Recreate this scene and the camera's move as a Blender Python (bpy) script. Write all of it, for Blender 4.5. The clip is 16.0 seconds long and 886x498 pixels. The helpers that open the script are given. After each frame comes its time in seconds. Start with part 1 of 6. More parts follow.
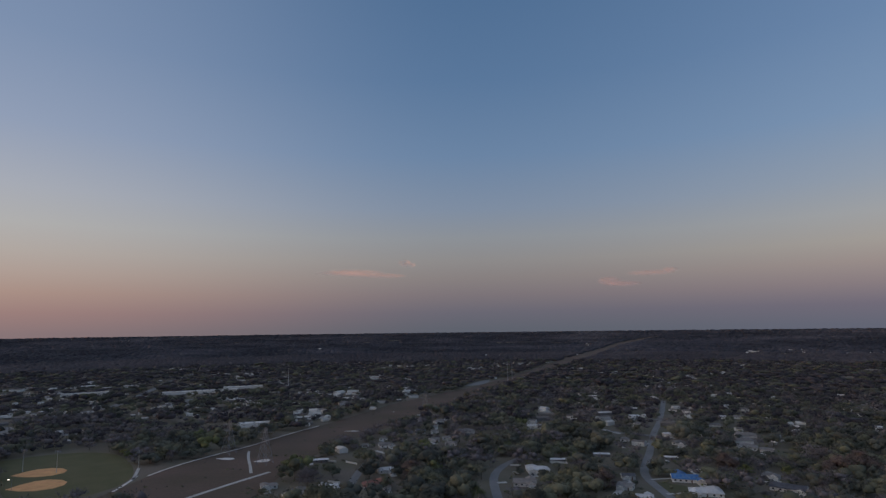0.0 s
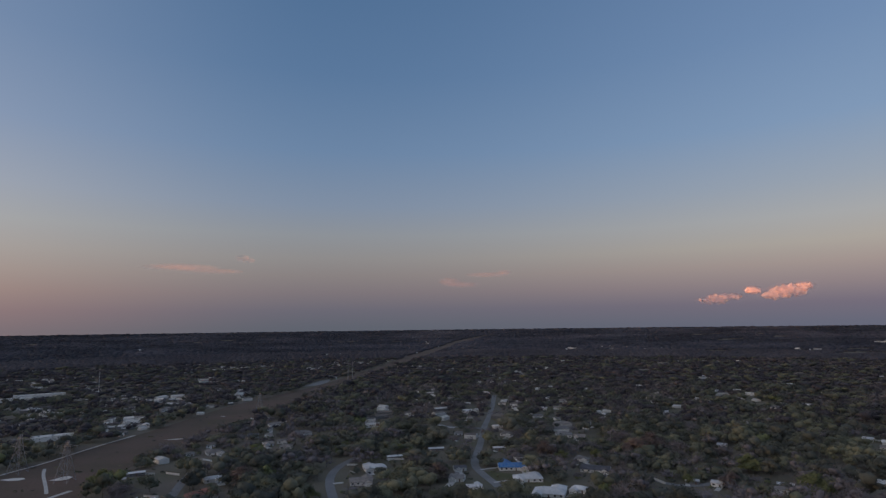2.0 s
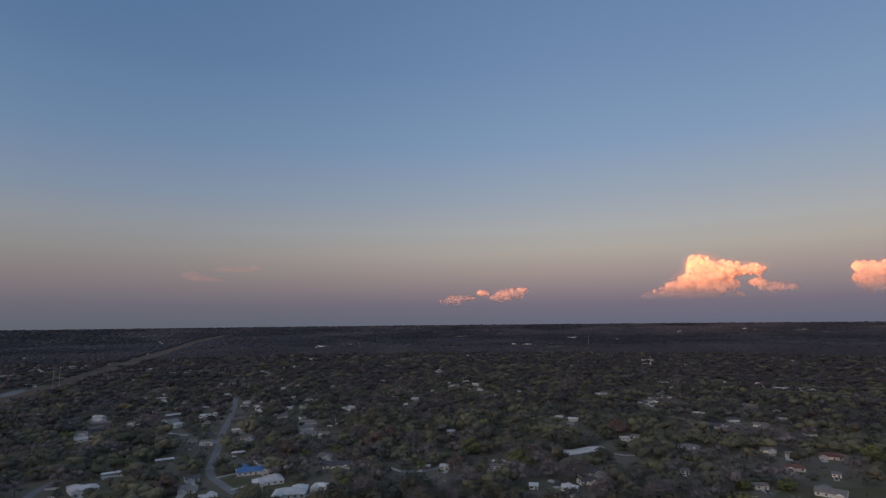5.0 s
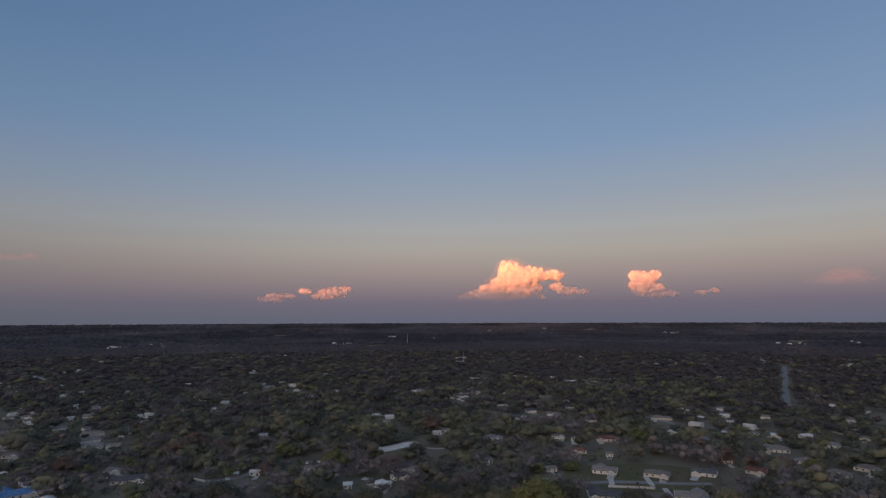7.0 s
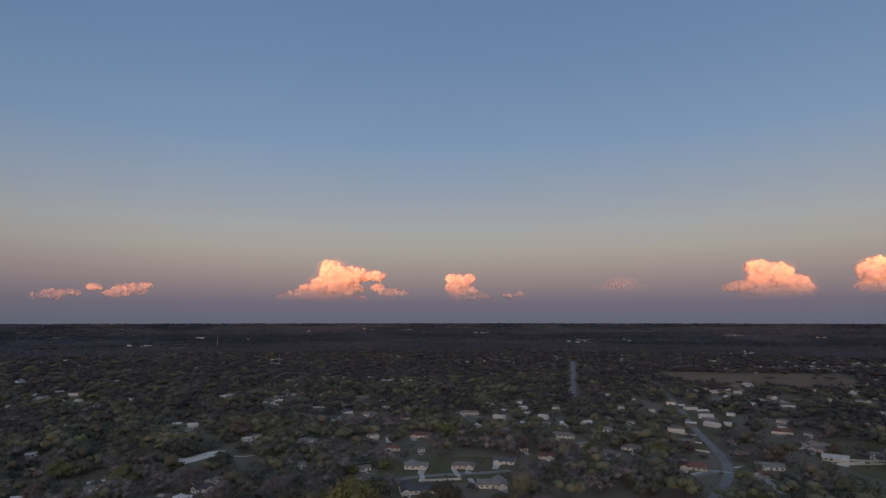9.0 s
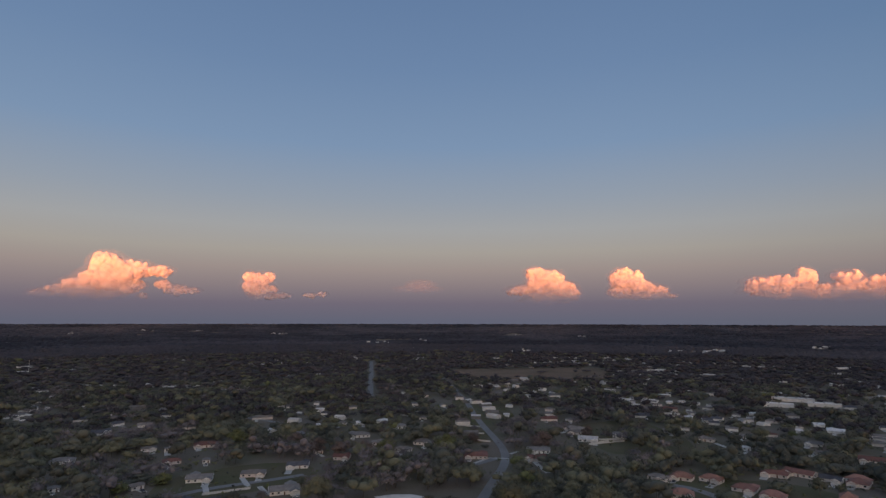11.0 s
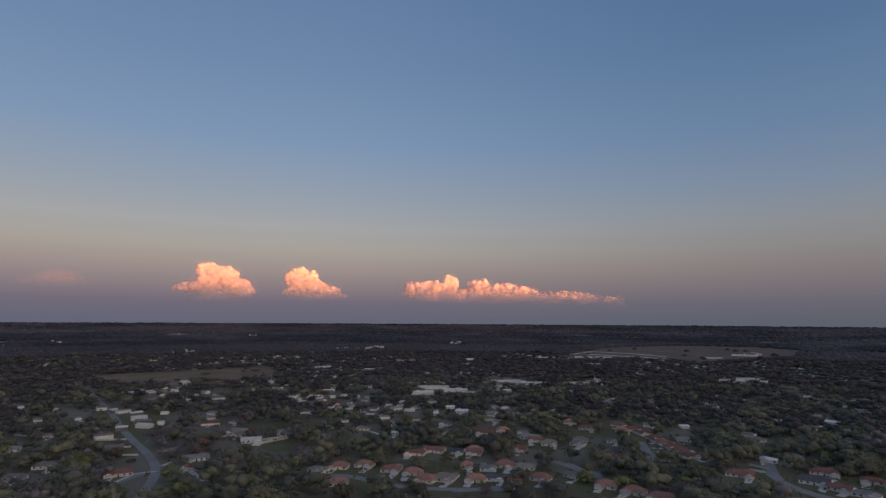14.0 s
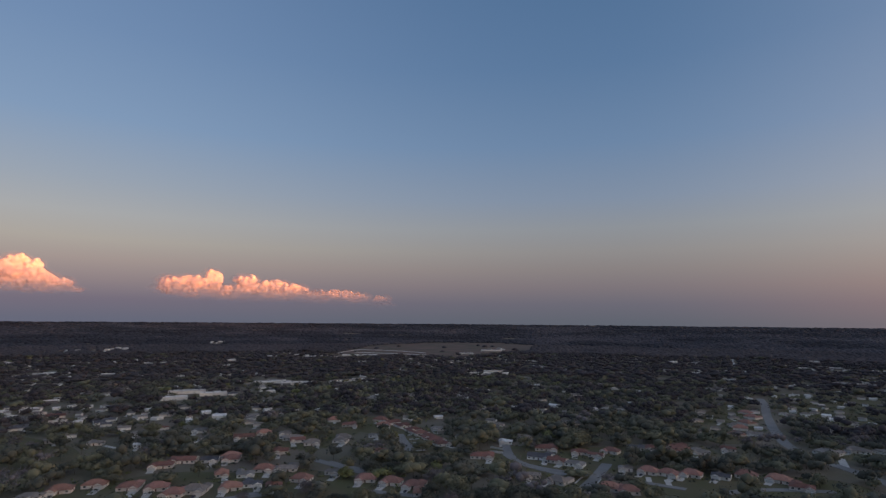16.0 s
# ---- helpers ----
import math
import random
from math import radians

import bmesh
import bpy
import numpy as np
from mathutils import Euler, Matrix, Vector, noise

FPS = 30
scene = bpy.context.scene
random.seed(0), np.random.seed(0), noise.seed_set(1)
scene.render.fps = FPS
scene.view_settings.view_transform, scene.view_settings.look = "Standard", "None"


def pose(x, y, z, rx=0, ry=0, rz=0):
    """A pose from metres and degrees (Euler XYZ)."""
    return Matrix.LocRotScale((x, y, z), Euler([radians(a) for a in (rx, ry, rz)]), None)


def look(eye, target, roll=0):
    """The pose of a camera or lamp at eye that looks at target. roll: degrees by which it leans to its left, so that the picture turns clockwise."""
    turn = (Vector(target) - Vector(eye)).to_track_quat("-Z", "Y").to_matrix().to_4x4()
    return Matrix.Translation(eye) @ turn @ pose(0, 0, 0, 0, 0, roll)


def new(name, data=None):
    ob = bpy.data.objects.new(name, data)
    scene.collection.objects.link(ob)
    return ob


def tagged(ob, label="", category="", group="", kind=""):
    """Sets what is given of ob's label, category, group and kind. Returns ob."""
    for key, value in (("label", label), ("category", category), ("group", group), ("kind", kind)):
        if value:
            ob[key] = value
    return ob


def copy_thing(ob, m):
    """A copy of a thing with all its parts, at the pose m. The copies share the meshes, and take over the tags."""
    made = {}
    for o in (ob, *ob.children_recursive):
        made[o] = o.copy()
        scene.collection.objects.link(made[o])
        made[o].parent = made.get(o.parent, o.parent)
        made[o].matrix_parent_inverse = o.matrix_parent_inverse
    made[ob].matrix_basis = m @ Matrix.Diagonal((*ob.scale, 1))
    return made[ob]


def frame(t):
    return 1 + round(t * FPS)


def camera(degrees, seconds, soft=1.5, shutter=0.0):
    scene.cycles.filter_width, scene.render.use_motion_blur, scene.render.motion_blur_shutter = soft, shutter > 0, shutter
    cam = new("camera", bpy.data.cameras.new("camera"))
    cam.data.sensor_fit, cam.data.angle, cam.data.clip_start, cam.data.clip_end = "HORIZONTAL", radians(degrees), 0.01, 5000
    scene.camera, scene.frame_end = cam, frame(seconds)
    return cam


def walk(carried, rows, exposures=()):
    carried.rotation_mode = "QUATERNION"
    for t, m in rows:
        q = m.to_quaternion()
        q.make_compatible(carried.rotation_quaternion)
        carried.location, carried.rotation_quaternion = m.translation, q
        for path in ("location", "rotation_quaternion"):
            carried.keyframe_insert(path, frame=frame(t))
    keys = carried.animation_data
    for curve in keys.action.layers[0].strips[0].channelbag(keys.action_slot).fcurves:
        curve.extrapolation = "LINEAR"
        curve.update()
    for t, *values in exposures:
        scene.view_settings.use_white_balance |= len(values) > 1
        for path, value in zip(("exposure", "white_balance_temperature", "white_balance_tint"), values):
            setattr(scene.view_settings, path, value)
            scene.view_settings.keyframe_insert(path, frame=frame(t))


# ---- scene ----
cam = camera(76.4, 16.0, soft=1.35)
PATH = [
    (0, pose(0, 0, 120, 98.14, 0.69, 0.00)),
    (0.5, pose(0, 0, 120, 98.05, 0.73, -4.03)),
    (1, pose(0, 0, 120, 98.00, 0.75, -8.07)),
    (1.5, pose(0, 0, 120, 97.90, 0.71, -11.80)),
    (2, pose(0, 0, 120, 97.85, 0.71, -15.80)),
    (2.5, pose(0, 0, 120, 97.75, 0.68, -19.86)),
    (3, pose(0, 0, 120, 97.65, 0.65, -23.98)),
    (3.5, pose(0, 0, 120, 97.56, 0.54, -28.01)),
    (4, pose(0, 0, 120, 97.50, 0.56, -32.03)),
    (6.5, pose(0, 0, 120, 97.23, 0.32, -53.93)),
    (7, pose(0, 0, 120, 97.19, 0.19, -58.39)),
    (7.5, pose(0, 0, 120, 97.19, 0.13, -62.86)),
    (8, pose(0, 0, 120, 97.18, 0.07, -67.31)),
    (8.5, pose(0, 0, 120, 97.19, 0.03, -71.77)),
    (11, pose(0, 0, 120, 97.29, -0.11, -96.26)),
    (11.5, pose(0, 0, 120, 97.30, -0.16, -101.44)),
    (12, pose(0, 0, 120, 97.28, -0.19, -106.65)),
    (12.5, pose(0, 0, 120, 97.27, -0.21, -111.83)),
    (13, pose(0, 0, 120, 97.27, -0.25, -117.19)),
    (13.5, pose(0, 0, 120, 97.28, -0.31, -122.70)),
    (14, pose(0, 0, 120, 97.28, -0.33, -128.41)),
    (14.5, pose(0, 0, 120, 97.26, -0.36, -134.35)),
    (15, pose(0, 0, 120, 97.28, -0.52, -140.10)),
    (15.5, pose(0, 0, 120, 97.31, -0.52, -145.66)),
    (16, pose(0, 0, 120, 97.29, -0.46, -151.36)),
]
walk(cam, PATH, exposures=((0.0, 0.0), (3.5, 0.05), (7.0, -0.03), (11.5, -0.10), (14.5, -0.02), (16.0, 0.05)))

# ---- light: dusk sky, sun just under the rim of the land ----
ANTISOLAR = radians(86)
SUN_BELOW = radians(1.9)


def lin(rgb):
    return tuple(((c / 255 + 0.055) / 1.055) ** 2.4 if c > 10 else c / 255 / 12.92 for c in rgb) + (1.0,)


SKY_STEPS = (0.0, 0.03, 0.06, 0.09, 0.12, 0.16, 0.21, 0.30, 0.42, 0.55, 1.0)
SKY_COLOURS = {
    "antisolar": ((101, 103, 120), (116, 108, 122), (142, 129, 132), (160, 147, 143), (168, 162, 155), (164, 166, 168), (149, 160, 174), (125, 150, 181), (109, 136, 172), (97, 124, 162), (121, 127, 142)),
    "flank": ((94, 98, 109), (104, 103, 115), (121, 114, 120), (132, 126, 127), (138, 136, 137), (137, 142, 149), (124, 139, 160), (104, 130, 162), (87, 117, 153), (77, 108, 145), (117, 124, 140)),
    "glow": ((136, 117, 119), (152, 125, 123), (166, 141, 133), (172, 155, 148), (174, 165, 160), (173, 172, 172), (165, 169, 179), (143, 156, 180), (123, 142, 172), (111, 132, 164), (118, 127, 142)),
    "sunset": ((424, 299, 196), (455, 330, 217), (444, 336, 233), (424, 330, 242), (402, 325, 253), (377, 315, 259), (345, 301, 261), (294, 274, 256), (239, 235, 239), (191, 202, 217), (128, 136, 151)),
}


def build_world():
    world = bpy.data.worlds.new("dusk_sky")
    scene.world = world
    world.use_nodes = True
    nt = world.node_tree
    N, L = nt.nodes, nt.links
    co = N.new("ShaderNodeTexCoord")
    sep = N.new("ShaderNodeSeparateXYZ")
    L.new(co.outputs["Generated"], sep.inputs[0])

    def calc(op, a, b=None):
        n = N.new("ShaderNodeMath")
        n.operation = op
        for i, v in enumerate((a, b)):
            if v is None:
                continue
            if isinstance(v, (int, float)):
                n.inputs[i].default_value = v
            else:
                L.new(v, n.inputs[i])
        return n.outputs[0]

    x, y, z = sep.outputs
    flat = calc("SQRT", calc("ADD", calc("MULTIPLY", x, x), calc("MULTIPLY", y, y)))
    along = calc("ADD", calc("MULTIPLY", x, math.sin(ANTISOLAR)), calc("MULTIPLY", y, math.cos(ANTISOLAR)))
    angle = calc("ARCCOSINE", calc("MULTIPLY", calc("DIVIDE", along, calc("MAXIMUM", flat, 0.001)), 0.9999))
    ramps = {}
    for name, colours in SKY_COLOURS.items():
        ramp = N.new("ShaderNodeValToRGB")
        ramp.color_ramp.interpolation = "LINEAR"
        els = ramp.color_ramp.elements
        while len(els) < len(SKY_STEPS):
            els.new(0.5)
        for e, p, c in zip(els, SKY_STEPS, colours):
            e.position, e.color = p, lin(c)
        L.new(z, ramp.inputs[0])
        ramps[name] = ramp.outputs[0]

    def blend(a, b, start, end):
        r = N.new("ShaderNodeMapRange")
        r.interpolation_type = "SMOOTHSTEP"
        r.inputs["From Min"].default_value, r.inputs["From Max"].default_value = radians(start), radians(end)
        L.new(angle, r.inputs["Value"])
        m = N.new("ShaderNodeMix")
        m.data_type = "RGBA"
        L.new(r.outputs[0], m.inputs["Factor"]), L.new(a, m.inputs["A"]), L.new(b, m.inputs["B"])
        return m.outputs["Result"]

    colour = blend(ramps["antisolar"], ramps["flank"], 24, 82)
    colour = blend(colour, ramps["glow"], 82, 129)
    colour = blend(colour, ramps["sunset"], 127, 166)
    # faint physical sky under the dusk gradient
    sky = N.new("ShaderNodeTexSky")
    sky.sky_type = "NISHITA"
    sky.sun_disc = False
    sky.sun_elevation, sky.sun_rotation = radians(-1.9), ANTISOLAR + math.pi
    bg, bg2, add = N["Background"], N.new("ShaderNodeBackground"), N.new("ShaderNodeAddShader")
    L.new(colour, bg.inputs["Color"])
    bg.inputs["Strength"].default_value = SKY_STRENGTH
    L.new(sky.outputs[0], bg2.inputs["Color"])
    bg2.inputs["Strength"].default_value = 0.05
    L.new(bg.outputs[0], add.inputs[0]), L.new(bg2.outputs[0], add.inputs[1])
    L.new(add.outputs[0], N["World Output"].inputs["Surface"])


SKY_STRENGTH = 1.0
build_world()
sun = new("sun", bpy.data.lights.new("sun", "SUN"))
sun.data.energy, sun.data.angle, sun.data.color = 15.6, radians(1.9), (1.0, 0.268, 0.08)
to_sun = Vector((-math.sin(ANTISOLAR) * math.cos(SUN_BELOW), -math.cos(ANTISOLAR) * math.cos(SUN_BELOW), -math.sin(SUN_BELOW)))
sun.matrix_world = look(to_sun * 100, (0, 0, 0))


# ---- materials ----
def surface(name, c1, c2, scale=0.5, fine=6.0, rough=0.9, bump=0.2, metal=0.0, spread=0.0, islands=None, spec=0.3, share=0.6):
    """Two colours mixed by coarse and fine noise; spread: brightness change from thing to thing; islands: further colours, from plant to plant."""
    mat = bpy.data.materials.new(name)
    mat.use_nodes = True
    nt = mat.node_tree
    N, L = nt.nodes, nt.links
    bsdf = N["Principled BSDF"]
    bsdf.inputs["Roughness"].default_value, bsdf.inputs["Metallic"].default_value = rough, metal
    bsdf.inputs["Specular IOR Level"].default_value = spec
    co = N.new("ShaderNodeTexCoord")
    coarse, grain = N.new("ShaderNodeTexNoise"), N.new("ShaderNodeTexNoise")
    for n, s, d in ((coarse, scale, 3), (grain, fine, 2)):
        n.inputs["Scale"].default_value, n.inputs["Detail"].default_value = s, d
        L.new(co.outputs["Object"], n.inputs["Vector"])
    wide = N.new("ShaderNodeMapRange")
    wide.inputs["From Min"].default_value, wide.inputs["From Max"].default_value = 0.35, 0.65
    L.new(coarse.outputs[0], wide.inputs[0])
    mix = N.new("ShaderNodeMix")
    mix.data_type = "RGBA"
    mix.inputs["A"].default_value, mix.inputs["B"].default_value = (*c1, 1), (*c2, 1)
    L.new(wide.outputs[0], mix.inputs["Factor"])
    last = mix.outputs["Result"]
    if islands:
        tone = N.new("ShaderNodeAttribute")
        tone.attribute_name = "tone"
        ramp = N.new("ShaderNodeValToRGB")
        els = ramp.color_ramp.elements
        while len(els) < len(islands):
            els.new(0.5)
        for i, (e, c) in enumerate(zip(els, islands)):
            e.position, e.color = i / max(1, len(islands) - 1), (*c, 1)
        L.new(tone.outputs["Fac"], ramp.inputs[0])
        m2 = N.new("ShaderNodeMix")
        m2.data_type = "RGBA"
        m2.inputs["Factor"].default_value = share
        L.new(last, m2.inputs["A"]), L.new(ramp.outputs[0], m2.inputs["B"])
        last = m2.outputs["Result"]
    value = N.new("ShaderNodeMapRange")
    value.inputs["To Min"].default_value, value.inputs["To Max"].default_value = 0.75, 1.25
    L.new(grain.outputs[0], value.inputs[0])
    factor = value.outputs[0]
    if spread:
        info = N.new("ShaderNodeObjectInfo")
        each = N.new("ShaderNodeMapRange")
        each.inputs["To Min"].default_value, each.inputs["To Max"].default_value = 1 - spread, 1 + spread
        L.new(info.outputs["Random"], each.inputs[0])
        mul = N.new("ShaderNodeMath")
        mul.operation = "MULTIPLY"
        L.new(factor, mul.inputs[0]), L.new(each.outputs[0], mul.inputs[1])
        factor = mul.outputs[0]
    hsv = N.new("ShaderNodeHueSaturation")
    L.new(last, hsv.inputs["Color"]), L.new(factor, hsv.inputs["Value"])
    L.new(hsv.outputs[0], bsdf.inputs["Base Color"])
    if bump:
        b = N.new("ShaderNodeBump")
        b.inputs["Strength"].default_value = bump
        L.new(grain.outputs[0], b.inputs["Height"]), L.new(b.outputs[0], bsdf.inputs["Normal"])
    return mat


def glow_of(name, colour, strength):
    mat = bpy.data.materials.new(name)
    mat.use_nodes = True
    bsdf = mat.node_tree.nodes["Principled BSDF"]
    bsdf.inputs["Emission Color"].default_value, bsdf.inputs["Emission Strength"].default_value = (*colour, 1), strength
    return mat


M = {
    "ground": surface("grass_and_litter", (0.129, 0.121, 0.082), (0.175, 0.145, 0.118), 0.02, 0.6),
    "lawn": surface("lawn_grass", (0.098, 0.096, 0.046), (0.124, 0.104, 0.064), 0.03, 1.2),
    "field_grass": surface("sports_turf", (0.100, 0.100, 0.044), (0.122, 0.114, 0.056), 0.05, 1.0),
    "dry_grass": surface("dry_grass", (0.140, 0.094, 0.076), (0.102, 0.078, 0.056), 0.015, 0.4),
    "pasture": surface("pasture_grass", (0.202, 0.134, 0.090), (0.141, 0.102, 0.064), 0.014, 0.2),
    "clay": surface("red_clay", (0.78, 0.42, 0.19), (0.66, 0.34, 0.15), 0.15, 2.0),
    "sand": surface("pale_sand", (0.781, 0.732, 0.695), (0.610, 0.573, 0.537), 0.08, 1.0),
    "asphalt": surface("worn_asphalt", (0.19, 0.187, 0.19), (0.235, 0.23, 0.23), 0.05, 2.0, 0.8),
    "concrete": surface("pale_concrete", (0.55, 0.53, 0.51), (0.44, 0.43, 0.41), 0.2, 3.0),
    "lamp_glow": glow_of("lit_lamp", (1.0, 0.86, 0.7), 4.0),
    "oak": surface("oak_leaves", (0.073, 0.077, 0.066), (0.105, 0.107, 0.089), 0.03, 0.7, spread=0.12, islands=((0.040, 0.044, 0.039), (0.097, 0.102, 0.083), (0.165, 0.167, 0.126))),
    "olive": surface("olive_leaves", (0.133, 0.137, 0.096), (0.155, 0.154, 0.108), 0.03, 0.7, spread=0.12, islands=((0.080, 0.085, 0.062), (0.154, 0.157, 0.108), (0.226, 0.223, 0.140))),
    "spring": surface("spring_leaves", (0.146, 0.160, 0.074), (0.154, 0.156, 0.077), 0.03, 0.7, spread=0.12, islands=((0.095, 0.110, 0.053), (0.165, 0.178, 0.078), (0.232, 0.236, 0.101))),
    "bare": surface("bare_twigs", (0.144, 0.128, 0.135), (0.183, 0.168, 0.176), 0.03, 0.7, spread=0.12, islands=((0.082, 0.075, 0.081), (0.159, 0.144, 0.153), (0.228, 0.208, 0.221))),
    "rust": surface("rust_leaves", (0.156, 0.117, 0.108), (0.144, 0.115, 0.108), 0.03, 0.7, spread=0.12, islands=((0.095, 0.077, 0.074), (0.161, 0.123, 0.112), (0.216, 0.158, 0.131))),
    "bark": surface("bark", (0.08, 0.065, 0.05), (0.12, 0.10, 0.08), 0.8, 6.0),
    # darker and bluer than nearer crowns: haze and crown shade put into colour
    "far_canopy": surface("distant_canopy_hazed", (0.064, 0.059, 0.068), (0.079, 0.068, 0.081), 0.004, 0.05, islands=((0.042, 0.039, 0.047), (0.066, 0.061, 0.068), (0.107, 0.097, 0.103))),
    # bluish tint stands in for horizon haze, painted into the canopy colour
    "far_woods": surface("far_woods_haze_tint", (0.049, 0.050, 0.066), (0.065, 0.063, 0.080), 0.003, 0.03, share=0.85, islands=((0.022, 0.023, 0.032), (0.055, 0.055, 0.070), (0.111, 0.105, 0.119))),
    "bare_soil": surface("bare_brown_soil", (0.165, 0.108, 0.090), (0.095, 0.082, 0.062), 0.012, 0.1),
    "car_pale": surface("white_car_paint", (0.72, 0.72, 0.72), (0.66, 0.66, 0.66), 0.5, 4.0, 0.3, 0.0, spread=0.2, spec=0.5),
    "car_dark": surface("dark_car_paint", (0.06, 0.07, 0.10), (0.08, 0.08, 0.10), 0.5, 4.0, 0.3, 0.0, spread=0.4, spec=0.5),
    "rubber": surface("tyre_rubber", (0.02, 0.02, 0.02), (0.03, 0.03, 0.03), 0.5, 5.0),
    "wall_white": surface("white_stucco", (0.80, 0.78, 0.75), (0.70, 0.68, 0.65), 0.3, 4.0, spread=0.15),
    "wall_tan": surface("tan_stucco", (0.74, 0.68, 0.63), (0.64, 0.58, 0.54), 0.3, 4.0, spread=0.15),
    # shade of trees and porches is put into this wall colour
    "wall_shaded": surface("siding_shade_darkened", (0.23, 0.225, 0.225), (0.18, 0.175, 0.175), 0.3, 4.0, spread=0.2),
    "roof_white": surface("white_metal_roof", (0.70, 0.69, 0.69), (0.56, 0.56, 0.57), 0.2, 3.0, 0.5, spread=0.2),
    "roof_grey": surface("grey_shingle_roof", (0.20, 0.185, 0.18), (0.26, 0.24, 0.23), 0.3, 5.0, spread=0.2),
    "roof_dark": surface("dark_shingle_roof", (0.085, 0.085, 0.10), (0.12, 0.12, 0.135), 0.3, 5.0, spread=0.2),
    "roof_pale": surface("tan_shingle_roof", (0.198, 0.176, 0.162), (0.251, 0.221, 0.207), 0.3, 5.0, spread=0.2),
    "roof_orange": surface("terracotta_tile_roof", (0.388, 0.209, 0.165), (0.304, 0.166, 0.132), 0.3, 5.0, spread=0.22),
    "roof_rust": surface("red_brown_tile_roof", (0.321, 0.172, 0.144), (0.255, 0.138, 0.119), 0.3, 5.0, spread=0.22),
    "roof_red": surface("red_brown_roof", (0.230, 0.113, 0.092), (0.178, 0.091, 0.081), 0.3, 5.0, spread=0.2),
    "roof_blue": surface("blue_tarpaulin", (0.03, 0.15, 0.42), (0.13, 0.24, 0.42), 0.45, 3.0, 0.5),
    "glass": surface("dark_window_glass", (0.03, 0.035, 0.04), (0.05, 0.055, 0.06), 0.5, 3.0, 0.1, 0.0, spec=0.6),
    "trim": surface("white_trim", (0.66, 0.65, 0.63), (0.58, 0.57, 0.55), 0.5, 5.0),
    "door": surface("painted_door", (0.18, 0.10, 0.07), (0.13, 0.09, 0.08), 0.5, 5.0),
    "steel": surface("galvanised_steel", (0.328, 0.339, 0.360), (0.240, 0.251, 0.273), 0.5, 4.0, 0.5, metal=0.4),
    "hall_roof": surface("white_membrane_roof", (0.70, 0.68, 0.65), (0.55, 0.53, 0.51), 0.05, 1.0, spread=0.15),
}


# ---- helpers of this scene ----
def land(x, y):
    """Height of the land: flat round the camera, rising gently to the rim."""
    q = np.maximum(0.0, (np.hypot(x, y) - 1500.0) / 3400.0)
    return 92.0 * q * q


def mesh_of(name, verts, faces, mats, idx=None, smooth=False):
    """A mesh from arrays; faces all of one length."""
    me = bpy.data.meshes.new(name)
    verts, faces = np.asarray(verts, np.float32), np.asarray(faces, np.int32)
    n, k = faces.shape
    me.vertices.add(len(verts)), me.loops.add(n * k), me.polygons.add(n)
    me.vertices.foreach_set("co", verts.ravel())
    me.loops.foreach_set("vertex_index", faces.ravel())
    me.polygons.foreach_set("loop_start", np.arange(0, n * k, k, dtype=np.int32))
    for m in mats:
        me.materials.append(m)
    if idx is not None:
        me.polygons.foreach_set("material_index", np.asarray(idx, np.int32))
    me.polygons.foreach_set("use_smooth", np.full(n, smooth) if isinstance(smooth, bool) else smooth)
    me.update(calc_edges=True)
    return me


def part(name, bm, material, parent, label=""):
    """Links a bmesh as one mesh object under a thing or a part."""
    me = bpy.data.meshes.new(name)
    bm.to_mesh(me), bm.free()
    me.materials.append(material)
    ob = new(name, me)
    ob.parent = parent
    return tagged(ob, label)


def box(bm, x0, x1, y0, y1, z0, z1):
    v = [bm.verts.new(p) for p in ((x0, y0, z0), (x1, y0, z0), (x1, y1, z0), (x0, y1, z0), (x0, y0, z1), (x1, y0, z1), (x1, y1, z1), (x0, y1, z1))]
    for f in ((3, 2, 1, 0), (4, 5, 6, 7), (0, 1, 5, 4), (1, 2, 6, 5), (2, 3, 7, 6), (3, 0, 4, 7)):
        bm.faces.new([v[i] for i in f])


def shared_part(name, me, parent, m, label=""):
    ob = new(name, me)
    ob.parent, ob.matrix_basis = parent, m
    return tagged(ob, label)


def thing(name, x, y, turn, label, category, group=""):
    ob = new(name)
    ob.matrix_world = pose(x, y, float(land(x, y)), 0, 0, turn)
    return tagged(ob, label, category, group)


HOMES_POWERLINE = [(-88, 450, 27, 12, 9, 'W'), (-116, 543, 11, 17, 6, 'M'), (-103, 586, 12, 13, 6, 'M'), (7, 612, 351, 12, 8, 'P'), (-11, 725, 0, 7, 7, 'W'), (103, 533, 357, 14, 6, 'M')]
HOMES_POWERLINE_B = [(109, 704, 354, 17, 6, 'M')]
HOMES_BLUETARP = [(192, 621, 340, 9, 8, 'W'), (200, 600, 344, 13, 6, 'M'), (187, 386, 326, 22, 14, 'V'), (207, 536, 347, 12, 6, 'M'), (311, 607, 341, 17, 11, 'G'), (298, 576, 331, 18, 14, 'G'), (211, 386, 315, 11, 8, 'V'), (147, 473, 356, 10, 7, 'D')]
HOMES_BLUETARP_B = [(136, 444, 329, 11, 9, 'G'), (140, 415, 347, 11, 8, 'W'), (205, 726, 355, 13, 6, 'M'), (239, 721, 325, 7, 7, 'W'), (342, 819, 337, 11, 8, 'W'), (257, 994, 0, 17, 6, 'M')]
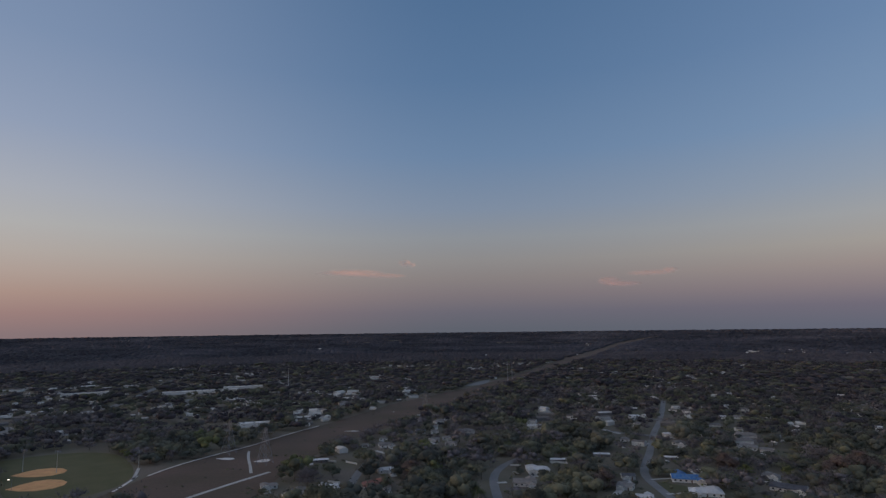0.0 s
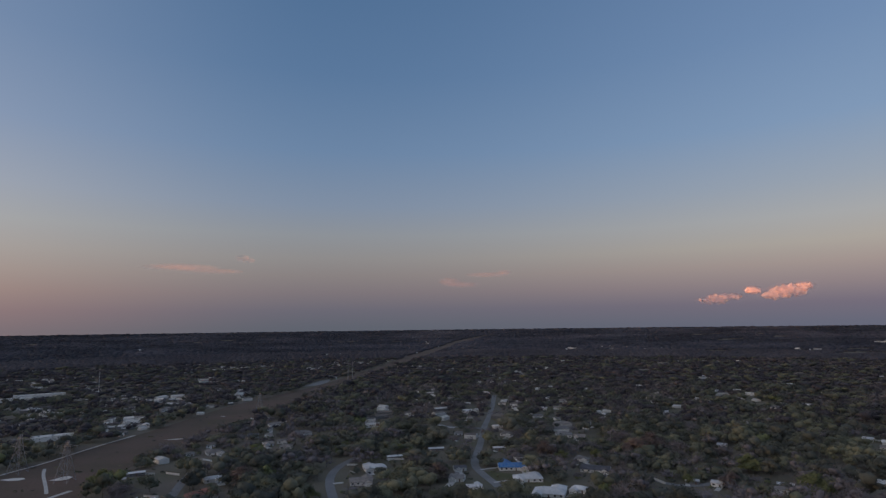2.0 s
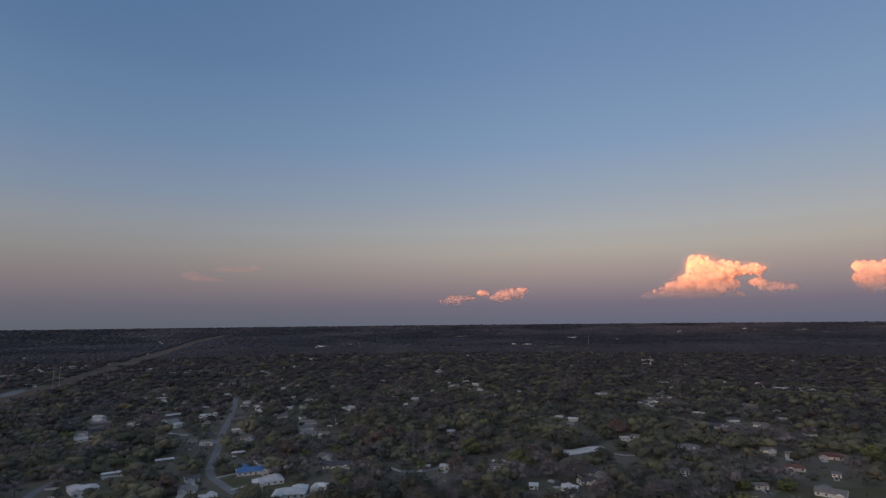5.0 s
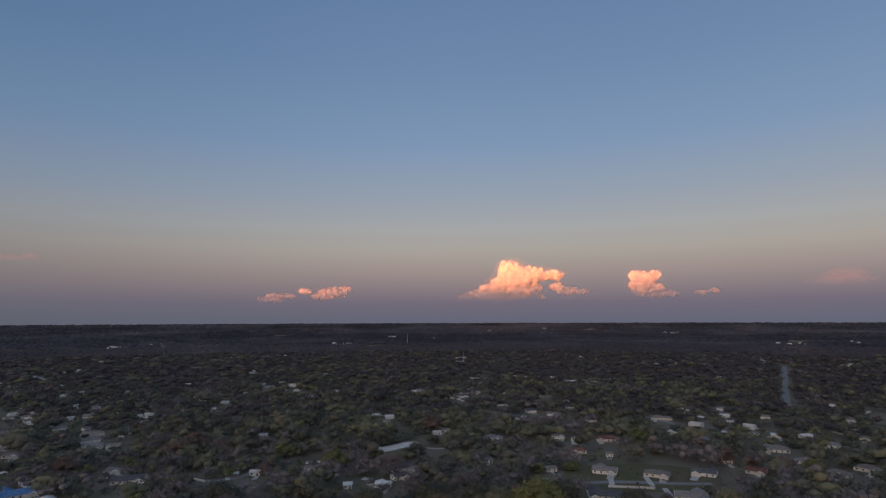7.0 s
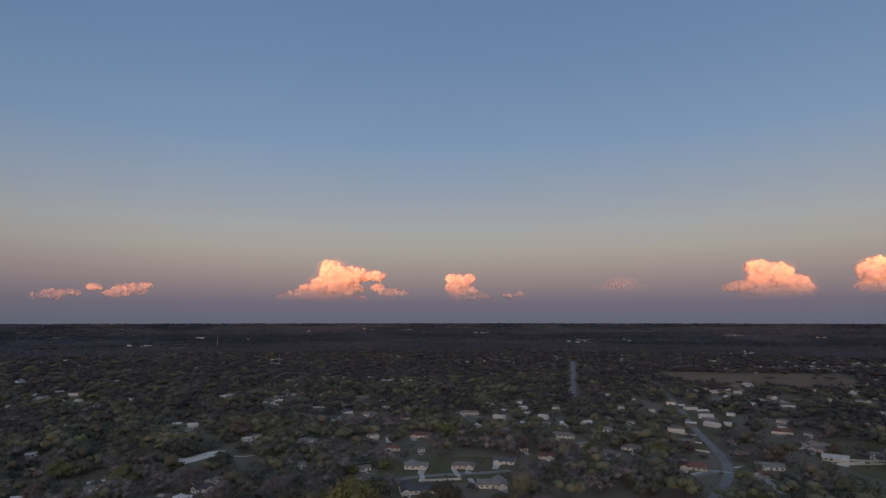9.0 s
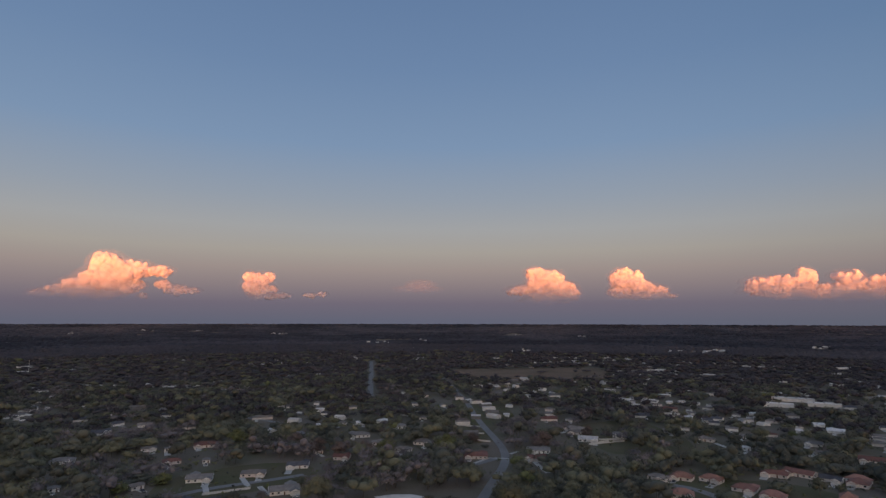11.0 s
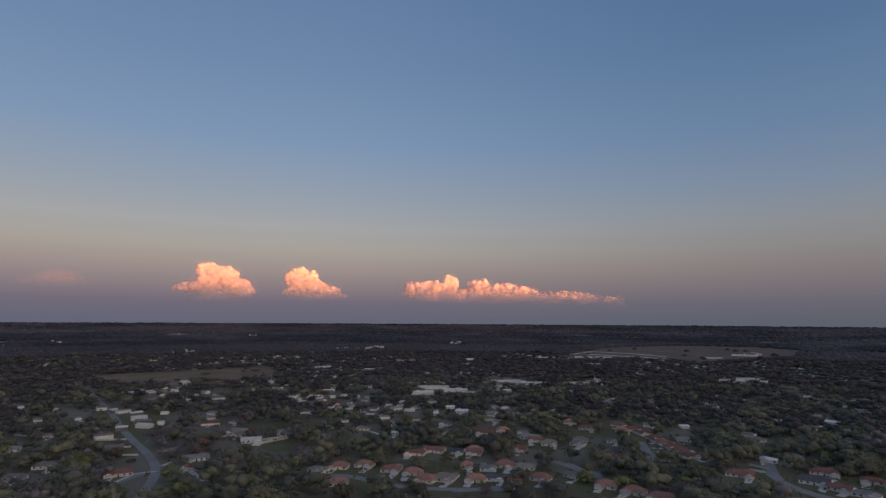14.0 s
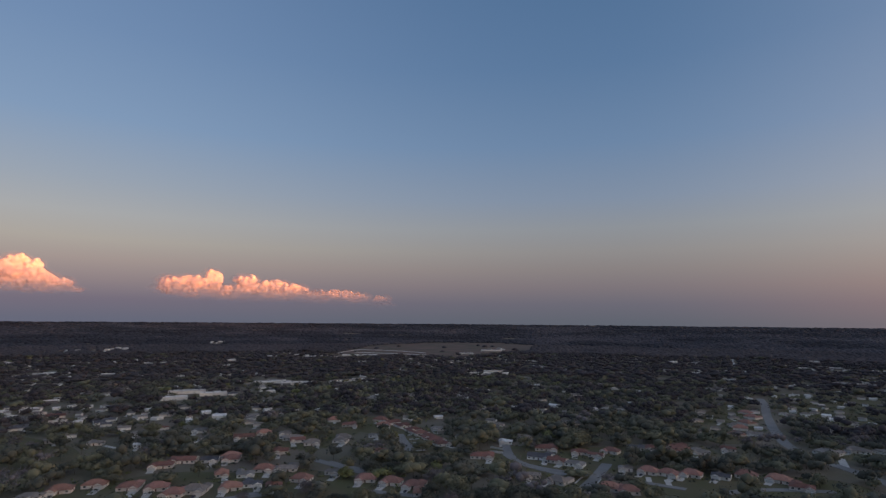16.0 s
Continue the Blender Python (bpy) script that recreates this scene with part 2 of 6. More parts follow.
HOMES_SANDLOT = [(302, 379, 323, 10, 6, 'M'), (359, 349, 321, 11, 6, 'M'), (346, 340, 310, 9, 7, 'G'), (573, 451, 302, 9, 7, 'W'), (548, 416, 297, 7, 7, 'W'), (386, 279, 330, 18, 12, 'D'), (813, 548, 304, 14, 9, 'W'), (668, 654, 306, 12, 10, 'W'), (712, 805, 319, 19, 14, 'W'), (886, 1057, 315, 22, 14, 'W'), (1149, 1051, 339, 20, 14, 'W'), (1220, 917, 311, 12, 9, 'W')]
HOMES_SANDLOT_B = [(315, 367, 305, 8, 7, 'W'), (343, 610, 330, 9, 7, 'W'), (550, 712, 315, 11, 7, 'W')]
HOMES_LAWNS = [(685, 22, 275, 9, 7, 'W')]
HOMES_LAWNS_B = [(649, 116, 295, 9, 6, 'M'), (574, 431, 306, 11, 8, 'W'), (364, 264, 336, 11, 8, 'D'), (341, 261, 294, 11, 7, 'W')]
HOMES_MAINROAD = [(760, 101, 291, 9, 6, 'M'), (721, 48, 283, 12, 6, 'M'), (543, 55, 296, 7, 7, 'P'), (622, -213, 225, 16, 10, 'O'), (682, -229, 249, 9, 7, 'W')]
HOMES_MAINROAD_B = [(839, -141, 269, 16, 6, 'M'), (807, -149, 281, 17, 6, 'M'), (771, -147, 274, 17, 6, 'M'), (742, -146, 266, 17, 6, 'M'), (713, -142, 256, 17, 6, 'M'), (724, -161, 259, 7, 7, 'W'), (672, -97, 264, 17, 6, 'M'), (609, -96, 268, 17, 6, 'M')]
HOMES_MAINROAD2 = [(849, -130, 268, 13, 6, 'M'), (880, -122, 270, 12, 6, 'M'), (815, -89, 282, 7, 7, 'W'), (790, -46, 276, 7, 7, 'W'), (1008, -207, 240, 12, 10, 'W'), (1080, -206, 268, 10, 7, 'W'), (1124, -265, 244, 21, 14, 'W'), (1160, -297, 257, 19, 14, 'W'), (980, -282, 249, 15, 11, 'W'), (1016, -229, 261, 10, 7, 'W'), (903, -279, 266, 17, 14, 'W'), (709, -119, 272, 12, 6, 'M'), (587, -253, 242, 16, 11, 'W')]
HOMES_TILEROOFS_B = [(515, -345, 226, 7, 7, 'W'), (868, -394, 243, 7, 7, 'W'), (961, -397, 277, 19, 13, 'W'), (889, -539, 219, 16, 12, 'D'), (693, -452, 218, 8, 7, 'W')]
HOMES_TOWNHOUSES = [(399, -576, 182, 15, 10, 'O'), (377, -568, 243, 17, 12, 'R'), (354, -559, 241, 17, 12, 'R'), (333, -544, 238, 16, 12, 'R'), (316, -531, 238, 15, 12, 'R'), (300, -519, 231, 15, 12, 'R'), (287, -511, 238, 16, 12, 'R'), (273, -498, 241, 14, 12, 'R'), (352, -677, 218, 7, 7, 'W'), (338, -738, 205, 8, 7, 'W')]
HOMES_EASTROAD = [(22, -700, 149, 15, 10, 'O'), (31, -853, 187, 8, 7, 'P'), (34, -919, 173, 7, 7, 'W'), (66, -773, 210, 11, 8, 'P'), (55, -808, 176, 7, 7, 'W'), (41, -780, 177, 8, 7, 'P'), (54, -1062, 186, 7, 7, 'W'), (-24, -1093, 184, 7, 7, 'W'), (-37, -1119, 187, 10, 7, 'P')]
HOMES_EASTROAD_B = [(-49, -1118, 181, 7, 7, 'W'), (-72, -1107, 164, 7, 7, 'W'), (-36, -873, 189, 9, 8, 'P'), (-54, -901, 186, 11, 9, 'W'), (-77, -899, 180, 10, 8, 'W'), (-93, -907, 180, 10, 7, 'P'), (-100, -848, 170, 9, 7, 'P'), (-147, -1140, 168, 9, 7, 'W'), (-162, -1141, 178, 11, 8, 'P'), (195, -673, 215, 20, 14, 'P'), (255, -797, 175, 12, 9, 'W'), (260, -934, 209, 15, 11, 'P'), (221, -1049, 202, 14, 12, 'W'), (-118, -849, 160, 7, 7, 'W'), (-83, -978, 185, 7, 7, 'W')]
HOMES_INFILL_A = [(8, -836, 148, 16, 10, 'O'), (4, -886, 184, 10, 8, 'G'), (69, -852, 186, 12, 10, 'P'), (1, -751, 178, 8, 7, 'W'), (44, -728, 190, 10, 7, 'P'), (67, -825, 190, 9, 7, 'P'), (15, -872, 150, 16, 10, 'O'), (28, -820, 203, 12, 8, 'P'), (14, -783, 137, 16, 10, 'O'), (26, -760, 210, 12, 10, 'P'), (54, -701, 184, 12, 10, 'P')]
HOMES_INFILL_B = [(-117, -1037, 160, 10, 7, 'P'), (-29, -889, 181, 11, 7, 'G'), (-66, -923, 148, 9, 7, 'P'), (-41, -913, 167, 8, 7, 'W'), (-104, -1002, 178, 8, 7, 'G'), (-81, -1008, 195, 9, 7, 'P'), (-96, -947, 193, 10, 7, 'P'), (-79, -866, 167, 7, 7, 'W'), (-157, -1054, 176, 7, 7, 'W'), (-57, -1140, 149, 9, 7, 'G'), (-139, -1050, 183, 7, 7, 'G'), (-125, -1217, 170, 8, 7, 'P'), (-47, -1013, 153, 10, 8, 'P'), (-75, -1037, 190, 10, 8, 'D'), (-86, -883, 175, 8, 7, 'D'), (-67, -951, 161, 8, 7, 'W')]
HOMES_INFILL_B_B = [(-42, -953, 201, 9, 7, 'G'), (-101, -1061, 179, 8, 7, 'W'), (-74, -1134, 168, 11, 9, 'P'), (-114, -893, 168, 9, 8, 'G'), (-125, -1068, 153, 10, 7, 'G'), (-49, -1057, 131, 11, 9, 'P')]
HOMES_INFILL_C = [(1027, -246, 264, 12, 7, 'G'), (982, -220, 254, 11, 9, 'G'), (937, -195, 265, 10, 6, 'M'), (1045, -235, 254, 7, 7, 'W'), (901, -236, 257, 7, 7, 'W'), (1120, -285, 235, 7, 7, 'W')]
HOMES_INFILL_D = [(1066, -426, 239, 12, 9, 'G'), (1093, -380, 218, 8, 7, 'W'), (993, -428, 233, 9, 7, 'G'), (1011, -385, 256, 7, 7, 'W'), (974, -358, 250, 8, 7, 'W'), (1029, -387, 260, 8, 7, 'W')]
HOMES_INFILL_E = [(761, -229, 241, 12, 9, 'P'), (724, -218, 252, 12, 8, 'G')]
HOMES_INFILL_G = [(539, -505, 224, 11, 8, 'G'), (552, -517, 210, 15, 9, 'P'), (520, -485, 243, 13, 10, 'P')]
HOMES_INFILL_I = [(-164, 1057, 12, 8, 7, 'G'), (-197, 1201, 1, 7, 7, 'W'), (-178, 1079, 2, 10, 7, 'G')]
HOMES_INFILL_J = [(-67, 644, 355, 8, 7, 'W')]
HOMES_INFILL_K = [(-11, 683, 12, 8, 7, 'G'), (-28, 682, 6, 11, 9, 'D'), (-11, 633, 18, 10, 7, 'G'), (3, 643, 2, 10, 7, 'G')]
HOMES_INFILL_L = [(280, 619, 347, 8, 7, 'W'), (429, 828, 335, 12, 8, 'W'), (291, 648, 349, 12, 8, 'D'), (331, 784, 351, 11, 7, 'G'), (327, 701, 332, 14, 12, 'G'), (420, 865, 345, 8, 7, 'W')]
HOMES_INFILL_M = [(706, 757, 346, 11, 10, 'G'), (768, 832, 299, 13, 9, 'G'), (943, 885, 343, 10, 7, 'G'), (707, 728, 307, 11, 9, 'G'), (752, 787, 318, 13, 9, 'G'), (852, 930, 309, 10, 7, 'W')]
HOMES_INFILL_O = [(-938, 1231, 37, 7, 7, 'W'), (-726, 1066, 42, 8, 7, 'G'), (-782, 1213, 34, 9, 7, 'G'), (-701, 1007, 48, 9, 7, 'G'), (-814, 1217, 36, 11, 8, 'G'), (-743, 1004, 47, 7, 7, 'W'), (-736, 1027, 26, 8, 7, 'G'), (-750, 1093, 23, 7, 7, 'W'), (-799, 1107, 35, 7, 7, 'W')]
HOMES_INFILL_P = [(-616, 889, 27, 8, 7, 'G'), (-626, 835, 35, 9, 7, 'G'), (-592, 864, 24, 8, 7, 'G'), (-629, 926, 56, 8, 7, 'G'), (-638, 890, 28, 7, 7, 'G')]
HOMES_INFILL_Q = [(-139, 1000, 347, 10, 8, 'W'), (-200, 1138, 5, 10, 7, 'W'), (-66, 1068, 360, 10, 8, 'W'), (-339, 1146, 21, 14, 10, 'G'), (-74, 1095, 339, 8, 7, 'W'), (-77, 987, 15, 8, 7, 'W'), (-38, 969, 9, 15, 11, 'G'), (-217, 1092, 23, 10, 7, 'W'), (-282, 970, 9, 12, 8, 'G'), (-220, 978, 4, 14, 9, 'G'), (-259, 1117, 31, 11, 9, 'W'), (-166, 945, 35, 11, 7, 'W'), (-54, 1034, 357, 15, 10, 'G')]
HOMES_INFILL_R = [(502, 673, 326, 7, 7, 'W'), (546, 961, 312, 9, 7, 'G'), (632, 870, 328, 7, 7, 'W'), (549, 762, 348, 9, 7, 'D'), (328, 832, 351, 10, 9, 'P'), (351, 966, 342, 12, 8, 'G'), (468, 1001, 341, 10, 7, 'G'), (278, 938, 340, 11, 8, 'P')]
HOMES_INFILL_S = [(340, 673, 2, 7, 7, 'W'), (416, 475, 314, 8, 7, 'W'), (356, 628, 315, 9, 8, 'D'), (309, 561, 327, 11, 8, 'P')]
HOMES_INFILL_T = [(810, 288, 298, 9, 7, 'W'), (705, 300, 319, 13, 9, 'D'), (676, 211, 290, 13, 8, 'G'), (739, 356, 291, 15, 10, 'D'), (652, 296, 266, 15, 11, 'D'), (763, 267, 302, 11, 8, 'D')]
HOMES_INFILL_U = [(830, -51, 267, 9, 7, 'G'), (969, -39, 275, 7, 7, 'G'), (758, 70, 281, 9, 7, 'D'), (674, 67, 259, 7, 7, 'W'), (684, 42, 260, 9, 7, 'P'), (713, -54, 259, 9, 7, 'P'), (850, 88, 265, 11, 9, 'G'), (631, 66, 278, 13, 8, 'D'), (919, -74, 261, 8, 7, 'P')]
HOMES_INFILL_V = [(647, -468, 220, 14, 9, 'P'), (767, -643, 250, 12, 9, 'D'), (593, -565, 236, 12, 10, 'D'), (712, -405, 267, 11, 7, 'G'), (739, -734, 220, 9, 7, 'D'), (684, -383, 227, 8, 7, 'W'), (703, -698, 230, 13, 9, 'G'), (660, -393, 250, 11, 9, 'D'), (668, -411, 224, 12, 9, 'D'), (619, -504, 246, 11, 8, 'W'), (499, -480, 217, 12, 9, 'P'), (809, -424, 253, 8, 7, 'W'), (643, -391, 236, 11, 8, 'D'), (783, -818, 239, 13, 8, 'P'), (788, -395, 277, 11, 7, 'P'), (736, -648, 239, 15, 10, 'D')]
HOMES_INFILL_V_B = [(681, -520, 246, 14, 11, 'P'), (525, -421, 223, 14, 10, 'G'), (774, -567, 257, 14, 12, 'P'), (764, -797, 209, 13, 8, 'P')]
HOMES_INFILL_W = [(932, -524, 243, 7, 7, 'W'), (613, -338, 244, 9, 7, 'G'), (603, -313, 247, 9, 7, 'P'), (887, -464, 217, 8, 7, 'G'), (490, -398, 208, 10, 7, 'P'), (606, -389, 242, 12, 8, 'G'), (912, -478, 241, 8, 7, 'G'), (657, -442, 263, 12, 8, 'G'), (750, -448, 213, 11, 7, 'G'), (823, -374, 251, 7, 7, 'G'), (699, -479, 230, 8, 7, 'W'), (1048, -501, 253, 9, 7, 'P')]
HOMES_INFILL_X = [(282, -639, 181, 12, 9, 'G'), (376, -606, 203, 16, 10, 'G'), (486, -784, 205, 12, 9, 'P'), (313, -562, 215, 13, 10, 'P'), (349, -629, 226, 10, 7, 'W'), (273, -538, 194, 8, 7, 'W'), (266, -621, 171, 13, 11, 'P'), (517, -721, 207, 14, 11, 'G'), (290, -852, 240, 11, 8, 'P')]
HOMES_NEAR_A = [(-136, 457, 25, 12, 7, 'G'), (-108, 436, 344, 18, 11, 'G'), (-60, 608, 16, 15, 9, 'W'), (-50, 503, 16, 14, 9, 'V'), (-53, 457, 12, 21, 12, 'R'), (-5, 755, 20, 16, 10, 'G'), (148, 553, 350, 15, 6, 'M'), (79, 498, 3, 18, 11, 'V'), (62, 458, 352, 17, 11, 'P'), (148, 857, 350, 14, 6, 'M'), (143, 830, 354, 19, 6, 'M'), (141, 798, 350, 23, 6, 'M'), (129, 766, 356, 19, 6, 'M'), (112, 744, 331, 12, 6, 'M'), (222, 802, 344, 22, 6, 'M'), (209, 764, 345, 18, 6, 'M')]
HOMES_NEAR_B = [(253, 776, 357, 14, 9, 'W'), (273, 711, 339, 16, 6, 'M'), (249, 648, 4, 11, 7, 'W'), (242, 600, 318, 14, 9, 'G'), (191, 463, 344, 24, 12, 'B'), (188, 426, 344, 22, 12, 'V'), (210, 493, 352, 9, 7, 'G'), (259, 468, 319, 12, 7, 'W'), (252, 433, 320, 23, 12, 'D'), (329, 638, 341, 21, 12, 'P'), (423, 611, 325, 9, 7, 'W'), (26, 682, 8, 18, 11, 'G'), (-82, 608, 8, 7, 7, 'W'), (386, 760, 333, 13, 8, 'G'), (365, 761, 334, 8, 7, 'W'), (521, 329, 322, 8, 7, 'W')]
HOMES_NEAR_C = [(536, 326, 286, 8, 7, 'G'), (528, 266, 287, 18, 11, 'G'), (444, 228, 297, 7, 7, 'W'), (382, 173, 306, 10, 7, 'R'), (326, 282, 311, 6, 7, 'W'), (302, 281, 313, 9, 7, 'R'), (461, 134, 278, 18, 11, 'G'), (472, 97, 274, 18, 11, 'P'), (494, 66, 270, 17, 10, 'D'), (519, 32, 264, 14, 9, 'R'), (614, 21, 278, 22, 12, 'G'), (444, 173, 316, 9, 7, 'P'), (399, 115, 296, 25, 12, 'D'), (582, 165, 291, 22, 12, 'R'), (517, 174, 294, 14, 9, 'R'), (567, 192, 289, 11, 7, 'G')]
HOMES_NEAR_D = [(568, 212, 291, 13, 8, 'G'), (735, 143, 281, 24, 12, 'P'), (518, 146, 286, 6, 7, 'W'), (425, 66, 284, 20, 12, 'G'), (706, 100, 278, 14, 6, 'M'), (575, 0, 270, 13, 8, 'P'), (544, -23, 240, 14, 9, 'P'), (572, -44, 246, 18, 11, 'P'), (660, -23, 268, 15, 10, 'G'), (695, -3, 270, 13, 8, 'W'), (792, 79, 286, 10, 7, 'W'), (804, 36, 273, 10, 7, 'G'), (924, 46, 273, 9, 7, 'W'), (831, 329, 292, 20, 6, 'M'), (694, 265, 291, 14, 9, 'G')]
HOMES_TILE_A = [(512, -86, 260, 20, 12, 'R'), (497, -136, 230, 14, 9, 'R'), (527, -147, 259, 20, 12, 'G'), (569, -210, 250, 19, 12, 'W'), (605, -209, 251, 15, 9, 'P'), (428, -232, 227, 15, 10, 'O'), (420, -251, 219, 15, 10, 'O'), (429, -214, 213, 15, 10, 'P'), (394, -260, 222, 15, 10, 'O'), (387, -209, 242, 15, 10, 'O'), (376, -269, 224, 15, 10, 'O'), (429, -309, 226, 18, 11, 'R'), (428, -330, 214, 20, 12, 'R'), (410, -341, 218, 14, 9, 'D'), (406, -360, 210, 15, 10, 'O'), (558, -330, 224, 15, 9, 'P')]
HOMES_TILE_B = [(567, -375, 237, 7, 7, 'W'), (572, -411, 234, 12, 7, 'R'), (585, -457, 202, 11, 7, 'W'), (582, -494, 230, 16, 10, 'W'), (689, -206, 253, 20, 12, 'R'), (701, -329, 245, 20, 12, 'D'), (748, -392, 242, 20, 12, 'R'), (135, -429, 168, 15, 10, 'O'), (157, -434, 200, 13, 8, 'P'), (154, -489, 177, 16, 10, 'R'), (138, -487, 181, 16, 10, 'G'), (172, -495, 189, 20, 12, 'D'), (146, -531, 195, 15, 10, 'R'), (130, -527, 179, 13, 8, 'R'), (122, -550, 172, 15, 10, 'O'), (104, -576, 190, 15, 9, 'D')]
HOMES_TILE_C = [(88, -581, 189, 16, 10, 'R'), (71, -600, 182, 18, 11, 'R'), (97, -431, 183, 15, 10, 'O'), (84, -430, 201, 15, 10, 'O'), (80, -493, 174, 15, 10, 'O'), (65, -494, 172, 15, 10, 'O'), (98, -493, 191, 11, 7, 'P'), (304, -337, 202, 15, 10, 'O'), (262, -361, 206, 15, 10, 'O'), (241, -364, 194, 15, 10, 'O'), (222, -365, 196, 15, 10, 'O'), (207, -354, 210, 15, 10, 'O'), (295, -364, 199, 13, 8, 'P'), (335, -353, 214, 17, 11, 'P'), (349, -343, 216, 15, 10, 'O'), (332, -296, 218, 15, 10, 'O')]
HOMES_TILE_D = [(325, -309, 226, 13, 8, 'D'), (309, -314, 225, 11, 7, 'R'), (457, -447, 226, 15, 10, 'O'), (459, -422, 227, 20, 12, 'R'), (415, -445, 223, 20, 12, 'P'), (382, -436, 221, 15, 10, 'O'), (372, -472, 218, 15, 10, 'O'), (352, -496, 215, 10, 7, 'G'), (445, -546, 219, 15, 10, 'O'), (411, -532, 218, 17, 11, 'R'), (376, -549, 214, 15, 10, 'O'), (217, -472, 200, 20, 12, 'R'), (222, -538, 202, 13, 8, 'V'), (213, -565, 211, 16, 10, 'P'), (178, -531, 199, 20, 12, 'R'), (67, -586, 187, 20, 12, 'R')]
HOMES_TILE_E = [(49, -501, 171, 15, 10, 'O'), (28, -505, 173, 13, 8, 'D'), (49, -588, 185, 16, 10, 'P'), (27, -616, 183, 13, 8, 'R'), (5, -711, 180, 15, 9, 'G'), (19, -742, 181, 15, 10, 'O'), (14, -800, 181, 13, 8, 'G'), (-54, -647, 150, 20, 12, 'G'), (-81, -671, 163, 20, 12, 'P'), (-99, -677, 172, 12, 7, 'G')]
HOMES_TILE_K = [(-11, -518, 169, 17, 11, 'O'), (11, -519, 171, 15, 11, 'O'), (-25, -503, 177, 16, 11, 'R'), (354, -266, 208, 14, 11, 'O'), (348, -278, 211, 16, 11, 'O'), (397, -352, 218, 13, 11, 'O'), (366, -316, 229, 10, 11, 'O'), (350, -325, 227, 13, 10, 'G'), (436, -456, 224, 12, 11, 'P'), (403, -439, 223, 14, 11, 'R'), (382, -395, 224, 13, 11, 'R'), (365, -459, 203, 14, 11, 'P'), (305, -441, 215, 11, 11, 'R'), (332, -240, 224, 13, 11, 'O')]
GLIMPSES_FAR0_A = [(-911, 1232, 28), (-889, 1252, 19), (-787, 1174, 28), (-803, 1291, 41), (-674, 1102, 27), (-688, 1276, 26), (-698, 1330, 19), (-573, 807, 10), (-571, 843, 11), (-546, 869, 10), (-536, 880, 9), (-410, 975, 9), (-351, 970, 9), (-337, 999, 10), (-307, 966, 9), (-342, 1246, 15), (-270, 1042, 11), (-248, 1057, 9), (-669, 3084, 60), (-591, 3074, 57), (-243, 1705, 25), (-174, 1474, 32), (-145, 1403, 15), (-195, 1078, 12), (-165, 1086, 15), (-168, 1006, 14), (-182, 867, 12), (-182, 795, 17), (-137, 758, 9), (-143, 1004, 11)]
GLIMPSES_FAR0_B = [(-71, 1114, 16), (-56, 1133, 13), (-109, 891, 9), (-799, 1677, 23), (-818, 1788, 21)]
GLIMPSES_FAR1_A = [(93, 1717, 31), (183, 2461, 45), (292, 2563, 33), (822, 3246, 48), (474, 1482, 20), (485, 1283, 15), (262, 977, 18), (373, 900, 10), (328, 769, 11), (503, 1019, 11), (492, 977, 12), (1286, 2385, 49), (2037, 2956, 52), (1648, 2237, 60), (900, 1282, 25), (1096, 1466, 33), (642, 1049, 12), (660, 959, 13), (425, 761, 9), (437, 673, 11), (412, 598, 10)]
GLIMPSES_FAR2_A = [(1504, 2380, 41), (1597, 2182, 59), (724, 833, 23), (704, 781, 15), (917, 1063, 38), (1881, 1700, 60), (2041, 1780, 60), (3010, 2486, 60), (2652, 1980, 60), (2470, 1588, 60), (1558, 890, 49), (1023, 556, 16), (2580, 1671, 33), (961, 506, 9), (3487, 1746, 49), (3444, 2066, 58), (835, 395, 13), (787, 539, 13), (700, 672, 11), (877, 757, 10), (592, 501, 9)]
GLIMPSES_FAR3_A = [(1401, 805, 29), (1498, 812, 22), (1058, 587, 12), (1443, 728, 20), (3238, 1591, 52), (3880, 1500, 60), (3922, 1388, 60), (3835, 1197, 60), (3995, 1166, 60), (3596, 628, 60), (3497, 534, 60), (1114, 329, 41), (1152, 306, 25), (1174, 268, 17), (1633, 296, 18), (1622, 197, 30), (1280, 126, 22), (2020, 131, 26), (2834, 11, 51), (2984, -195, 54), (1113, 421, 13), (1058, 367, 16), (769, 339, 9), (783, 118, 9), (786, 80, 9)]
GLIMPSES_FAR4_A = [(3633, 636, 60), (3632, 528, 60), (2856, 11, 41), (3367, -684, 50), (3459, -843, 60), (3442, -911, 60), (3238, -1173, 60), (2161, -462, 60), (2206, -562, 41), (2203, -320, 40), (1530, -607, 24), (2396, -1295, 49), (2047, -1265, 60), (2026, -1320, 60), (2004, -1160, 33), (2289, -1571, 35), (2147, -1785, 50), (1058, -799, 29), (816, -790, 32), (816, -816, 24), (813, -747, 16), (877, -451, 17), (1229, -618, 25), (1333, -1167, 32), (1419, -1474, 30), (1245, -1401, 34), (1383, -1026, 31), (997, -856, 21), (1290, -697, 32), (1193, -721, 25)]
GLIMPSES_FAR4_B = [(1108, -743, 24), (830, -368, 13), (752, -360, 14), (845, -326, 13), (702, -931, 25), (680, -942, 20), (718, -883, 32)]
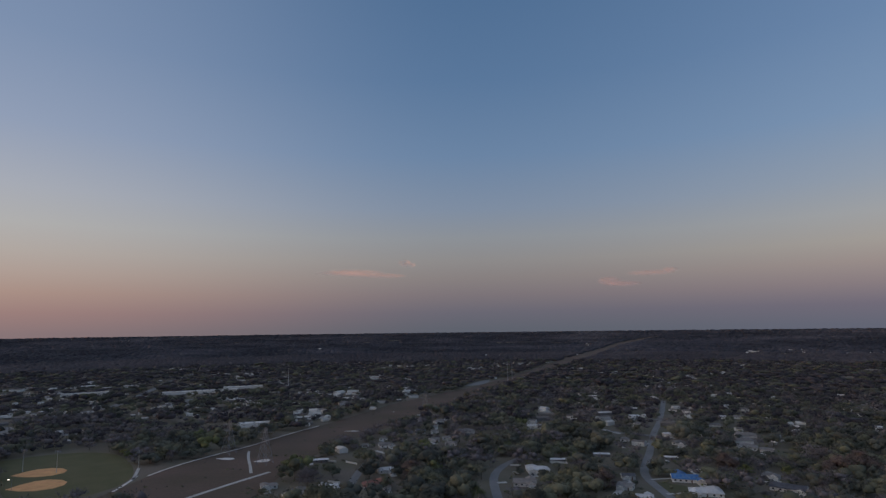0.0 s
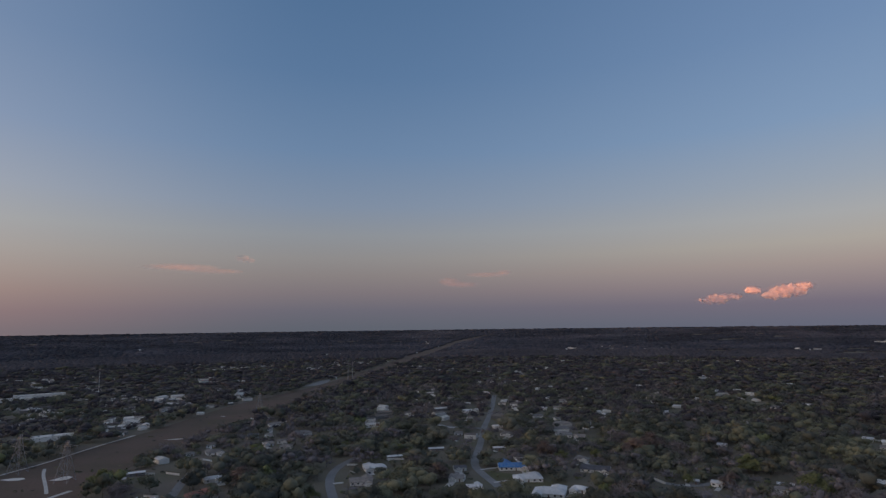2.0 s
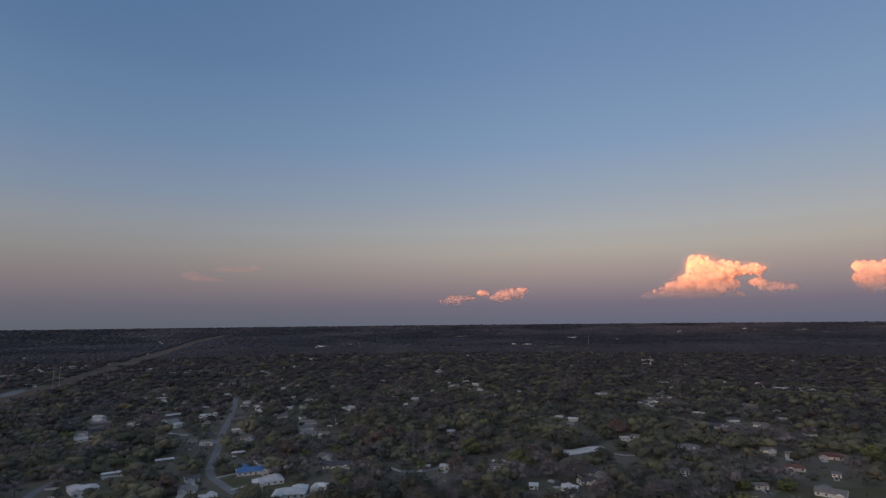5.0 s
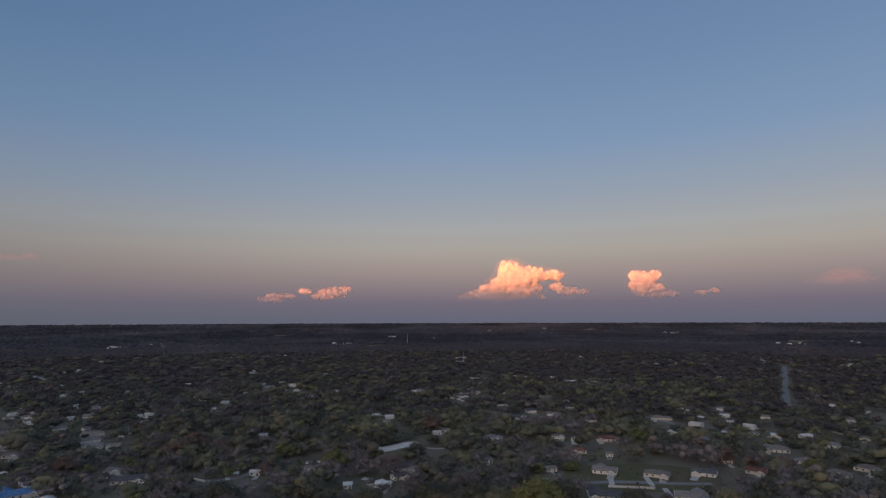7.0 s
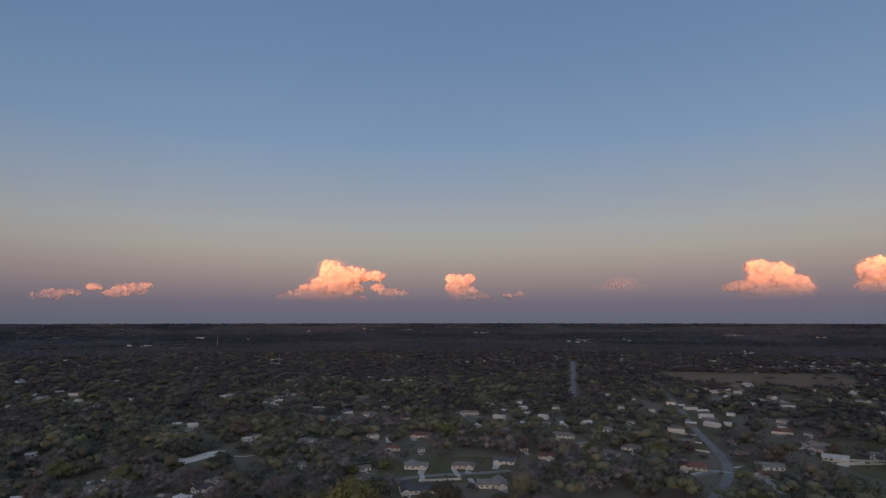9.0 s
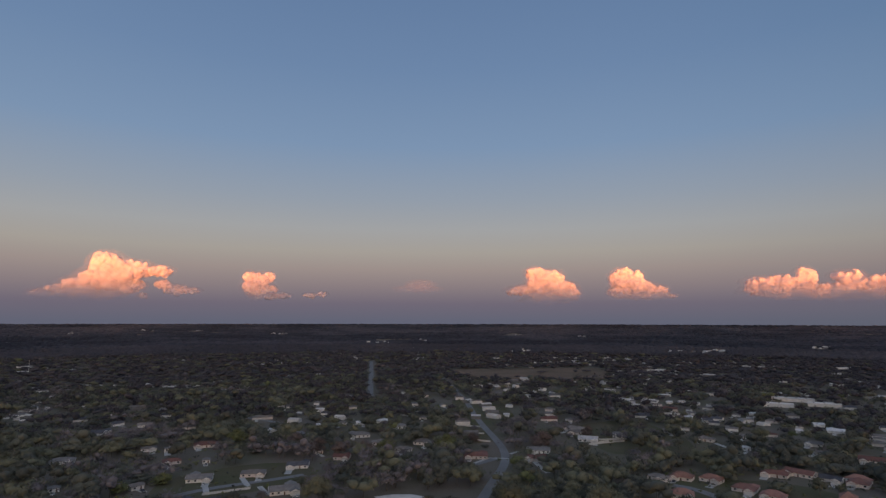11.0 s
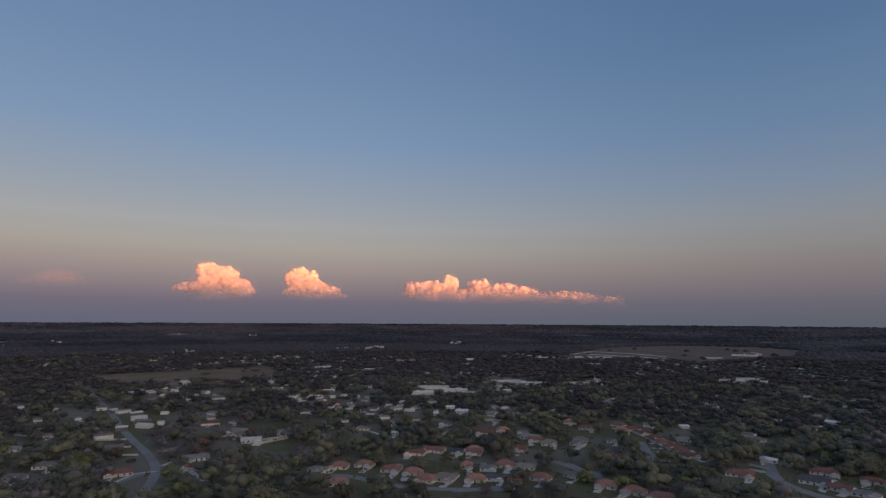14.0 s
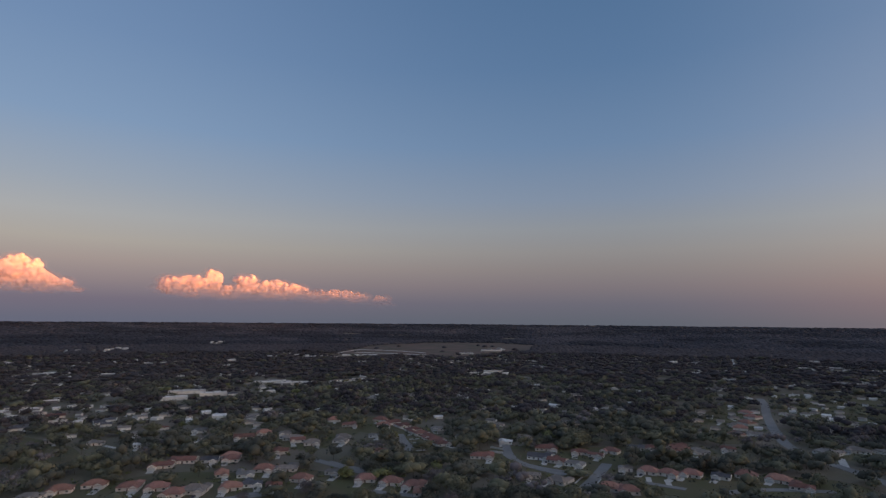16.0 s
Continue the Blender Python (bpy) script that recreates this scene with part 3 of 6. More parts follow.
GLIMPSES_FAR5_A = [(1420, -689, 29), (2045, -1074, 42), (2041, -1244, 60), (2073, -1306, 60), (2011, -1185, 30), (2149, -1776, 35), (2159, -1830, 36), (1360, -1344, 52), (1341, -1427, 35), (828, -792, 32), (823, -831, 33), (863, -769, 16), (748, -844, 11), (704, -909, 32), (681, -924, 16), (1087, -566, 17), (1320, -674, 27), (1290, -692, 19), (982, -1318, 30), (954, -1450, 31), (878, -1393, 24), (918, -2142, 42), (896, -1983, 39), (551, -1188, 47), (542, -1265, 37), (496, -1223, 29), (455, -1034, 16), (426, -1145, 14), (325, -954, 11), (291, -975, 10)]
GLIMPSES_FAR5_B = [(262, -1099, 16), (275, -1373, 38), (324, -1886, 28), (219, -1843, 34), (126, -1471, 21), (194, -1518, 19), (336, -1766, 32), (70, -1118, 16), (51, -1363, 25), (-107, -1777, 48), (-133, -1643, 30), (-159, -1395, 51), (-182, -1364, 37), (-222, -1542, 34), (-156, -2080, 30), (-186, -1827, 33)]
HALLS_WAREHOUSES = [(-487, 1158, 23, 139, 24), (-430, 1237, 19, 79, 20), (-709, 1142, 32, 81, 20), (-244, 747, 18, 39, 16)]
HALLS_MALL = [(816, -625, 233, 56, 22), (767, -565, 234, 38, 20), (759, -630, 230, 40, 18), (760, -814, 223, 49, 20), (803, -812, 225, 23, 14), (550, -1244, 204, 33, 14)]
HALLS_FAREAST = [(908, -2063, 204, 81, 24), (911, -1848, 206, 50, 20), (1165, -1554, 217, 117, 30)]
STREETS = {
    'street_a': (7, [(38, 400), (38, 422), (38, 460), (38, 482), (45, 506), (52, 526), (70, 548)]),
    'street_t': (6, [(590, 39), (576, 30), (563, 22)]),
    'street_u': (6, [(541, 7), (534, 0), (526, -8)]),
    'street_b': (7, [(160, 416), (162, 445), (159, 468), (166, 493), (200, 570), (235, 657), (269, 730), (314, 835), (360, 948)]),
    'street_c': (7, [(-75, 419), (-74, 470), (-74, 500), (-71, 537)]),
    'street_d': (6, [(283, 412), (279, 373), (312, 370), (347, 382)]),
    'street_e': (7, [(365, 142), (413, 153), (442, 121), (454, 87), (470, 58)]),
    'street_f': (7, [(744, 165), (710, 120), (663, 95), (620, 71)]),
    'street_g': (7.5, [(384, -66), (441, -88), (481, -105), (525, -116), (572, -119), (649, -119), (744, -122), (856, -130), (1029, -133), (1211, -133)]),
    'street_h': (6, [(476, -64), (489, -84), (509, -106)]),
    'street_i': (8, [(413, -216), (411, -227), (399, -232), (367, -232), (339, -252), (319, -277), (302, -300)]),
    'street_j': (9, [(115, -375), (114, -417), (114, -466), (116, -507)]),
    'street_k': (11, [(-3, -1062), (-9, -992), (-9, -878), (-13, -780), (-21, -682), (-35, -629), (-59, -597), (-81, -562), (-94, -524)]),
    'street_l': (8, [(35, -449), (22, -469), (4, -490), (-18, -498), (-46, -508)]),
    'street_m': (8, [(337, -391), (307, -385), (273, -378)]),
    'street_n': (8, [(337, -523), (312, -492), (292, -473)]),
    'street_o': (8, [(219, -531), (206, -504), (187, -472), (159, -457), (136, -454)]),
    'street_p': (10, [(1718, 26), (1350, 20), (1112, 17), (932, 15)]),
    'street_r': (6, [(208, 785), (247, 771), (284, 761), (310, 722)]),
    'street_s': (6, [(191, 682), (213, 663), (235, 647)]),
    'street_v': (7, [(209, -503), (194, -477), (176, -464), (157, -460), (139, -461), (121, -464)]),
    'street_w': (7, [(111, -466), (92, -466), (71, -462), (49, -460)]),
    'street_x': (7, [(247, -341), (233, -343), (214, -349), (188, -351)]),
    'street_y': (9, [(325, -391), (301, -388), (275, -381)]),
    'street_z': (7, [(328, -510), (304, -480), (285, -459)]),
    'street_aa': (7, [(323, -265), (313, -283), (309, -299)]),
    'street_ab': (13, [(-545, 947), (-576, 1072), (-623, 1235), (-679, 1427), (-729, 1686)]),
    'street_ac': (9, [(-598, 804), (-599, 861), (-555, 897), (-545, 947)]),
    'street_ad': (9, [(-860, 1263), (-760, 1186), (-745, 1227), (-695, 1267)]),
    'street_q': (8, [(-55, 585), (-39, 607), (-21, 622)]),
}
PATHS = {
    'path_a': (4, [(-193, 424), (-173, 467), (-151, 508)]),
    'path_b': (2.5, [(-166, 505), (-177, 536), (-195, 578), (-198, 594)]),
    'path_c': (1.9, [(-252, 500), (-247, 533), (-234, 562), (-220, 596), (-207, 612), (-200, 641), (-187, 680), (-170, 721), (-160, 744)]),
    'path_d': (2.5, [(-258, 488), (-265, 507), (-274, 527)]),
    'path_f': (2.2, [(-261, 500), (-255, 474), (-254, 452)]),
    'path_e': (7, [(51, -1773), (75, -2295), (121, -3178)]),
}
FENCES = [[(-128.2, 551.1), (-99.7, 540.5)], [(-111.8, 589.8), (-97.8, 581.1)], [(-90.8, 540.1), (-79.0, 530.7)], [(-100.8, 459.8), (-96.5, 444.3)], [(-96.1, 442.8), (-83.1, 440.7)], [(57.9, 519.3), (66.6, 516.7)], [(94.9, 530.1), (110.1, 524.9)], [(57.3, 493.7), (62.2, 491.5)], [(348.6, 612.6), (358.3, 609.0)], [(-93.7, 472.6), (-82.8, 467.1)], [(141.4, 557.4), (154.6, 556.7)], [(281.0, 396.3), (280.8, 382.3)], [(280.5, 361.8), (282.0, 350.3)], [(403.0, 146.3), (400.9, 136.9)], [(606.0, 37.8), (608.0, 30.2)], [(723.1, 40.9), (711.5, 29.8)], [(744.9, -26.7), (730.8, -37.7)], [(655.1, 119.1), (657.1, 109.8)], [(781.7, -38.9), (797.7, -52.8)], [(674.2, 30.2), (695.2, 16.7)], [(393.1, 160.3), (395.5, 151.1)], [(578.9, 452.0), (580.1, 433.5)]]
FENCES += [[(423, 121), (435, 91)], [(550, -201), (561, -223), (572, -245)], [(548, -201), (556, -220), (563, -246)]]
FENCES += [[(570.4, -222.0), (572.8, -253.0)], [(664.4, -91.5), (651.7, -114.3)], [(621.1, -93.5), (613.1, -111.8)], [(580.0, -98.8), (573.5, -110.8)], [(226.9, -512.1), (212.9, -509.4)], [(217.5, -496.0), (207.6, -496.6)], [(219.7, -495.6), (209.4, -494.9)]]
DRIVES = [(3, [(160.6, 428.6), (178.7, 430.7)]), (2.5, [(163.8, 468.8), (181.9, 471.4)]), (4, [(41.2, 464.6), (48.9, 465.9)]), (4, [(-69.7, 590.0), (-57.0, 576.2)]), (3, [(246.8, 458.2), (260.5, 457.5)]), (3, [(178.7, 605.6), (180.9, 588.6)]), (5, [(187.9, 695.0), (200.7, 664.7)]), (4, [(203.3, 615.8), (211.8, 606.4)]), (3, [(136.5, 463.4), (145.8, 458.0)]), (3, [(290.3, 340.3), (295.9, 333.8)])]
DRIVES += [(2.5, [(351.8, 288.6), (351.8, 270.5)]), (3.5, [(348.7, 287.4), (350.3, 270.2)]), (5, [(340.7, 274.8), (336.8, 254.1)]), (2, [(461.8, 302.9), (462.5, 292.6)]), (2, [(462.5, 292.6), (471.9, 285.9)]), (4, [(467.1, 104.8), (440.9, 93.7)]), (4, [(440.8, 85.9), (418.6, 75.8)]), (4, [(448.6, 126.6), (428.7, 119.5)]), (5, [(421.5, 168.9), (414.8, 165.3)]), (3, [(549.6, -17.4), (534.7, -20.2)])]
DRIVES += [(2.5, [(509.1, -96.8), (505.4, -113.7)]), (3, [(490.9, -80.1), (509.1, -96.8)]), (3, [(521.9, -118.5), (529.9, -127.8)]), (4, [(491.3, -133.2), (454.8, -134.2)]), (4, [(546.0, -332.2), (525.9, -331.7)]), (1.6, [(123.5, -408.9), (123.6, -454.4)]), (1.6, [(107.6, -403.3), (109.8, -457.0)]), (3, [(326.8, -520.8), (323.3, -529.9)]), (3, [(314.1, -505.1), (306.7, -512.8)]), (3, [(303.7, -492.6), (296.8, -499.7)]), (3, [(292.5, -478.7), (284.9, -486.1)]), (3, [(282.0, -465.6), (275.4, -472.2)]), (4, [(227.3, -535.2), (216.6, -535.6)]), (4, [(78.6, -480.8), (74.7, -463.4)]), (4, [(64.8, -479.7), (60.2, -461.8)])]
DRIVES += [(6, [(-42.1, -622.1), (-62.7, -634.3)]), (6, [(-62.7, -634.3), (-61.8, -584.6)])]
LANDMARKS = [(-134, 521, 18.8, 'spring'), (-107, 461, 22.5, 'bare'), (79, 569, 21.6, 'olive'), (37, 607, 20.9, 'olive'), (23, 426, 12.1, 'spring'), (114, 490, 19.5, 'bare'), (120, 445, 20.9, 'rust'), (235, 491, 20.5, 'rust'), (246, 481, 12.8, 'spring'), (277, 474, 11.7, 'spring'), (317, 471, 26.6, 'rust'), (-26, 481, 22.6, 'rust'), (-7, 447, 19.3, 'olive'), (91, 448, 16.9, 'olive'), (300, 380, 10.9, 'spring'), (367, 392, 20.7, 'spring'), (320, 359, 16.8, 'rust'), (364, 328, 24.4, 'spring'), (341, 479, 26.6, 'rust'), (330, 515, 23.3, 'bare'), (344, 447, 23.8, 'bare'), (385, 254, 14.1, 'spring'), (425, 291, 21.5, 'oak'), (365, 273, 27.4, 'bare')]
LANDMARKS += [(528, 341, 27.6, 'rust'), (451, 345, 22.7, 'oak'), (358, 213, 11.9, 'spring'), (333, 225, 9.2, 'spring'), (454, 158, 13.4, 'spring'), (433, 180, 13.2, 'spring'), (593, 139, 22.1, 'spring'), (595, 97, 20.3, 'olive'), (575, 80, 18.3, 'rust'), (546, 56, 19.8, 'rust'), (533, 13, 20.1, 'rust'), (554, -11, 14.3, 'olive'), (473, 269, 23.3, 'oak'), (543, -5, 15.5, 'spring'), (544, -63, 21.9, 'spring'), (572, -93, 13.4, 'rust'), (543, -155, 24.4, 'rust'), (592, -218, 14.2, 'rust'), (569, -257, 21.6, 'olive'), (454, -173, 19.6, 'olive'), (426, -141, 19.1, 'oak'), (538, 36, 15.3, 'rust'), (555, -386, 19.4, 'olive')]
LANDMARKS += [(155, -568, 25.1, 'olive'), (141, -371, 19.2, 'oak'), (124, -379, 17.7, 'oak'), (330, -498, 14.2, 'spring'), (157, -554, 25.7, 'olive'), (194, -532, 16.1, 'bare'), (244, -411, 18.1, 'oak'), (260, -389, 13.3, 'oak'), (79, -440, 13.7, 'olive'), (176, -439, 15.2, 'olive'), (214, -382, 18.3, 'bare'), (280, -359, 12.8, 'spring'), (278, -313, 15.4, 'bare'), (272, -383, 16.0, 'oak')]
GROVES = [[(109, -533), (21, -586), (4, -540), (59, -501), (99, -492)], [(-510, 639), (-589, 835), (-482, 846), (-298, 675), (-240, 565), (-311, 600), (-388, 613), (-435, 574)], [(425, -200), (361, -190), (428, -120), (474, -147), (512, -194)], [(276, -512), (243, -531), (186, -394), (210, -352), (244, -371)], [(197, -617), (153, -747), (106, -716), (91, -607), (148, -559)]]
PATCHES = {
    'grey_lot': [(515, 390), (539, 385), (534, 366), (507, 350), (489, 350), (484, 364)],
    'corridor_l': [(-262, 410), (-260, 434), (-250, 457), (-251, 482), (-254, 505), (-249, 533), (-236, 562), (-222, 596), (-209, 612), (-202, 641), (-189, 680), (-172, 721), (-160, 732), (-80, 961), (52, 1191), (171, 1454), (474, 2230), (1004, 3317), (1414, 3897)],
    'corridor_r': [(-135, 408), (-144, 454), (-136, 504), (-128, 584), (-90, 686), (-39, 791), (13, 938), (81, 1113), (211, 1433), (464, 2001), (965, 3091), (1423, 3818)],
    'ballfield': [(-426, 563), (-414, 584), (-396, 598), (-370, 602), (-338, 598), (-295, 553), (-271, 516), (-257, 487), (-254, 464), (-261, 443), (-271, 426), (-300, 421), (-322, 429)],
    'infield_a': [(-372, 505), (-375, 519), (-372, 531), (-358, 540), (-342, 537), (-331, 526), (-324, 510), (-332, 504), (-346, 496), (-357, 494)],
    'infield_b': [(-344, 462), (-342, 477), (-345, 490), (-336, 500), (-317, 497), (-303, 486), (-298, 471), (-305, 464), (-314, 450), (-329, 449)],
    'sand_a': [(-219, 561), (-213, 572), (-198, 568), (-191, 556), (-198, 547), (-212, 551)],
    'sand_b': [(-178, 546), (-177, 565), (-165, 566), (-158, 554), (-159, 539), (-170, 534)],
    'sand_c': [(437, 359), (446, 358), (436, 346), (436, 333), (452, 333), (474, 346), (492, 333), (483, 316), (465, 307), (460, 325), (443, 325), (417, 322), (408, 328), (423, 345)],
    'sand_e': [(44, 1226), (78, 1326), (116, 1395), (100, 1295), (68, 1223)],
    'sand_f': [(-121, 701), (-111, 708), (-87, 711), (-98, 692), (-114, 690)],
    'sand_g': [(-80, 857), (-73, 874), (-65, 855), (-72, 845)],
    'sand_d': [(408, 3), (418, -8), (417, -24), (410, -40), (385, -48), (386, 3)],
    'field': [(1422, -171), (1430, -237), (1428, -350), (1450, -558), (1354, -556), (1141, -465), (1124, -371), (1136, -279), (1188, -197), (1258, -173)],
    'bareland': [(1299, -1568), (1499, -2083), (1383, -2465), (1120, -2608), (888, -2509), (761, -2094), (811, -1883), (830, -1609), (959, -1636), (1108, -1538)],
    'car_park_a': [(-578, 758), (-578, 780), (-535, 730), (-504, 670), (-510, 661)],
    'car_park_b': [(-451, 973), (-471, 1069), (-439, 1041), (-415, 935)],
    'car_park_c': [(-482, 727), (-460, 745), (-433, 708), (-446, 680)],
    'lot_c': [(650, -227), (678, -261), (679, -315), (572, -317), (509, -295), (484, -252), (489, -219), (541, -204)],
    'lot_a': [(509, -180), (516, -217), (508, -249), (484, -249), (466, -222), (470, -192)],
    'lawn_a': [(400, 152), (461, 167), (486, 146), (515, 98), (515, 55), (488, 45), (455, 51), (424, 93), (402, 129)],
    'lawn_b': [(166, 463), (191, 456), (201, 418), (211, 389), (186, 363), (158, 376), (155, 412)],
    'yard_a': [(423, -214), (425, -247), (415, -307), (343, -336), (282, -320), (254, -288), (349, -187)],
    'yard_b': [(75, -399), (94, -479), (40, -518), (-51, -552), (-79, -534), (-69, -475)],
    'yard_c': [(231, -486), (219, -539), (163, -542), (129, -580), (47, -628), (26, -597), (104, -505), (102, -467), (117, -401), (155, -414), (198, -426)],
    'yard_d': [(420, -212), (455, -239), (430, -270), (384, -298), (337, -322), (290, -287)],
    'yard_e': [(70, -725), (67, -833), (43, -989), (7, -908), (-3, -684), (27, -635), (49, -664)],
    'yard_f': [(-17, -1136), (-85, -1181), (-176, -1124), (-123, -803), (-80, -832), (-28, -828)],
    'yard_g': [(-39, -611), (-49, -668), (-109, -716), (-96, -641)],
    'yard_h': [(357, -305), (360, -349), (318, -370), (266, -361), (214, -373), (190, -338), (314, -267)],
    'yard_i': [(447, -397), (495, -445), (414, -480), (454, -562), (426, -578), (380, -515), (354, -418), (404, -405)],
    'yard_j': [(460, -531), (452, -589), (404, -606), (289, -535), (255, -480), (285, -442), (333, -499), (397, -517)],
    'yard_k': [(877, -110), (901, -186), (716, -172), (685, -146), (556, -98), (623, -82)],
    'lot_b': [(233, -696), (220, -730), (189, -699), (200, -660)],
}
HOME_GROUPS = {"tile_k": HOMES_TILE_K, "powerline": HOMES_POWERLINE, "powerline_b": HOMES_POWERLINE_B, "bluetarp": HOMES_BLUETARP, "bluetarp_b": HOMES_BLUETARP_B, "sandlot": HOMES_SANDLOT, "sandlot_b": HOMES_SANDLOT_B, "lawns": HOMES_LAWNS, "lawns_b": HOMES_LAWNS_B, "mainroad": HOMES_MAINROAD, "mainroad_b": HOMES_MAINROAD_B, "mainroad2": HOMES_MAINROAD2, "tileroofs_b": HOMES_TILEROOFS_B, "townhouses": HOMES_TOWNHOUSES, "eastroad": HOMES_EASTROAD, "eastroad_b": HOMES_EASTROAD_B, "infill_a": HOMES_INFILL_A, "infill_b": HOMES_INFILL_B, "infill_b_b": HOMES_INFILL_B_B, "infill_c": HOMES_INFILL_C, "infill_d": HOMES_INFILL_D, "infill_e": HOMES_INFILL_E, "infill_g": HOMES_INFILL_G, "infill_i": HOMES_INFILL_I, "infill_j": HOMES_INFILL_J, "infill_k": HOMES_INFILL_K, "infill_l": HOMES_INFILL_L, "infill_m": HOMES_INFILL_M, "infill_o": HOMES_INFILL_O, "infill_p": HOMES_INFILL_P, "infill_q": HOMES_INFILL_Q, "infill_r": HOMES_INFILL_R, "infill_s": HOMES_INFILL_S, "infill_t": HOMES_INFILL_T, "infill_u": HOMES_INFILL_U, "infill_v": HOMES_INFILL_V, "infill_v_b": HOMES_INFILL_V_B, "infill_w": HOMES_INFILL_W, "infill_x": HOMES_INFILL_X, "near_a": HOMES_NEAR_A, "near_b": HOMES_NEAR_B, "near_c": HOMES_NEAR_C, "near_d": HOMES_NEAR_D, "tile_a": HOMES_TILE_A, "tile_b": HOMES_TILE_B, "tile_c": HOMES_TILE_C, "tile_d": HOMES_TILE_D, "tile_e": HOMES_TILE_E}
GLIMPSES_TOWN = [(-904, 1223, 14), (-911, 1269, 16), (-844, 1250, 18), (-599, 872, 16), (-601, 824, 14), (-604, 861, 14), (-572, 870, 12), (-860, 1392, 24), (-727, 1247, 18), (-700, 1292, 30), (-418, 841, 9), (-419, 649, 8), (-443, 709, 9), (-469, 710, 8), (-364, 1002, 14), (-356, 1025, 10), (-280, 898, 9), (-218, 868, 12), (-195, 866, 12), (-160, 799, 12), (-202, 1114, 22), (-176, 1121, 22), (-161, 953, 14), (-75, 1171, 18), (-59, 1192, 14), (-167, 1419, 26), (-164, 1521, 14), (-288, 1773, 18), (-259, 1819, 14), (-180, 837, 9), (-71, 904, 10), (-111, 842, 8), (-124, 827, 8)]
GLIMPSES = GLIMPSES_TOWN + GLIMPSES_FAR0_A + GLIMPSES_FAR0_B + GLIMPSES_FAR1_A + GLIMPSES_FAR2_A + GLIMPSES_FAR3_A + GLIMPSES_FAR4_A + GLIMPSES_FAR4_B + GLIMPSES_FAR5_A + GLIMPSES_FAR5_B
HALLS = HALLS_WAREHOUSES + HALLS_MALL + HALLS_FAREAST


# ---- the land ----
def build_ground():
    rings = np.concatenate([np.linspace(0, 300, 5)[1:], np.linspace(330, 1500, 60), np.geomspace(1540, 4900, 60)])
    n = 240
    a = np.linspace(0, 2 * np.pi, n, endpoint=False)
    r, t = np.meshgrid(rings, a, indexing="ij")
    x, y = r * np.sin(t), r * np.cos(t)
    verts = np.stack([x, y, land(x, y)], -1).reshape(-1, 3)
    i, j = np.meshgrid(np.arange(len(rings) - 1), np.arange(n), indexing="ij")
    k = (j + 1) % n
    quads = np.stack([i * n + j, i * n + k, (i + 1) * n + k, (i + 1) * n + j], -1).reshape(-1, 4)[:, ::-1]
    ob = new("ground", mesh_of("ground", verts, quads, [M["ground"]], smooth=True))
    tagged(ob, "dark grassy ground with leaf litter reaching the horizon", "ground", kind="structure")
    bm = bmesh.new()
    ring = [bm.verts.new((rings[0] * math.sin(t), rings[0] * math.cos(t), 0)) for t in a[::-1]]
    bm.faces.new(ring)
    me = bpy.data.meshes.new("ground")
    bm.to_mesh(me), bm.free()
    me.materials.append(M["ground"])
    tagged(new("ground", me), "dark grassy ground under the camera", "ground", kind="structure")


def resample(points, step):
    out = []
    for (x0, y0), (x1, y1) in zip(points, points[1:]):
        n = max(1, int(math.hypot(x1 - x0, y1 - y0) / step))
        out += [(x0 + (x1 - x0) * i / n, y0 + (y1 - y0) * i / n) for i in range(n)]
    out.append(points[-1])
    p = np.array(out, float)
    for _ in range(3):
        p[1:-1] = 0.25 * p[:-2] + 0.5 * p[1:-1] + 0.25 * p[2:]
    return p


def strip(name, points, width, lift, material, label, category):
    p = resample(points, 12)
    d = np.gradient(p, axis=0)
    d /= np.linalg.norm(d, axis=1)[:, None]
    side = np.stack([-d[:, 1], d[:, 0]], 1) * width / 2
    rows = []
    for s, z in ((1.0, -0.3), (1.0, lift), (-1.0, lift), (-1.0, -0.3)):
        q = p + side * s
        rows.append(np.column_stack([q, land(q[:, 0], q[:, 1]) + z]))
    verts = np.stack(rows, 1).reshape(-1, 3)
    quads = [(4 * i + a, 4 * i + a + 1, 4 * i + a + 5, 4 * i + a + 4) for i in range(len(p) - 1) for a in range(3)]
    ob = new(name, mesh_of(name, verts, quads, [material]))
    return tagged(ob, label, category, kind="structure")


def patch(name, points, lift, material, label, category):
    bm = bmesh.new()
    p = np.array(points, float)
    q = resample([*map(tuple, p), tuple(p[0])], 15)[:-1]
    top = [bm.verts.new((x, y, float(land(x, y)) + lift)) for x, y in q]
    bm.faces.new(top)
    bmesh.ops.triangulate(bm, faces=bm.faces[:])
    for f in bm.faces:
        if f.normal.z < 0:
            f.normal_flip()
    ob = part(name, bm, material, None, label)
    return tagged(ob, label, category, kind="structure")


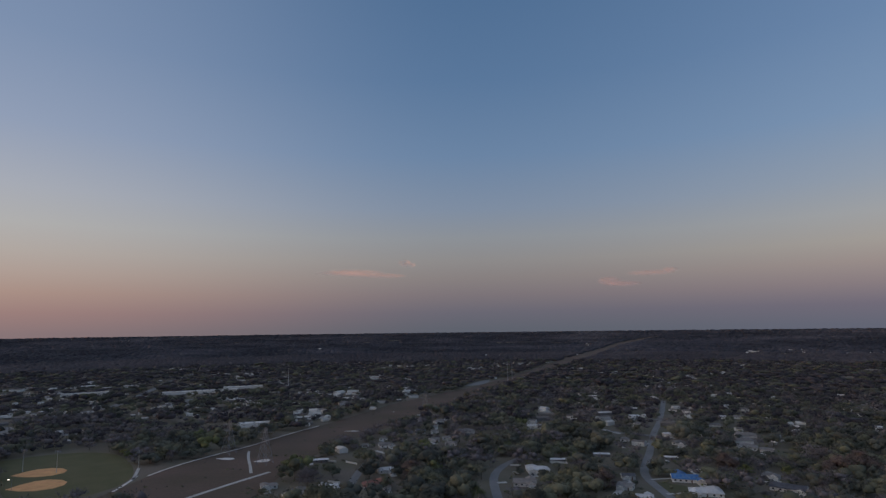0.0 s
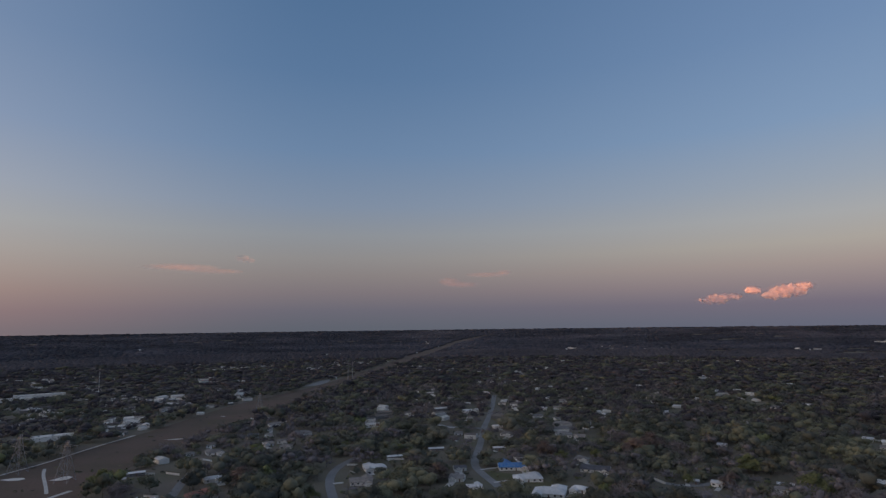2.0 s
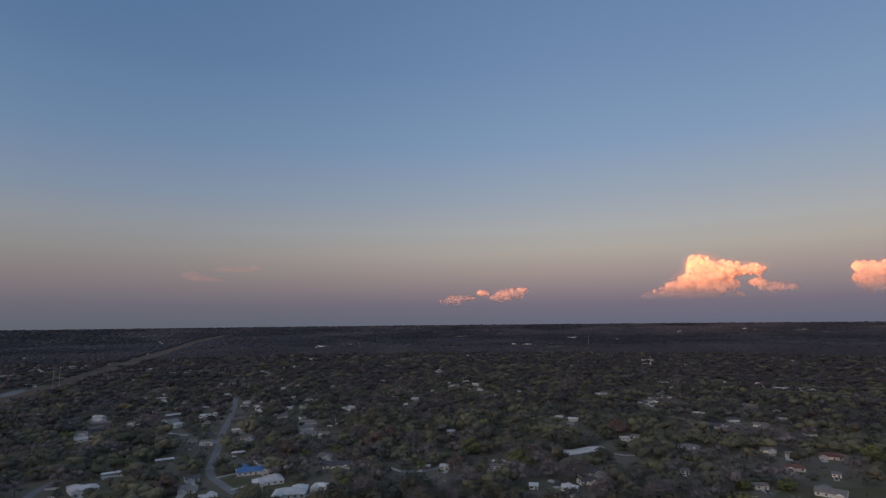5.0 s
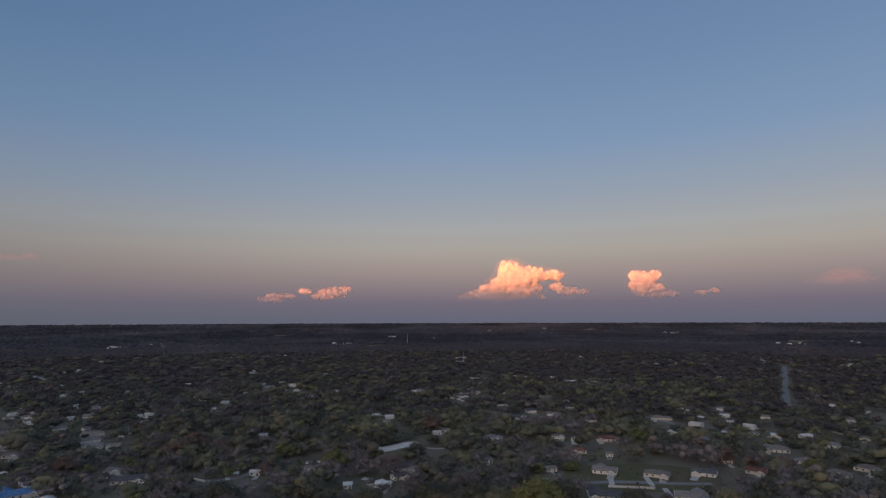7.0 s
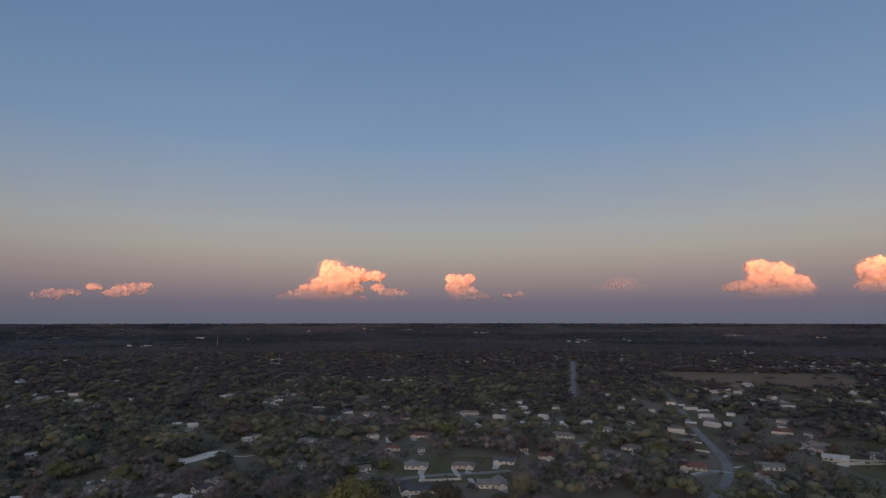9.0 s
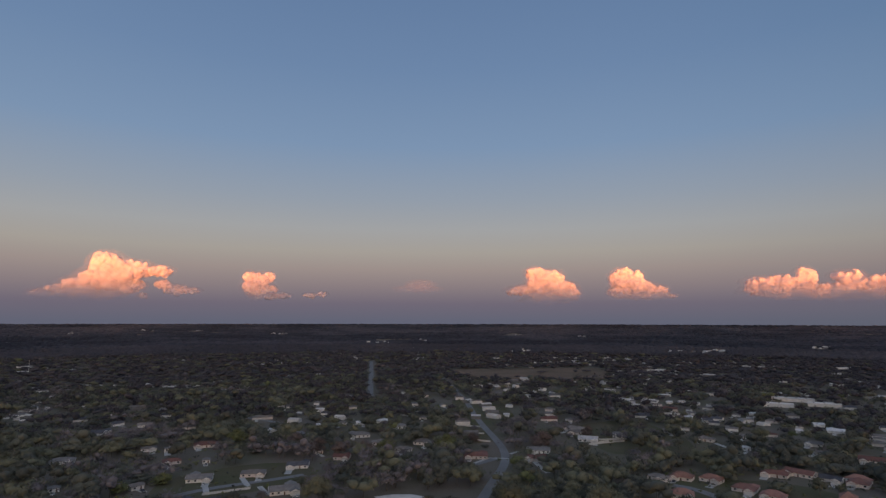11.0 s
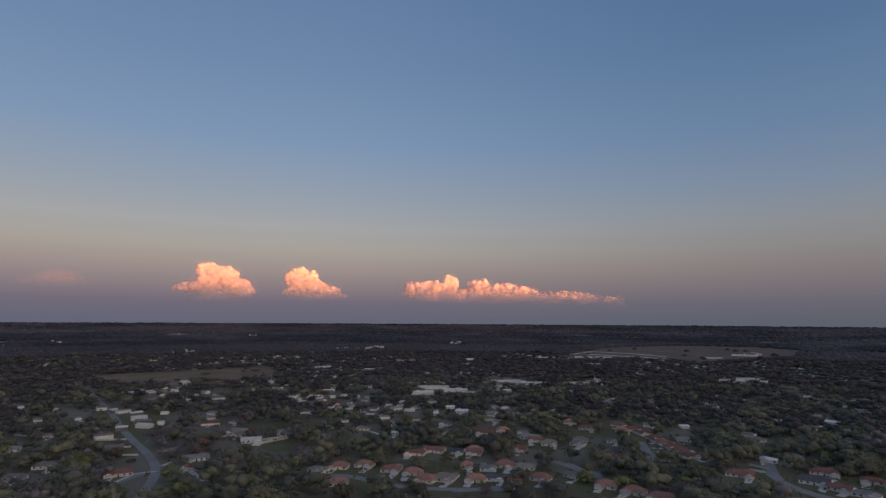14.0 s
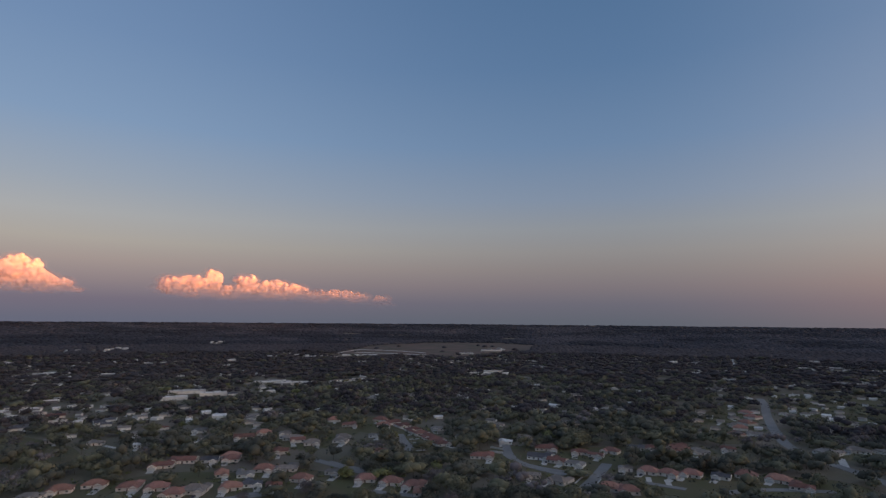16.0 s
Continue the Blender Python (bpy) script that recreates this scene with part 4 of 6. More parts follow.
def build_corridor():
    l, r = PATCHES["corridor_l"], PATCHES["corridor_r"]
    a, b = (resample(s, 25) for s in (l, r))

    def even(p, n):
        d = np.concatenate([[0], np.cumsum(np.linalg.norm(np.diff(p, axis=0), axis=1))])
        return np.stack([np.interp(np.linspace(0, d[-1], n), d, p[:, k]) for k in (0, 1)], 1)

    a, b = even(a, 140), even(b, 140)
    rows = [a + (b - a) * k / 4 for k in range(5)]
    verts = np.stack([np.column_stack([q, land(q[:, 0], q[:, 1]) + 0.15]) for q in rows], 1).reshape(-1, 3)
    quads = [(5 * i + k, 5 * i + k + 1, 5 * i + k + 6, 5 * i + k + 5) for i in range(139) for k in range(4)]
    me = mesh_of("power_line_clearing", verts, quads, [M["dry_grass"]])
    tagged(new("power_line_clearing", me), "mown brown grass strip under the power line", "clearing", kind="structure")
    return np.concatenate([a, b[::-1]])


build_ground()
corridor_outline = build_corridor()
for k, (key, (w, pts)) in enumerate(STREETS.items()):
    strip("street", pts, w, 0.08 + 0.012 * k, M["asphalt"], "worn grey asphalt street between houses", "road")
for key, (w, pts) in PATHS.items():
    worn = key in ("path_c", "path_f")
    strip("dirt_track" if worn else "footpath", pts, w, 0.22, M["sand" if worn else "concrete"], "worn dirt track through the grass" if worn else "pale concrete path through the grass", "path")
for w, pts in ((16, [(1010, -1722), (1138, -1712), (1290, -1690)]), (11, [(1055, -1809), (1211, -1850), (1371, -1829)]), (9, [(1300, -1600), (1345, -1700), (1371, -1829)])):
    strip("sand_bank", pts, w, 0.9, M["sand"], "pale sandy track across the cleared land", "sand bank")
for w, pts in DRIVES:
    strip("driveway", pts, w, 0.20, M["concrete"], "pale concrete driveway between lawns and trees", "driveway")
for key, mat, lift, name, label in (
    ("ballfield", "field_grass", 0.05, "ball_field", "green mown turf of a ball field"),
    ("infield_a", "clay", 0.12, "clay_infield", "orange clay infield with a rounded edge"),
    ("infield_b", "clay", 0.12, "clay_infield", "orange clay infield with a rounded edge"),
    ("sand_a", "sand", 0.55, "sand_patch", "pale sand patch beside a pylon"),
    ("sand_b", "sand", 0.55, "sand_patch", "pale sand patch under a pylon"),
    ("sand_c", "sand", 0.12, "sand_lot", "cleared lot of pale bare sand"),
    ("grey_lot", "bare_soil", 0.10, "bare_lot", "bare grey-brown lot beside the sand"),
    ("sand_e", "asphalt", 0.5, "sand_patch", "pale bare ground in the clearing"),
    ("sand_f", "sand", 0.5, "sand_patch", "pale sandy track in the clearing"),
    ("sand_g", "sand", 0.5, "sand_patch", "small patch of pale sand in the clearing"),
    ("sand_d", "sand", 0.12, "sand_lot", "bare white sand clearing among trees"),
    ("field", "pasture", 0.2, "pasture", "open tan pasture at the edge of the wood"),
    ("bareland", "bare_soil", 0.2, "cleared_land", "wide cleared brown land beyond the wood"),
    ("car_park_a", "asphalt", 0.10, "car_park", "grey asphalt car park beside low buildings"),
    ("car_park_b", "asphalt", 0.10, "car_park", "grey asphalt car park behind a long hall"),
    ("car_park_c", "asphalt", 0.10, "car_park", "small grey asphalt car park among trees"),
    ("lot_c", "lawn", 0.05, "empty_lot", "open grassy lot with scattered trees"),
    ("lot_a", "ground", 0.05, "empty_lot", "open grassy lot between trees"),
    ("lawn_a", "lawn", 0.05, "lawn", "dark green lawn along the street"),
    ("lawn_b", "lawn", 0.05, "lawn", "dark green lawn before a house"),
    ("yard_a", "lawn", 0.03, "lawn", "dark green lawns round tile-roofed houses"),
    ("yard_b", "lawn", 0.03, "lawn", "dark green lawns round a turning circle"),
    ("yard_c", "lawn", 0.035, "lawn", "dark green lawns along a side street"),
    ("yard_d", "lawn", 0.04, "lawn", "dark green lawns behind tile-roofed houses"),
    ("yard_e", "lawn", 0.03, "lawn", "grass between close-set houses"),
    ("yard_f", "lawn", 0.03, "lawn", "grass between pale houses"),
    ("yard_g", "lawn", 0.03, "lawn", "grass beside a bend of the road"),
    ("yard_h", "lawn", 0.03, "lawn", "lawns before tile-roofed houses"),
    ("yard_i", "lawn", 0.03, "lawn", "grass between tile-roofed houses"),
    ("yard_j", "lawn", 0.03, "lawn", "grass round a row of town houses"),
    ("yard_k", "lawn", 0.03, "lawn", "grass between mobile homes"),
    ("lot_b", "ground", 0.05, "empty_lot", "pale grassy lot between trees"),
):
    patch(name, PATCHES[key], lift + 0.003 * list(PATCHES).index(key), M[mat], label, name.replace("_", " "))


def inside(poly, x, y):
    p = np.asarray(poly, float)
    q = np.roll(p, -1, 0)
    hit = np.zeros(len(x), bool)
    for (x0, y0), (x1, y1) in zip(p, q):
        if y0 == y1:
            continue
        cross = ((y0 > y) != (y1 > y)) & (x < (x1 - x0) * (y - y0) / (y1 - y0) + x0)
        hit ^= cross
    return hit


def near_line(points, x, y, dist):
    hit = np.zeros(len(x), bool)
    for (x0, y0), (x1, y1) in zip(points, points[1:]):
        dx, dy = x1 - x0, y1 - y0
        t = np.clip(((x - x0) * dx + (y - y0) * dy) / (dx * dx + dy * dy + 1e-6), 0, 1)
        hit |= np.hypot(x - x0 - t * dx, y - y0 - t * dy) < dist
    return hit


# ---- houses ----
def unit_mesh(name, build, material):
    bm = bmesh.new()
    build(bm)
    me = bpy.data.meshes.new(name)
    bm.to_mesh(me), bm.free()
    me.materials.append(material)
    return me


def frame_bars(bm, w, h, t=0.09):
    box(bm, -w / 2, w / 2, -0.06, 0, 0, t), box(bm, -w / 2, w / 2, -0.06, 0, h - t, h)
    box(bm, -w / 2, -w / 2 + t, -0.06, 0, t, h - t), box(bm, w / 2 - t, w / 2, -0.06, 0, t, h - t)


WINDOW_FRAME = unit_mesh("window", lambda bm: frame_bars(bm, 1.6, 1.3), M["trim"])
WINDOW_PANE = unit_mesh("pane", lambda bm: box(bm, -0.71, 0.71, -0.03, -0.003, 0.09, 1.21), M["glass"])
DOOR_LEAF = unit_mesh("door", lambda bm: box(bm, -0.5, 0.5, -0.06, -0.003, 0, 2.1), M["door"])


def garage_leaf(bm):
    for k in range(4):
        box(bm, -2.4, 2.4, -0.06, -0.003, k * 0.53, k * 0.53 + 0.50)


GARAGE_LEAF = unit_mesh("garage_door", garage_leaf, M["trim"])

STYLES = {
    "W": ("roof_white", "wall_white", "pale house with a white metal roof among trees"),
    "G": ("roof_grey", "wall_white", "white house with a grey shingle roof among trees"),
    "D": ("roof_dark", "wall_white", "house with a dark slate-coloured shingle roof among trees"),
    "P": ("roof_pale", "wall_tan", "tan stucco house with a brown shingle roof"),
    "O": ("roof_orange", "wall_tan", "tan stucco house with a terracotta tile roof"),
    "R": ("roof_red", "wall_tan", "long house with a red-brown roof"),
    "B": ("roof_blue", "wall_white", "white house with a bright blue tarpaulin over the roof"),
    "V": ("roof_white", "wall_white", "white house with a pale hipped roof beside a lawn"),
    "M": ("roof_white", "wall_shaded", "long grey mobile home with a white metal roof"),
}


def pitched(bm, w, d, z, rise, over, hip, x0=0.0, y0=0.0):
    """A roof with eaves and thickness, its ridge along x."""
    a, b, t = w / 2 + over, d / 2 + over, 0.18
    k = min(a * 0.95, b) if hip else 0.0
    low = [(-a, -b, z), (a, -b, z), (a, b, z), (-a, b, z)]
    ridge = [(-a + k, 0, z + rise), (a - k, 0, z + rise)]
    P = [Vector((x + x0, y + y0, h)) for x, y, h in low + ridge]
    top = [bm.verts.new(p + Vector((0, 0, t))) for p in P]
    bot = [bm.verts.new(p) for p in P[:4]]
    for f in ((0, 1, 5, 4), (1, 2, 5), (2, 3, 4, 5), (3, 0, 4)):
        bm.faces.new([top[i] for i in f])
    for i in range(4):
        j = (i + 1) % 4
        bm.faces.new((bot[i], bot[j], top[j], top[i]))
    bm.faces.new(bot[::-1])


def gable_end(bm, w, z, rise, y):
    """A thin triangular gable wall across x, its outer face at y."""
    a = [bm.verts.new((px, y, pz)) for px, pz in ((-w / 2, z), (w / 2, z), (0, z + rise))]
    b = [bm.verts.new((v.co.x, y + 0.12, v.co.z)) for v in a]
    bm.faces.new(a), bm.faces.new(b[::-1])
    for k in range(3):
        bm.faces.new((a[(k + 1) % 3], a[k], b[k], b[(k + 1) % 3]))


PARKED = []


def house(x, y, turn, w, d, style):
    rng = random.Random(int(x * 7 + y * 13))
    if style == "W" and rng.random() < 0.55:
        style = "G"
    roof, wall, label = STYLES[style]
    dist = math.hypot(x, y)
    mobile = style == "M"
    near = dist < 680
    high = 2.4 if mobile else 2.6
    hip = style in "VO" or style in "GPR" and rng.random() < 0.75
    if style == "O":
        roof = rng.choice(("roof_orange", "roof_orange", "roof_rust", "roof_rust", "roof_pale"))
        label = {"roof_orange": label, "roof_rust": "tan stucco house with a dull red-brown tile roof", "roof_pale": "tan stucco house with a weathered brown tile roof"}[roof]
    ob = thing("mobile_home" if mobile else "house", x, y, turn, label, "mobile home" if mobile else "house", "mobile homes" if mobile else "tile-roofed houses along the streets" if style == "O" else "houses among the trees")
    rise = 0.8 if mobile else d / 2 * (rng.uniform(0.58, 0.70) if style == "O" else rng.uniform(0.34, 0.46))
    bm = bmesh.new()
    box(bm, -w / 2, w / 2, -d / 2, d / 2, -0.4, high)
    part("wall", bm, M[wall], ob)
    bm = bmesh.new()
    pitched(bm, w, d, high, rise, 0.5 if not mobile else 0.25, hip)
    part("roof", bm, M[roof], ob)
    front = -d / 2
    if not hip:
        over = 0.25 if mobile else 0.5
        for s in (-1, 1):
            bm = bmesh.new()
            gable_end(bm, d + over, high + 0.2, rise * 0.94, -w / 2 - over - 0.05)
            bmesh.ops.rotate(bm, verts=bm.verts, cent=(0, 0, 0), matrix=Matrix.Rotation(radians(90 * s), 3, "Z"))
            part("gable", bm, M[wall], ob)
    gx = None
    if w > 9.2 and not mobile and near:
        s = rng.choice((-1, 1))
        gw = min(6.4, w * 0.5)
        gx, gd = s * (w / 2 - gw / 2), rng.uniform(2.0, 4.0)
        bm = bmesh.new()
        box(bm, gx - gw / 2, gx + gw / 2, front - gd, front - 0.003, -0.4, high)
        part("garage", bm, M[wall], ob)
        bm = bmesh.new()
        pitched(bm, gd + d * 0.5, gw, high + 0.02, gw / 2 * 0.5, 0.45, False, 0, 0)
        bmesh.ops.rotate(bm, verts=bm.verts, cent=(0, 0, 0), matrix=Matrix.Rotation(radians(90), 3, "Z"))
        bmesh.ops.translate(bm, verts=bm.verts, vec=(gx, front - gd / 2 + d * 0.25, 0))
        part("garage_roof", bm, M[roof], ob)
        bm = bmesh.new()
        gable_end(bm, gw + 0.5, high + 0.22, gw / 2 * 0.5 * 0.94, front - gd - 0.52)
        bmesh.ops.translate(bm, verts=bm.verts, vec=(gx, 0, 0))
        part("gable", bm, M[wall], ob)
        shared_part("garage_door", GARAGE_LEAF, ob, pose(gx, front - gd, 0) @ Matrix.Diagonal((gw * 0.15, 1, 1, 1)))
    if not mobile and w > 10 and rng.random() < 0.7:
        # a lower wing behind or beside
        ww, wd, s = w * rng.uniform(0.35, 0.55), d * rng.uniform(0.5, 0.8), rng.choice((-1, 1))
        bm = bmesh.new()
        box(bm, -ww / 2, ww / 2, d / 2 + 0.003, d / 2 + wd, -0.4, high - 0.15)
        bmesh.ops.translate(bm, verts=bm.verts, vec=(s * (w / 2 - ww / 2 - 0.4), 0, 0))
        part("wing", bm, M[wall], ob)
        bm = bmesh.new()
        pitched(bm, wd + d * 0.4, ww, high - 0.13, ww / 2 * 0.45, 0.4, hip, 0, 0)
        bmesh.ops.rotate(bm, verts=bm.verts, cent=(0, 0, 0), matrix=Matrix.Rotation(radians(90), 3, "Z"))
        bmesh.ops.translate(bm, verts=bm.verts, vec=(s * (w / 2 - ww / 2 - 0.4), d / 2 + wd / 2 - d * 0.2, 0))
        part("wing_roof", bm, M[roof], ob)
    if mobile or (gx is None and dist < 1000 and rng.random() < 0.75):
        long = w * 0.9 if mobile else rng.uniform(9, 16)
        bm = bmesh.new()
        if mobile:
            box(bm, -w / 2, -w / 2 + 3.4, front - 6.0, front - 0.02, -0.3, 0.18)
        else:
            cx = rng.uniform(-w / 3, w / 3)
            box(bm, cx - 1.8, cx + 1.8, front - long, front - 0.07, -0.3, 0.18)
        slab = part("driveway", bm, M["concrete"], None)
        slab.matrix_world = ob.matrix_world.copy()
        tagged(slab, "pale concrete slab beside a mobile home" if mobile else "pale concrete driveway leading to a house", "driveway", kind="structure")
        if not mobile and rng.random() < 0.5:
            PARKED.append(ob.matrix_world @ pose(cx, front - long * 0.6, 0.18, 0, 0, 90))
    if near:
        n = max(2, int(w / 4))
        for k in range(n):
            wx = -w / 2 + (k + 0.5) * w / n
            if gx is not None and abs(wx - gx) < 4.2:
                continue
            if k == n // 2:
                shared_part("door", DOOR_LEAF, ob, pose(wx, front, 0))
            else:
                win = shared_part("window", WINDOW_FRAME, ob, pose(wx, front, 0.95))
                shared_part("pane", WINDOW_PANE, win, Matrix())
        for s in (-1, 1):
            win = shared_part("window", WINDOW_FRAME, ob, pose(s * w / 2, 0, 0.95, 0, 0, 90 * s))
            shared_part("pane", WINDOW_PANE, win, Matrix())
        if gx is not None:
            bm = bmesh.new()
            box(bm, gx - 2.6, gx + 2.6, front - gd - rng.uniform(8, 13), front - gd - 0.07, -0.3, 0.18)
            drive = part("driveway", bm, M["concrete"], None)
            drive.matrix_world = ob.matrix_world.copy()
            tagged(drive, "pale concrete driveway before a garage", "driveway", kind="structure")
            if rng.random() < 0.7:
                PARKED.append(ob.matrix_world @ pose(gx + rng.choice((-1.2, 1.2)), front - gd - 3.6, 0.18, 0, 0, 90))
    return ob


HOMES = []
for key, h in sorted((k, h) for k, group in HOME_GROUPS.items() for h in group):
    at = np.array([h[0]]), np.array([h[1]])
    blocked = inside(corridor_outline, *at)[0] or any(near_line(pts, *at, w / 2 + h[4] / 2 + 3)[0] for w, pts in STREETS.values())
    blocked = blocked or any(inside(PATCHES[q], *at)[0] for q in ("ballfield", "sand_c", "field"))
    if not (blocked and key.startswith("infill")):
        HOMES.append(h)
NEAREST = sorted(HOMES, key=lambda h: math.hypot(h[0], h[1]) + 400 * (h[5] == "M"))
for h in HOMES:
    if h in NEAREST[:300]:
        house(*h)


def parked_car(m, paint, label):
    """A saloon: body with bonnet and boot, glazed cabin, four wheels."""
    ob = new("car")
    tagged(ob, label, "car", "cars parked on driveways")
    bm = bmesh.new()
    side = [(-2.2, 0.35), (2.2, 0.35), (2.25, 0.75), (1.2, 0.92), (-1.5, 0.95), (-2.2, 0.85)]
    a = [bm.verts.new((px, -0.85, pz)) for px, pz in side]
    b = [bm.verts.new((px, 0.85, pz)) for px, pz in side]
    bm.faces.new(a), bm.faces.new(b[::-1])
    for k in range(6):
        bm.faces.new((a[k], b[k], b[(k + 1) % 6], a[(k + 1) % 6]))
    bmesh.ops.recalc_face_normals(bm, faces=bm.faces)
    part("body", bm, M[paint], ob)
    bm = bmesh.new()
    low = [bm.verts.new(p) for p in ((-1.5, -0.8, 0.93), (1.0, -0.8, 0.9), (1.0, 0.8, 0.9), (-1.5, 0.8, 0.93))]
    top = [bm.verts.new(p) for p in ((-1.1, -0.65, 1.42), (0.4, -0.65, 1.42), (0.4, 0.65, 1.42), (-1.1, 0.65, 1.42))]
    for k in range(4):
        bm.faces.new((low[k], low[(k + 1) % 4], top[(k + 1) % 4], top[k]))
    bm.faces.new(top)
    part("window", bm, M["glass"], ob)
    bm = bmesh.new()
    box(bm, -1.12, 0.42, -0.66, 0.66, 1.424, 1.47)
    part("roof", bm, M[paint], ob)
    for wx in (-1.35, 1.4):
        for wy in (-0.8, 0.8):
            bm = bmesh.new()
            bmesh.ops.create_cone(bm, cap_ends=True, segments=12, radius1=0.33, radius2=0.33, depth=0.22)
            bmesh.ops.rotate(bm, verts=bm.verts, cent=(0, 0, 0), matrix=Matrix.Rotation(radians(90), 3, "X"))
            bmesh.ops.translate(bm, verts=bm.verts, vec=(wx, wy, 0.33))
            part("wheel", bm, M["rubber"], ob)
    ob.matrix_world = m
    return ob


first_car = {}
for k, m in enumerate(PARKED):
    paint = "car_dark" if k % 3 == 1 else "car_pale"
    if paint in first_car:
        copy_thing(first_car[paint], m)
    else:
        first_car[paint] = parked_car(m, paint, "dark saloon car parked on a driveway" if paint == "car_dark" else "white saloon car parked on a driveway")


def hall(x, y, turn, w, d):
    ob = thing("warehouse", x, y, turn, "long low commercial building with a white flat roof", "warehouse", "flat-roofed halls")
    bm = bmesh.new()
    box(bm, -w / 2, w / 2, -d / 2, d / 2, -0.5, 4.5)
    part("wall", bm, M["wall_white"], ob)
    bm = bmesh.new()
    box(bm, -w / 2 - 0.2, w / 2 + 0.2, -d / 2 - 0.2, d / 2 + 0.2, 4.504, 4.9)
    part("roof", bm, M["hall_roof"], ob)
    for k in range(max(2, int(w / 14))):
        bm = bmesh.new()
        cx = -w / 2 + 7 + k * 13.0
        box(bm, cx - 1.2, cx + 1.2, -1.2, 1.2, 4.904, 6.0)
        part("roof_vent", bm, M["steel"], ob)


for h in HALLS:
    hall(*h)


def distant_houses(name, spots, label):
    """Small gabled houses far off, walls and roofs in one mesh."""
    v, f, m = [], [], []
    rng = np.random.RandomState(len(spots))
    for x, y, w in spots:
        a = math.atan2(x, y) + rng.normal(0, 0.5)
        c, s = math.cos(a), -math.sin(a)
        d, h, z = min(9.0, w * 0.7), 2.4 + (1.6 if w > 11.5 else 0.0), float(land(x, y))
        loc = [(-w / 2, -d / 2, 0), (w / 2, -d / 2, 0), (w / 2, d / 2, 0), (-w / 2, d / 2, 0), (-w / 2, -d / 2, h), (w / 2, -d / 2, h), (w / 2, d / 2, h), (-w / 2, d / 2, h), (-w / 2, 0, h + 1.5), (w / 2, 0, h + 1.5)]
        n = len(v)
        v += [(x + p[0] * c - p[1] * s, y + p[0] * s + p[1] * c, z + p[2]) for p in loc]
        roof, wall = int(rng.choice((1, 1, 1, 2, 3))), int(rng.choice((0, 4, 4)))
        for q, k in (((0, 1, 5, 4), wall), ((1, 2, 6, 5), wall), ((2, 3, 7, 6), wall), ((3, 0, 4, 7), wall), ((4, 5, 9, 8), roof), ((6, 7, 8, 9), roof), ((5, 6, 9, 9), wall), ((7, 4, 8, 8), wall)):
            t = [n + i for i in q]
            f.append(t[:3]), m.append(k)
            if t[2] != t[3]:
                f.append([t[0], t[2], t[3]]), m.append(k)
    me = mesh_of(name, v, f, [M["wall_shaded"], M["hall_roof"], M["roof_pale"], M["roof_grey"], M["wall_white"]], m)
    tagged(new(name, me), label, "houses", kind="stuff")


gx, gy, gw = np.array(GLIMPSES, float).T
GLIMPSES = [g for k, (g, bad) in enumerate(zip(GLIMPSES, inside(corridor_outline, gx, gy))) if not bad and (math.hypot(g[0], g[1]) < 2100 or k % 2)]
rng_town, towns = random.Random(31), []
for x, y, w in GLIMPSES:
    # far off, a few buildings stand together
    if math.hypot(x, y) < 2100:
        towns.append((x, y, w))
        continue
    r, reach = math.hypot(x, y), rng_town.uniform(20, 75)
    for k in range(rng_town.randint(2, 8)):
        side, deep = rng_town.uniform(-reach, reach), rng_town.gauss(0, 45)
        towns.append((x + y / r * side + x / r * deep, y - x / r * side + y / r * deep, rng_town.choice((7, 8, 9, 11, 14, 18))))
GLIMPSES = towns
distant_houses("distant_houses", GLIMPSES, "scattered pale houses glimpsed among distant trees")
distant_houses("distant_houses", [(h[0], h[1], h[3]) for h in NEAREST[300:]], "small pale houses with grey and white roofs among trees")
rng_far = np.random.RandomState(11)
loose = []
while len(loose) < 2300:
    a, r = -42 + 236 * rng_far.rand(), 640 + 2400 * rng_far.rand() ** 1.4
    if 25 < a < 95 and rng_far.rand() < 0.62:
        continue
    x, y, along = r * math.sin(radians(a)), r * math.cos(radians(a)), rng_far.uniform(0, math.pi)
    for k in range(rng_far.randint(4, 13)):
        px, py = x + math.cos(along) * 22 * k + rng_far.normal(0, 5), y + math.sin(along) * 22 * k + rng_far.normal(0, 5)
        if 760 < math.hypot(px, py) < 4000:
            loose.append((px, py, rng_far.uniform(6, 11)))
lx, ly, lw = np.array(loose).T
taken = inside(corridor_outline, lx, ly)
for key, pts in PATCHES.items():
    if not key.startswith("corridor"):
        taken |= inside(pts, lx, ly)
for w, pts in STREETS.values():
    taken |= near_line(pts, lx, ly, w / 2 + 10)
for hx, hy, _, w, *_ in HOMES + HALLS:
    taken |= np.hypot(lx - hx, ly - hy) < w / 2 + 14
for pts in GROVES:
    taken |= inside(pts, lx, ly)
loose = [p for p, t in zip(loose, taken) if not t]


# ---- power line, masts and field lights ----
def bar(bm, a, b, r, sides=4):
    a, b = Vector(a), Vector(b)
    d = (b - a).normalized()
    u = d.orthogonal().normalized()
    w = d.cross(u)
    rings = [[bm.verts.new(p + (u * math.cos(t) + w * math.sin(t)) * r) for t in (2 * math.pi * k / sides for k in range(sides))] for p in (a, b)]
    for k in range(sides):
        j = (k + 1) % sides
        bm.faces.new((rings[0][k], rings[0][j], rings[1][j], rings[1][k]))
    bm.faces.new(rings[0][::-1]), bm.faces.new(rings[1])


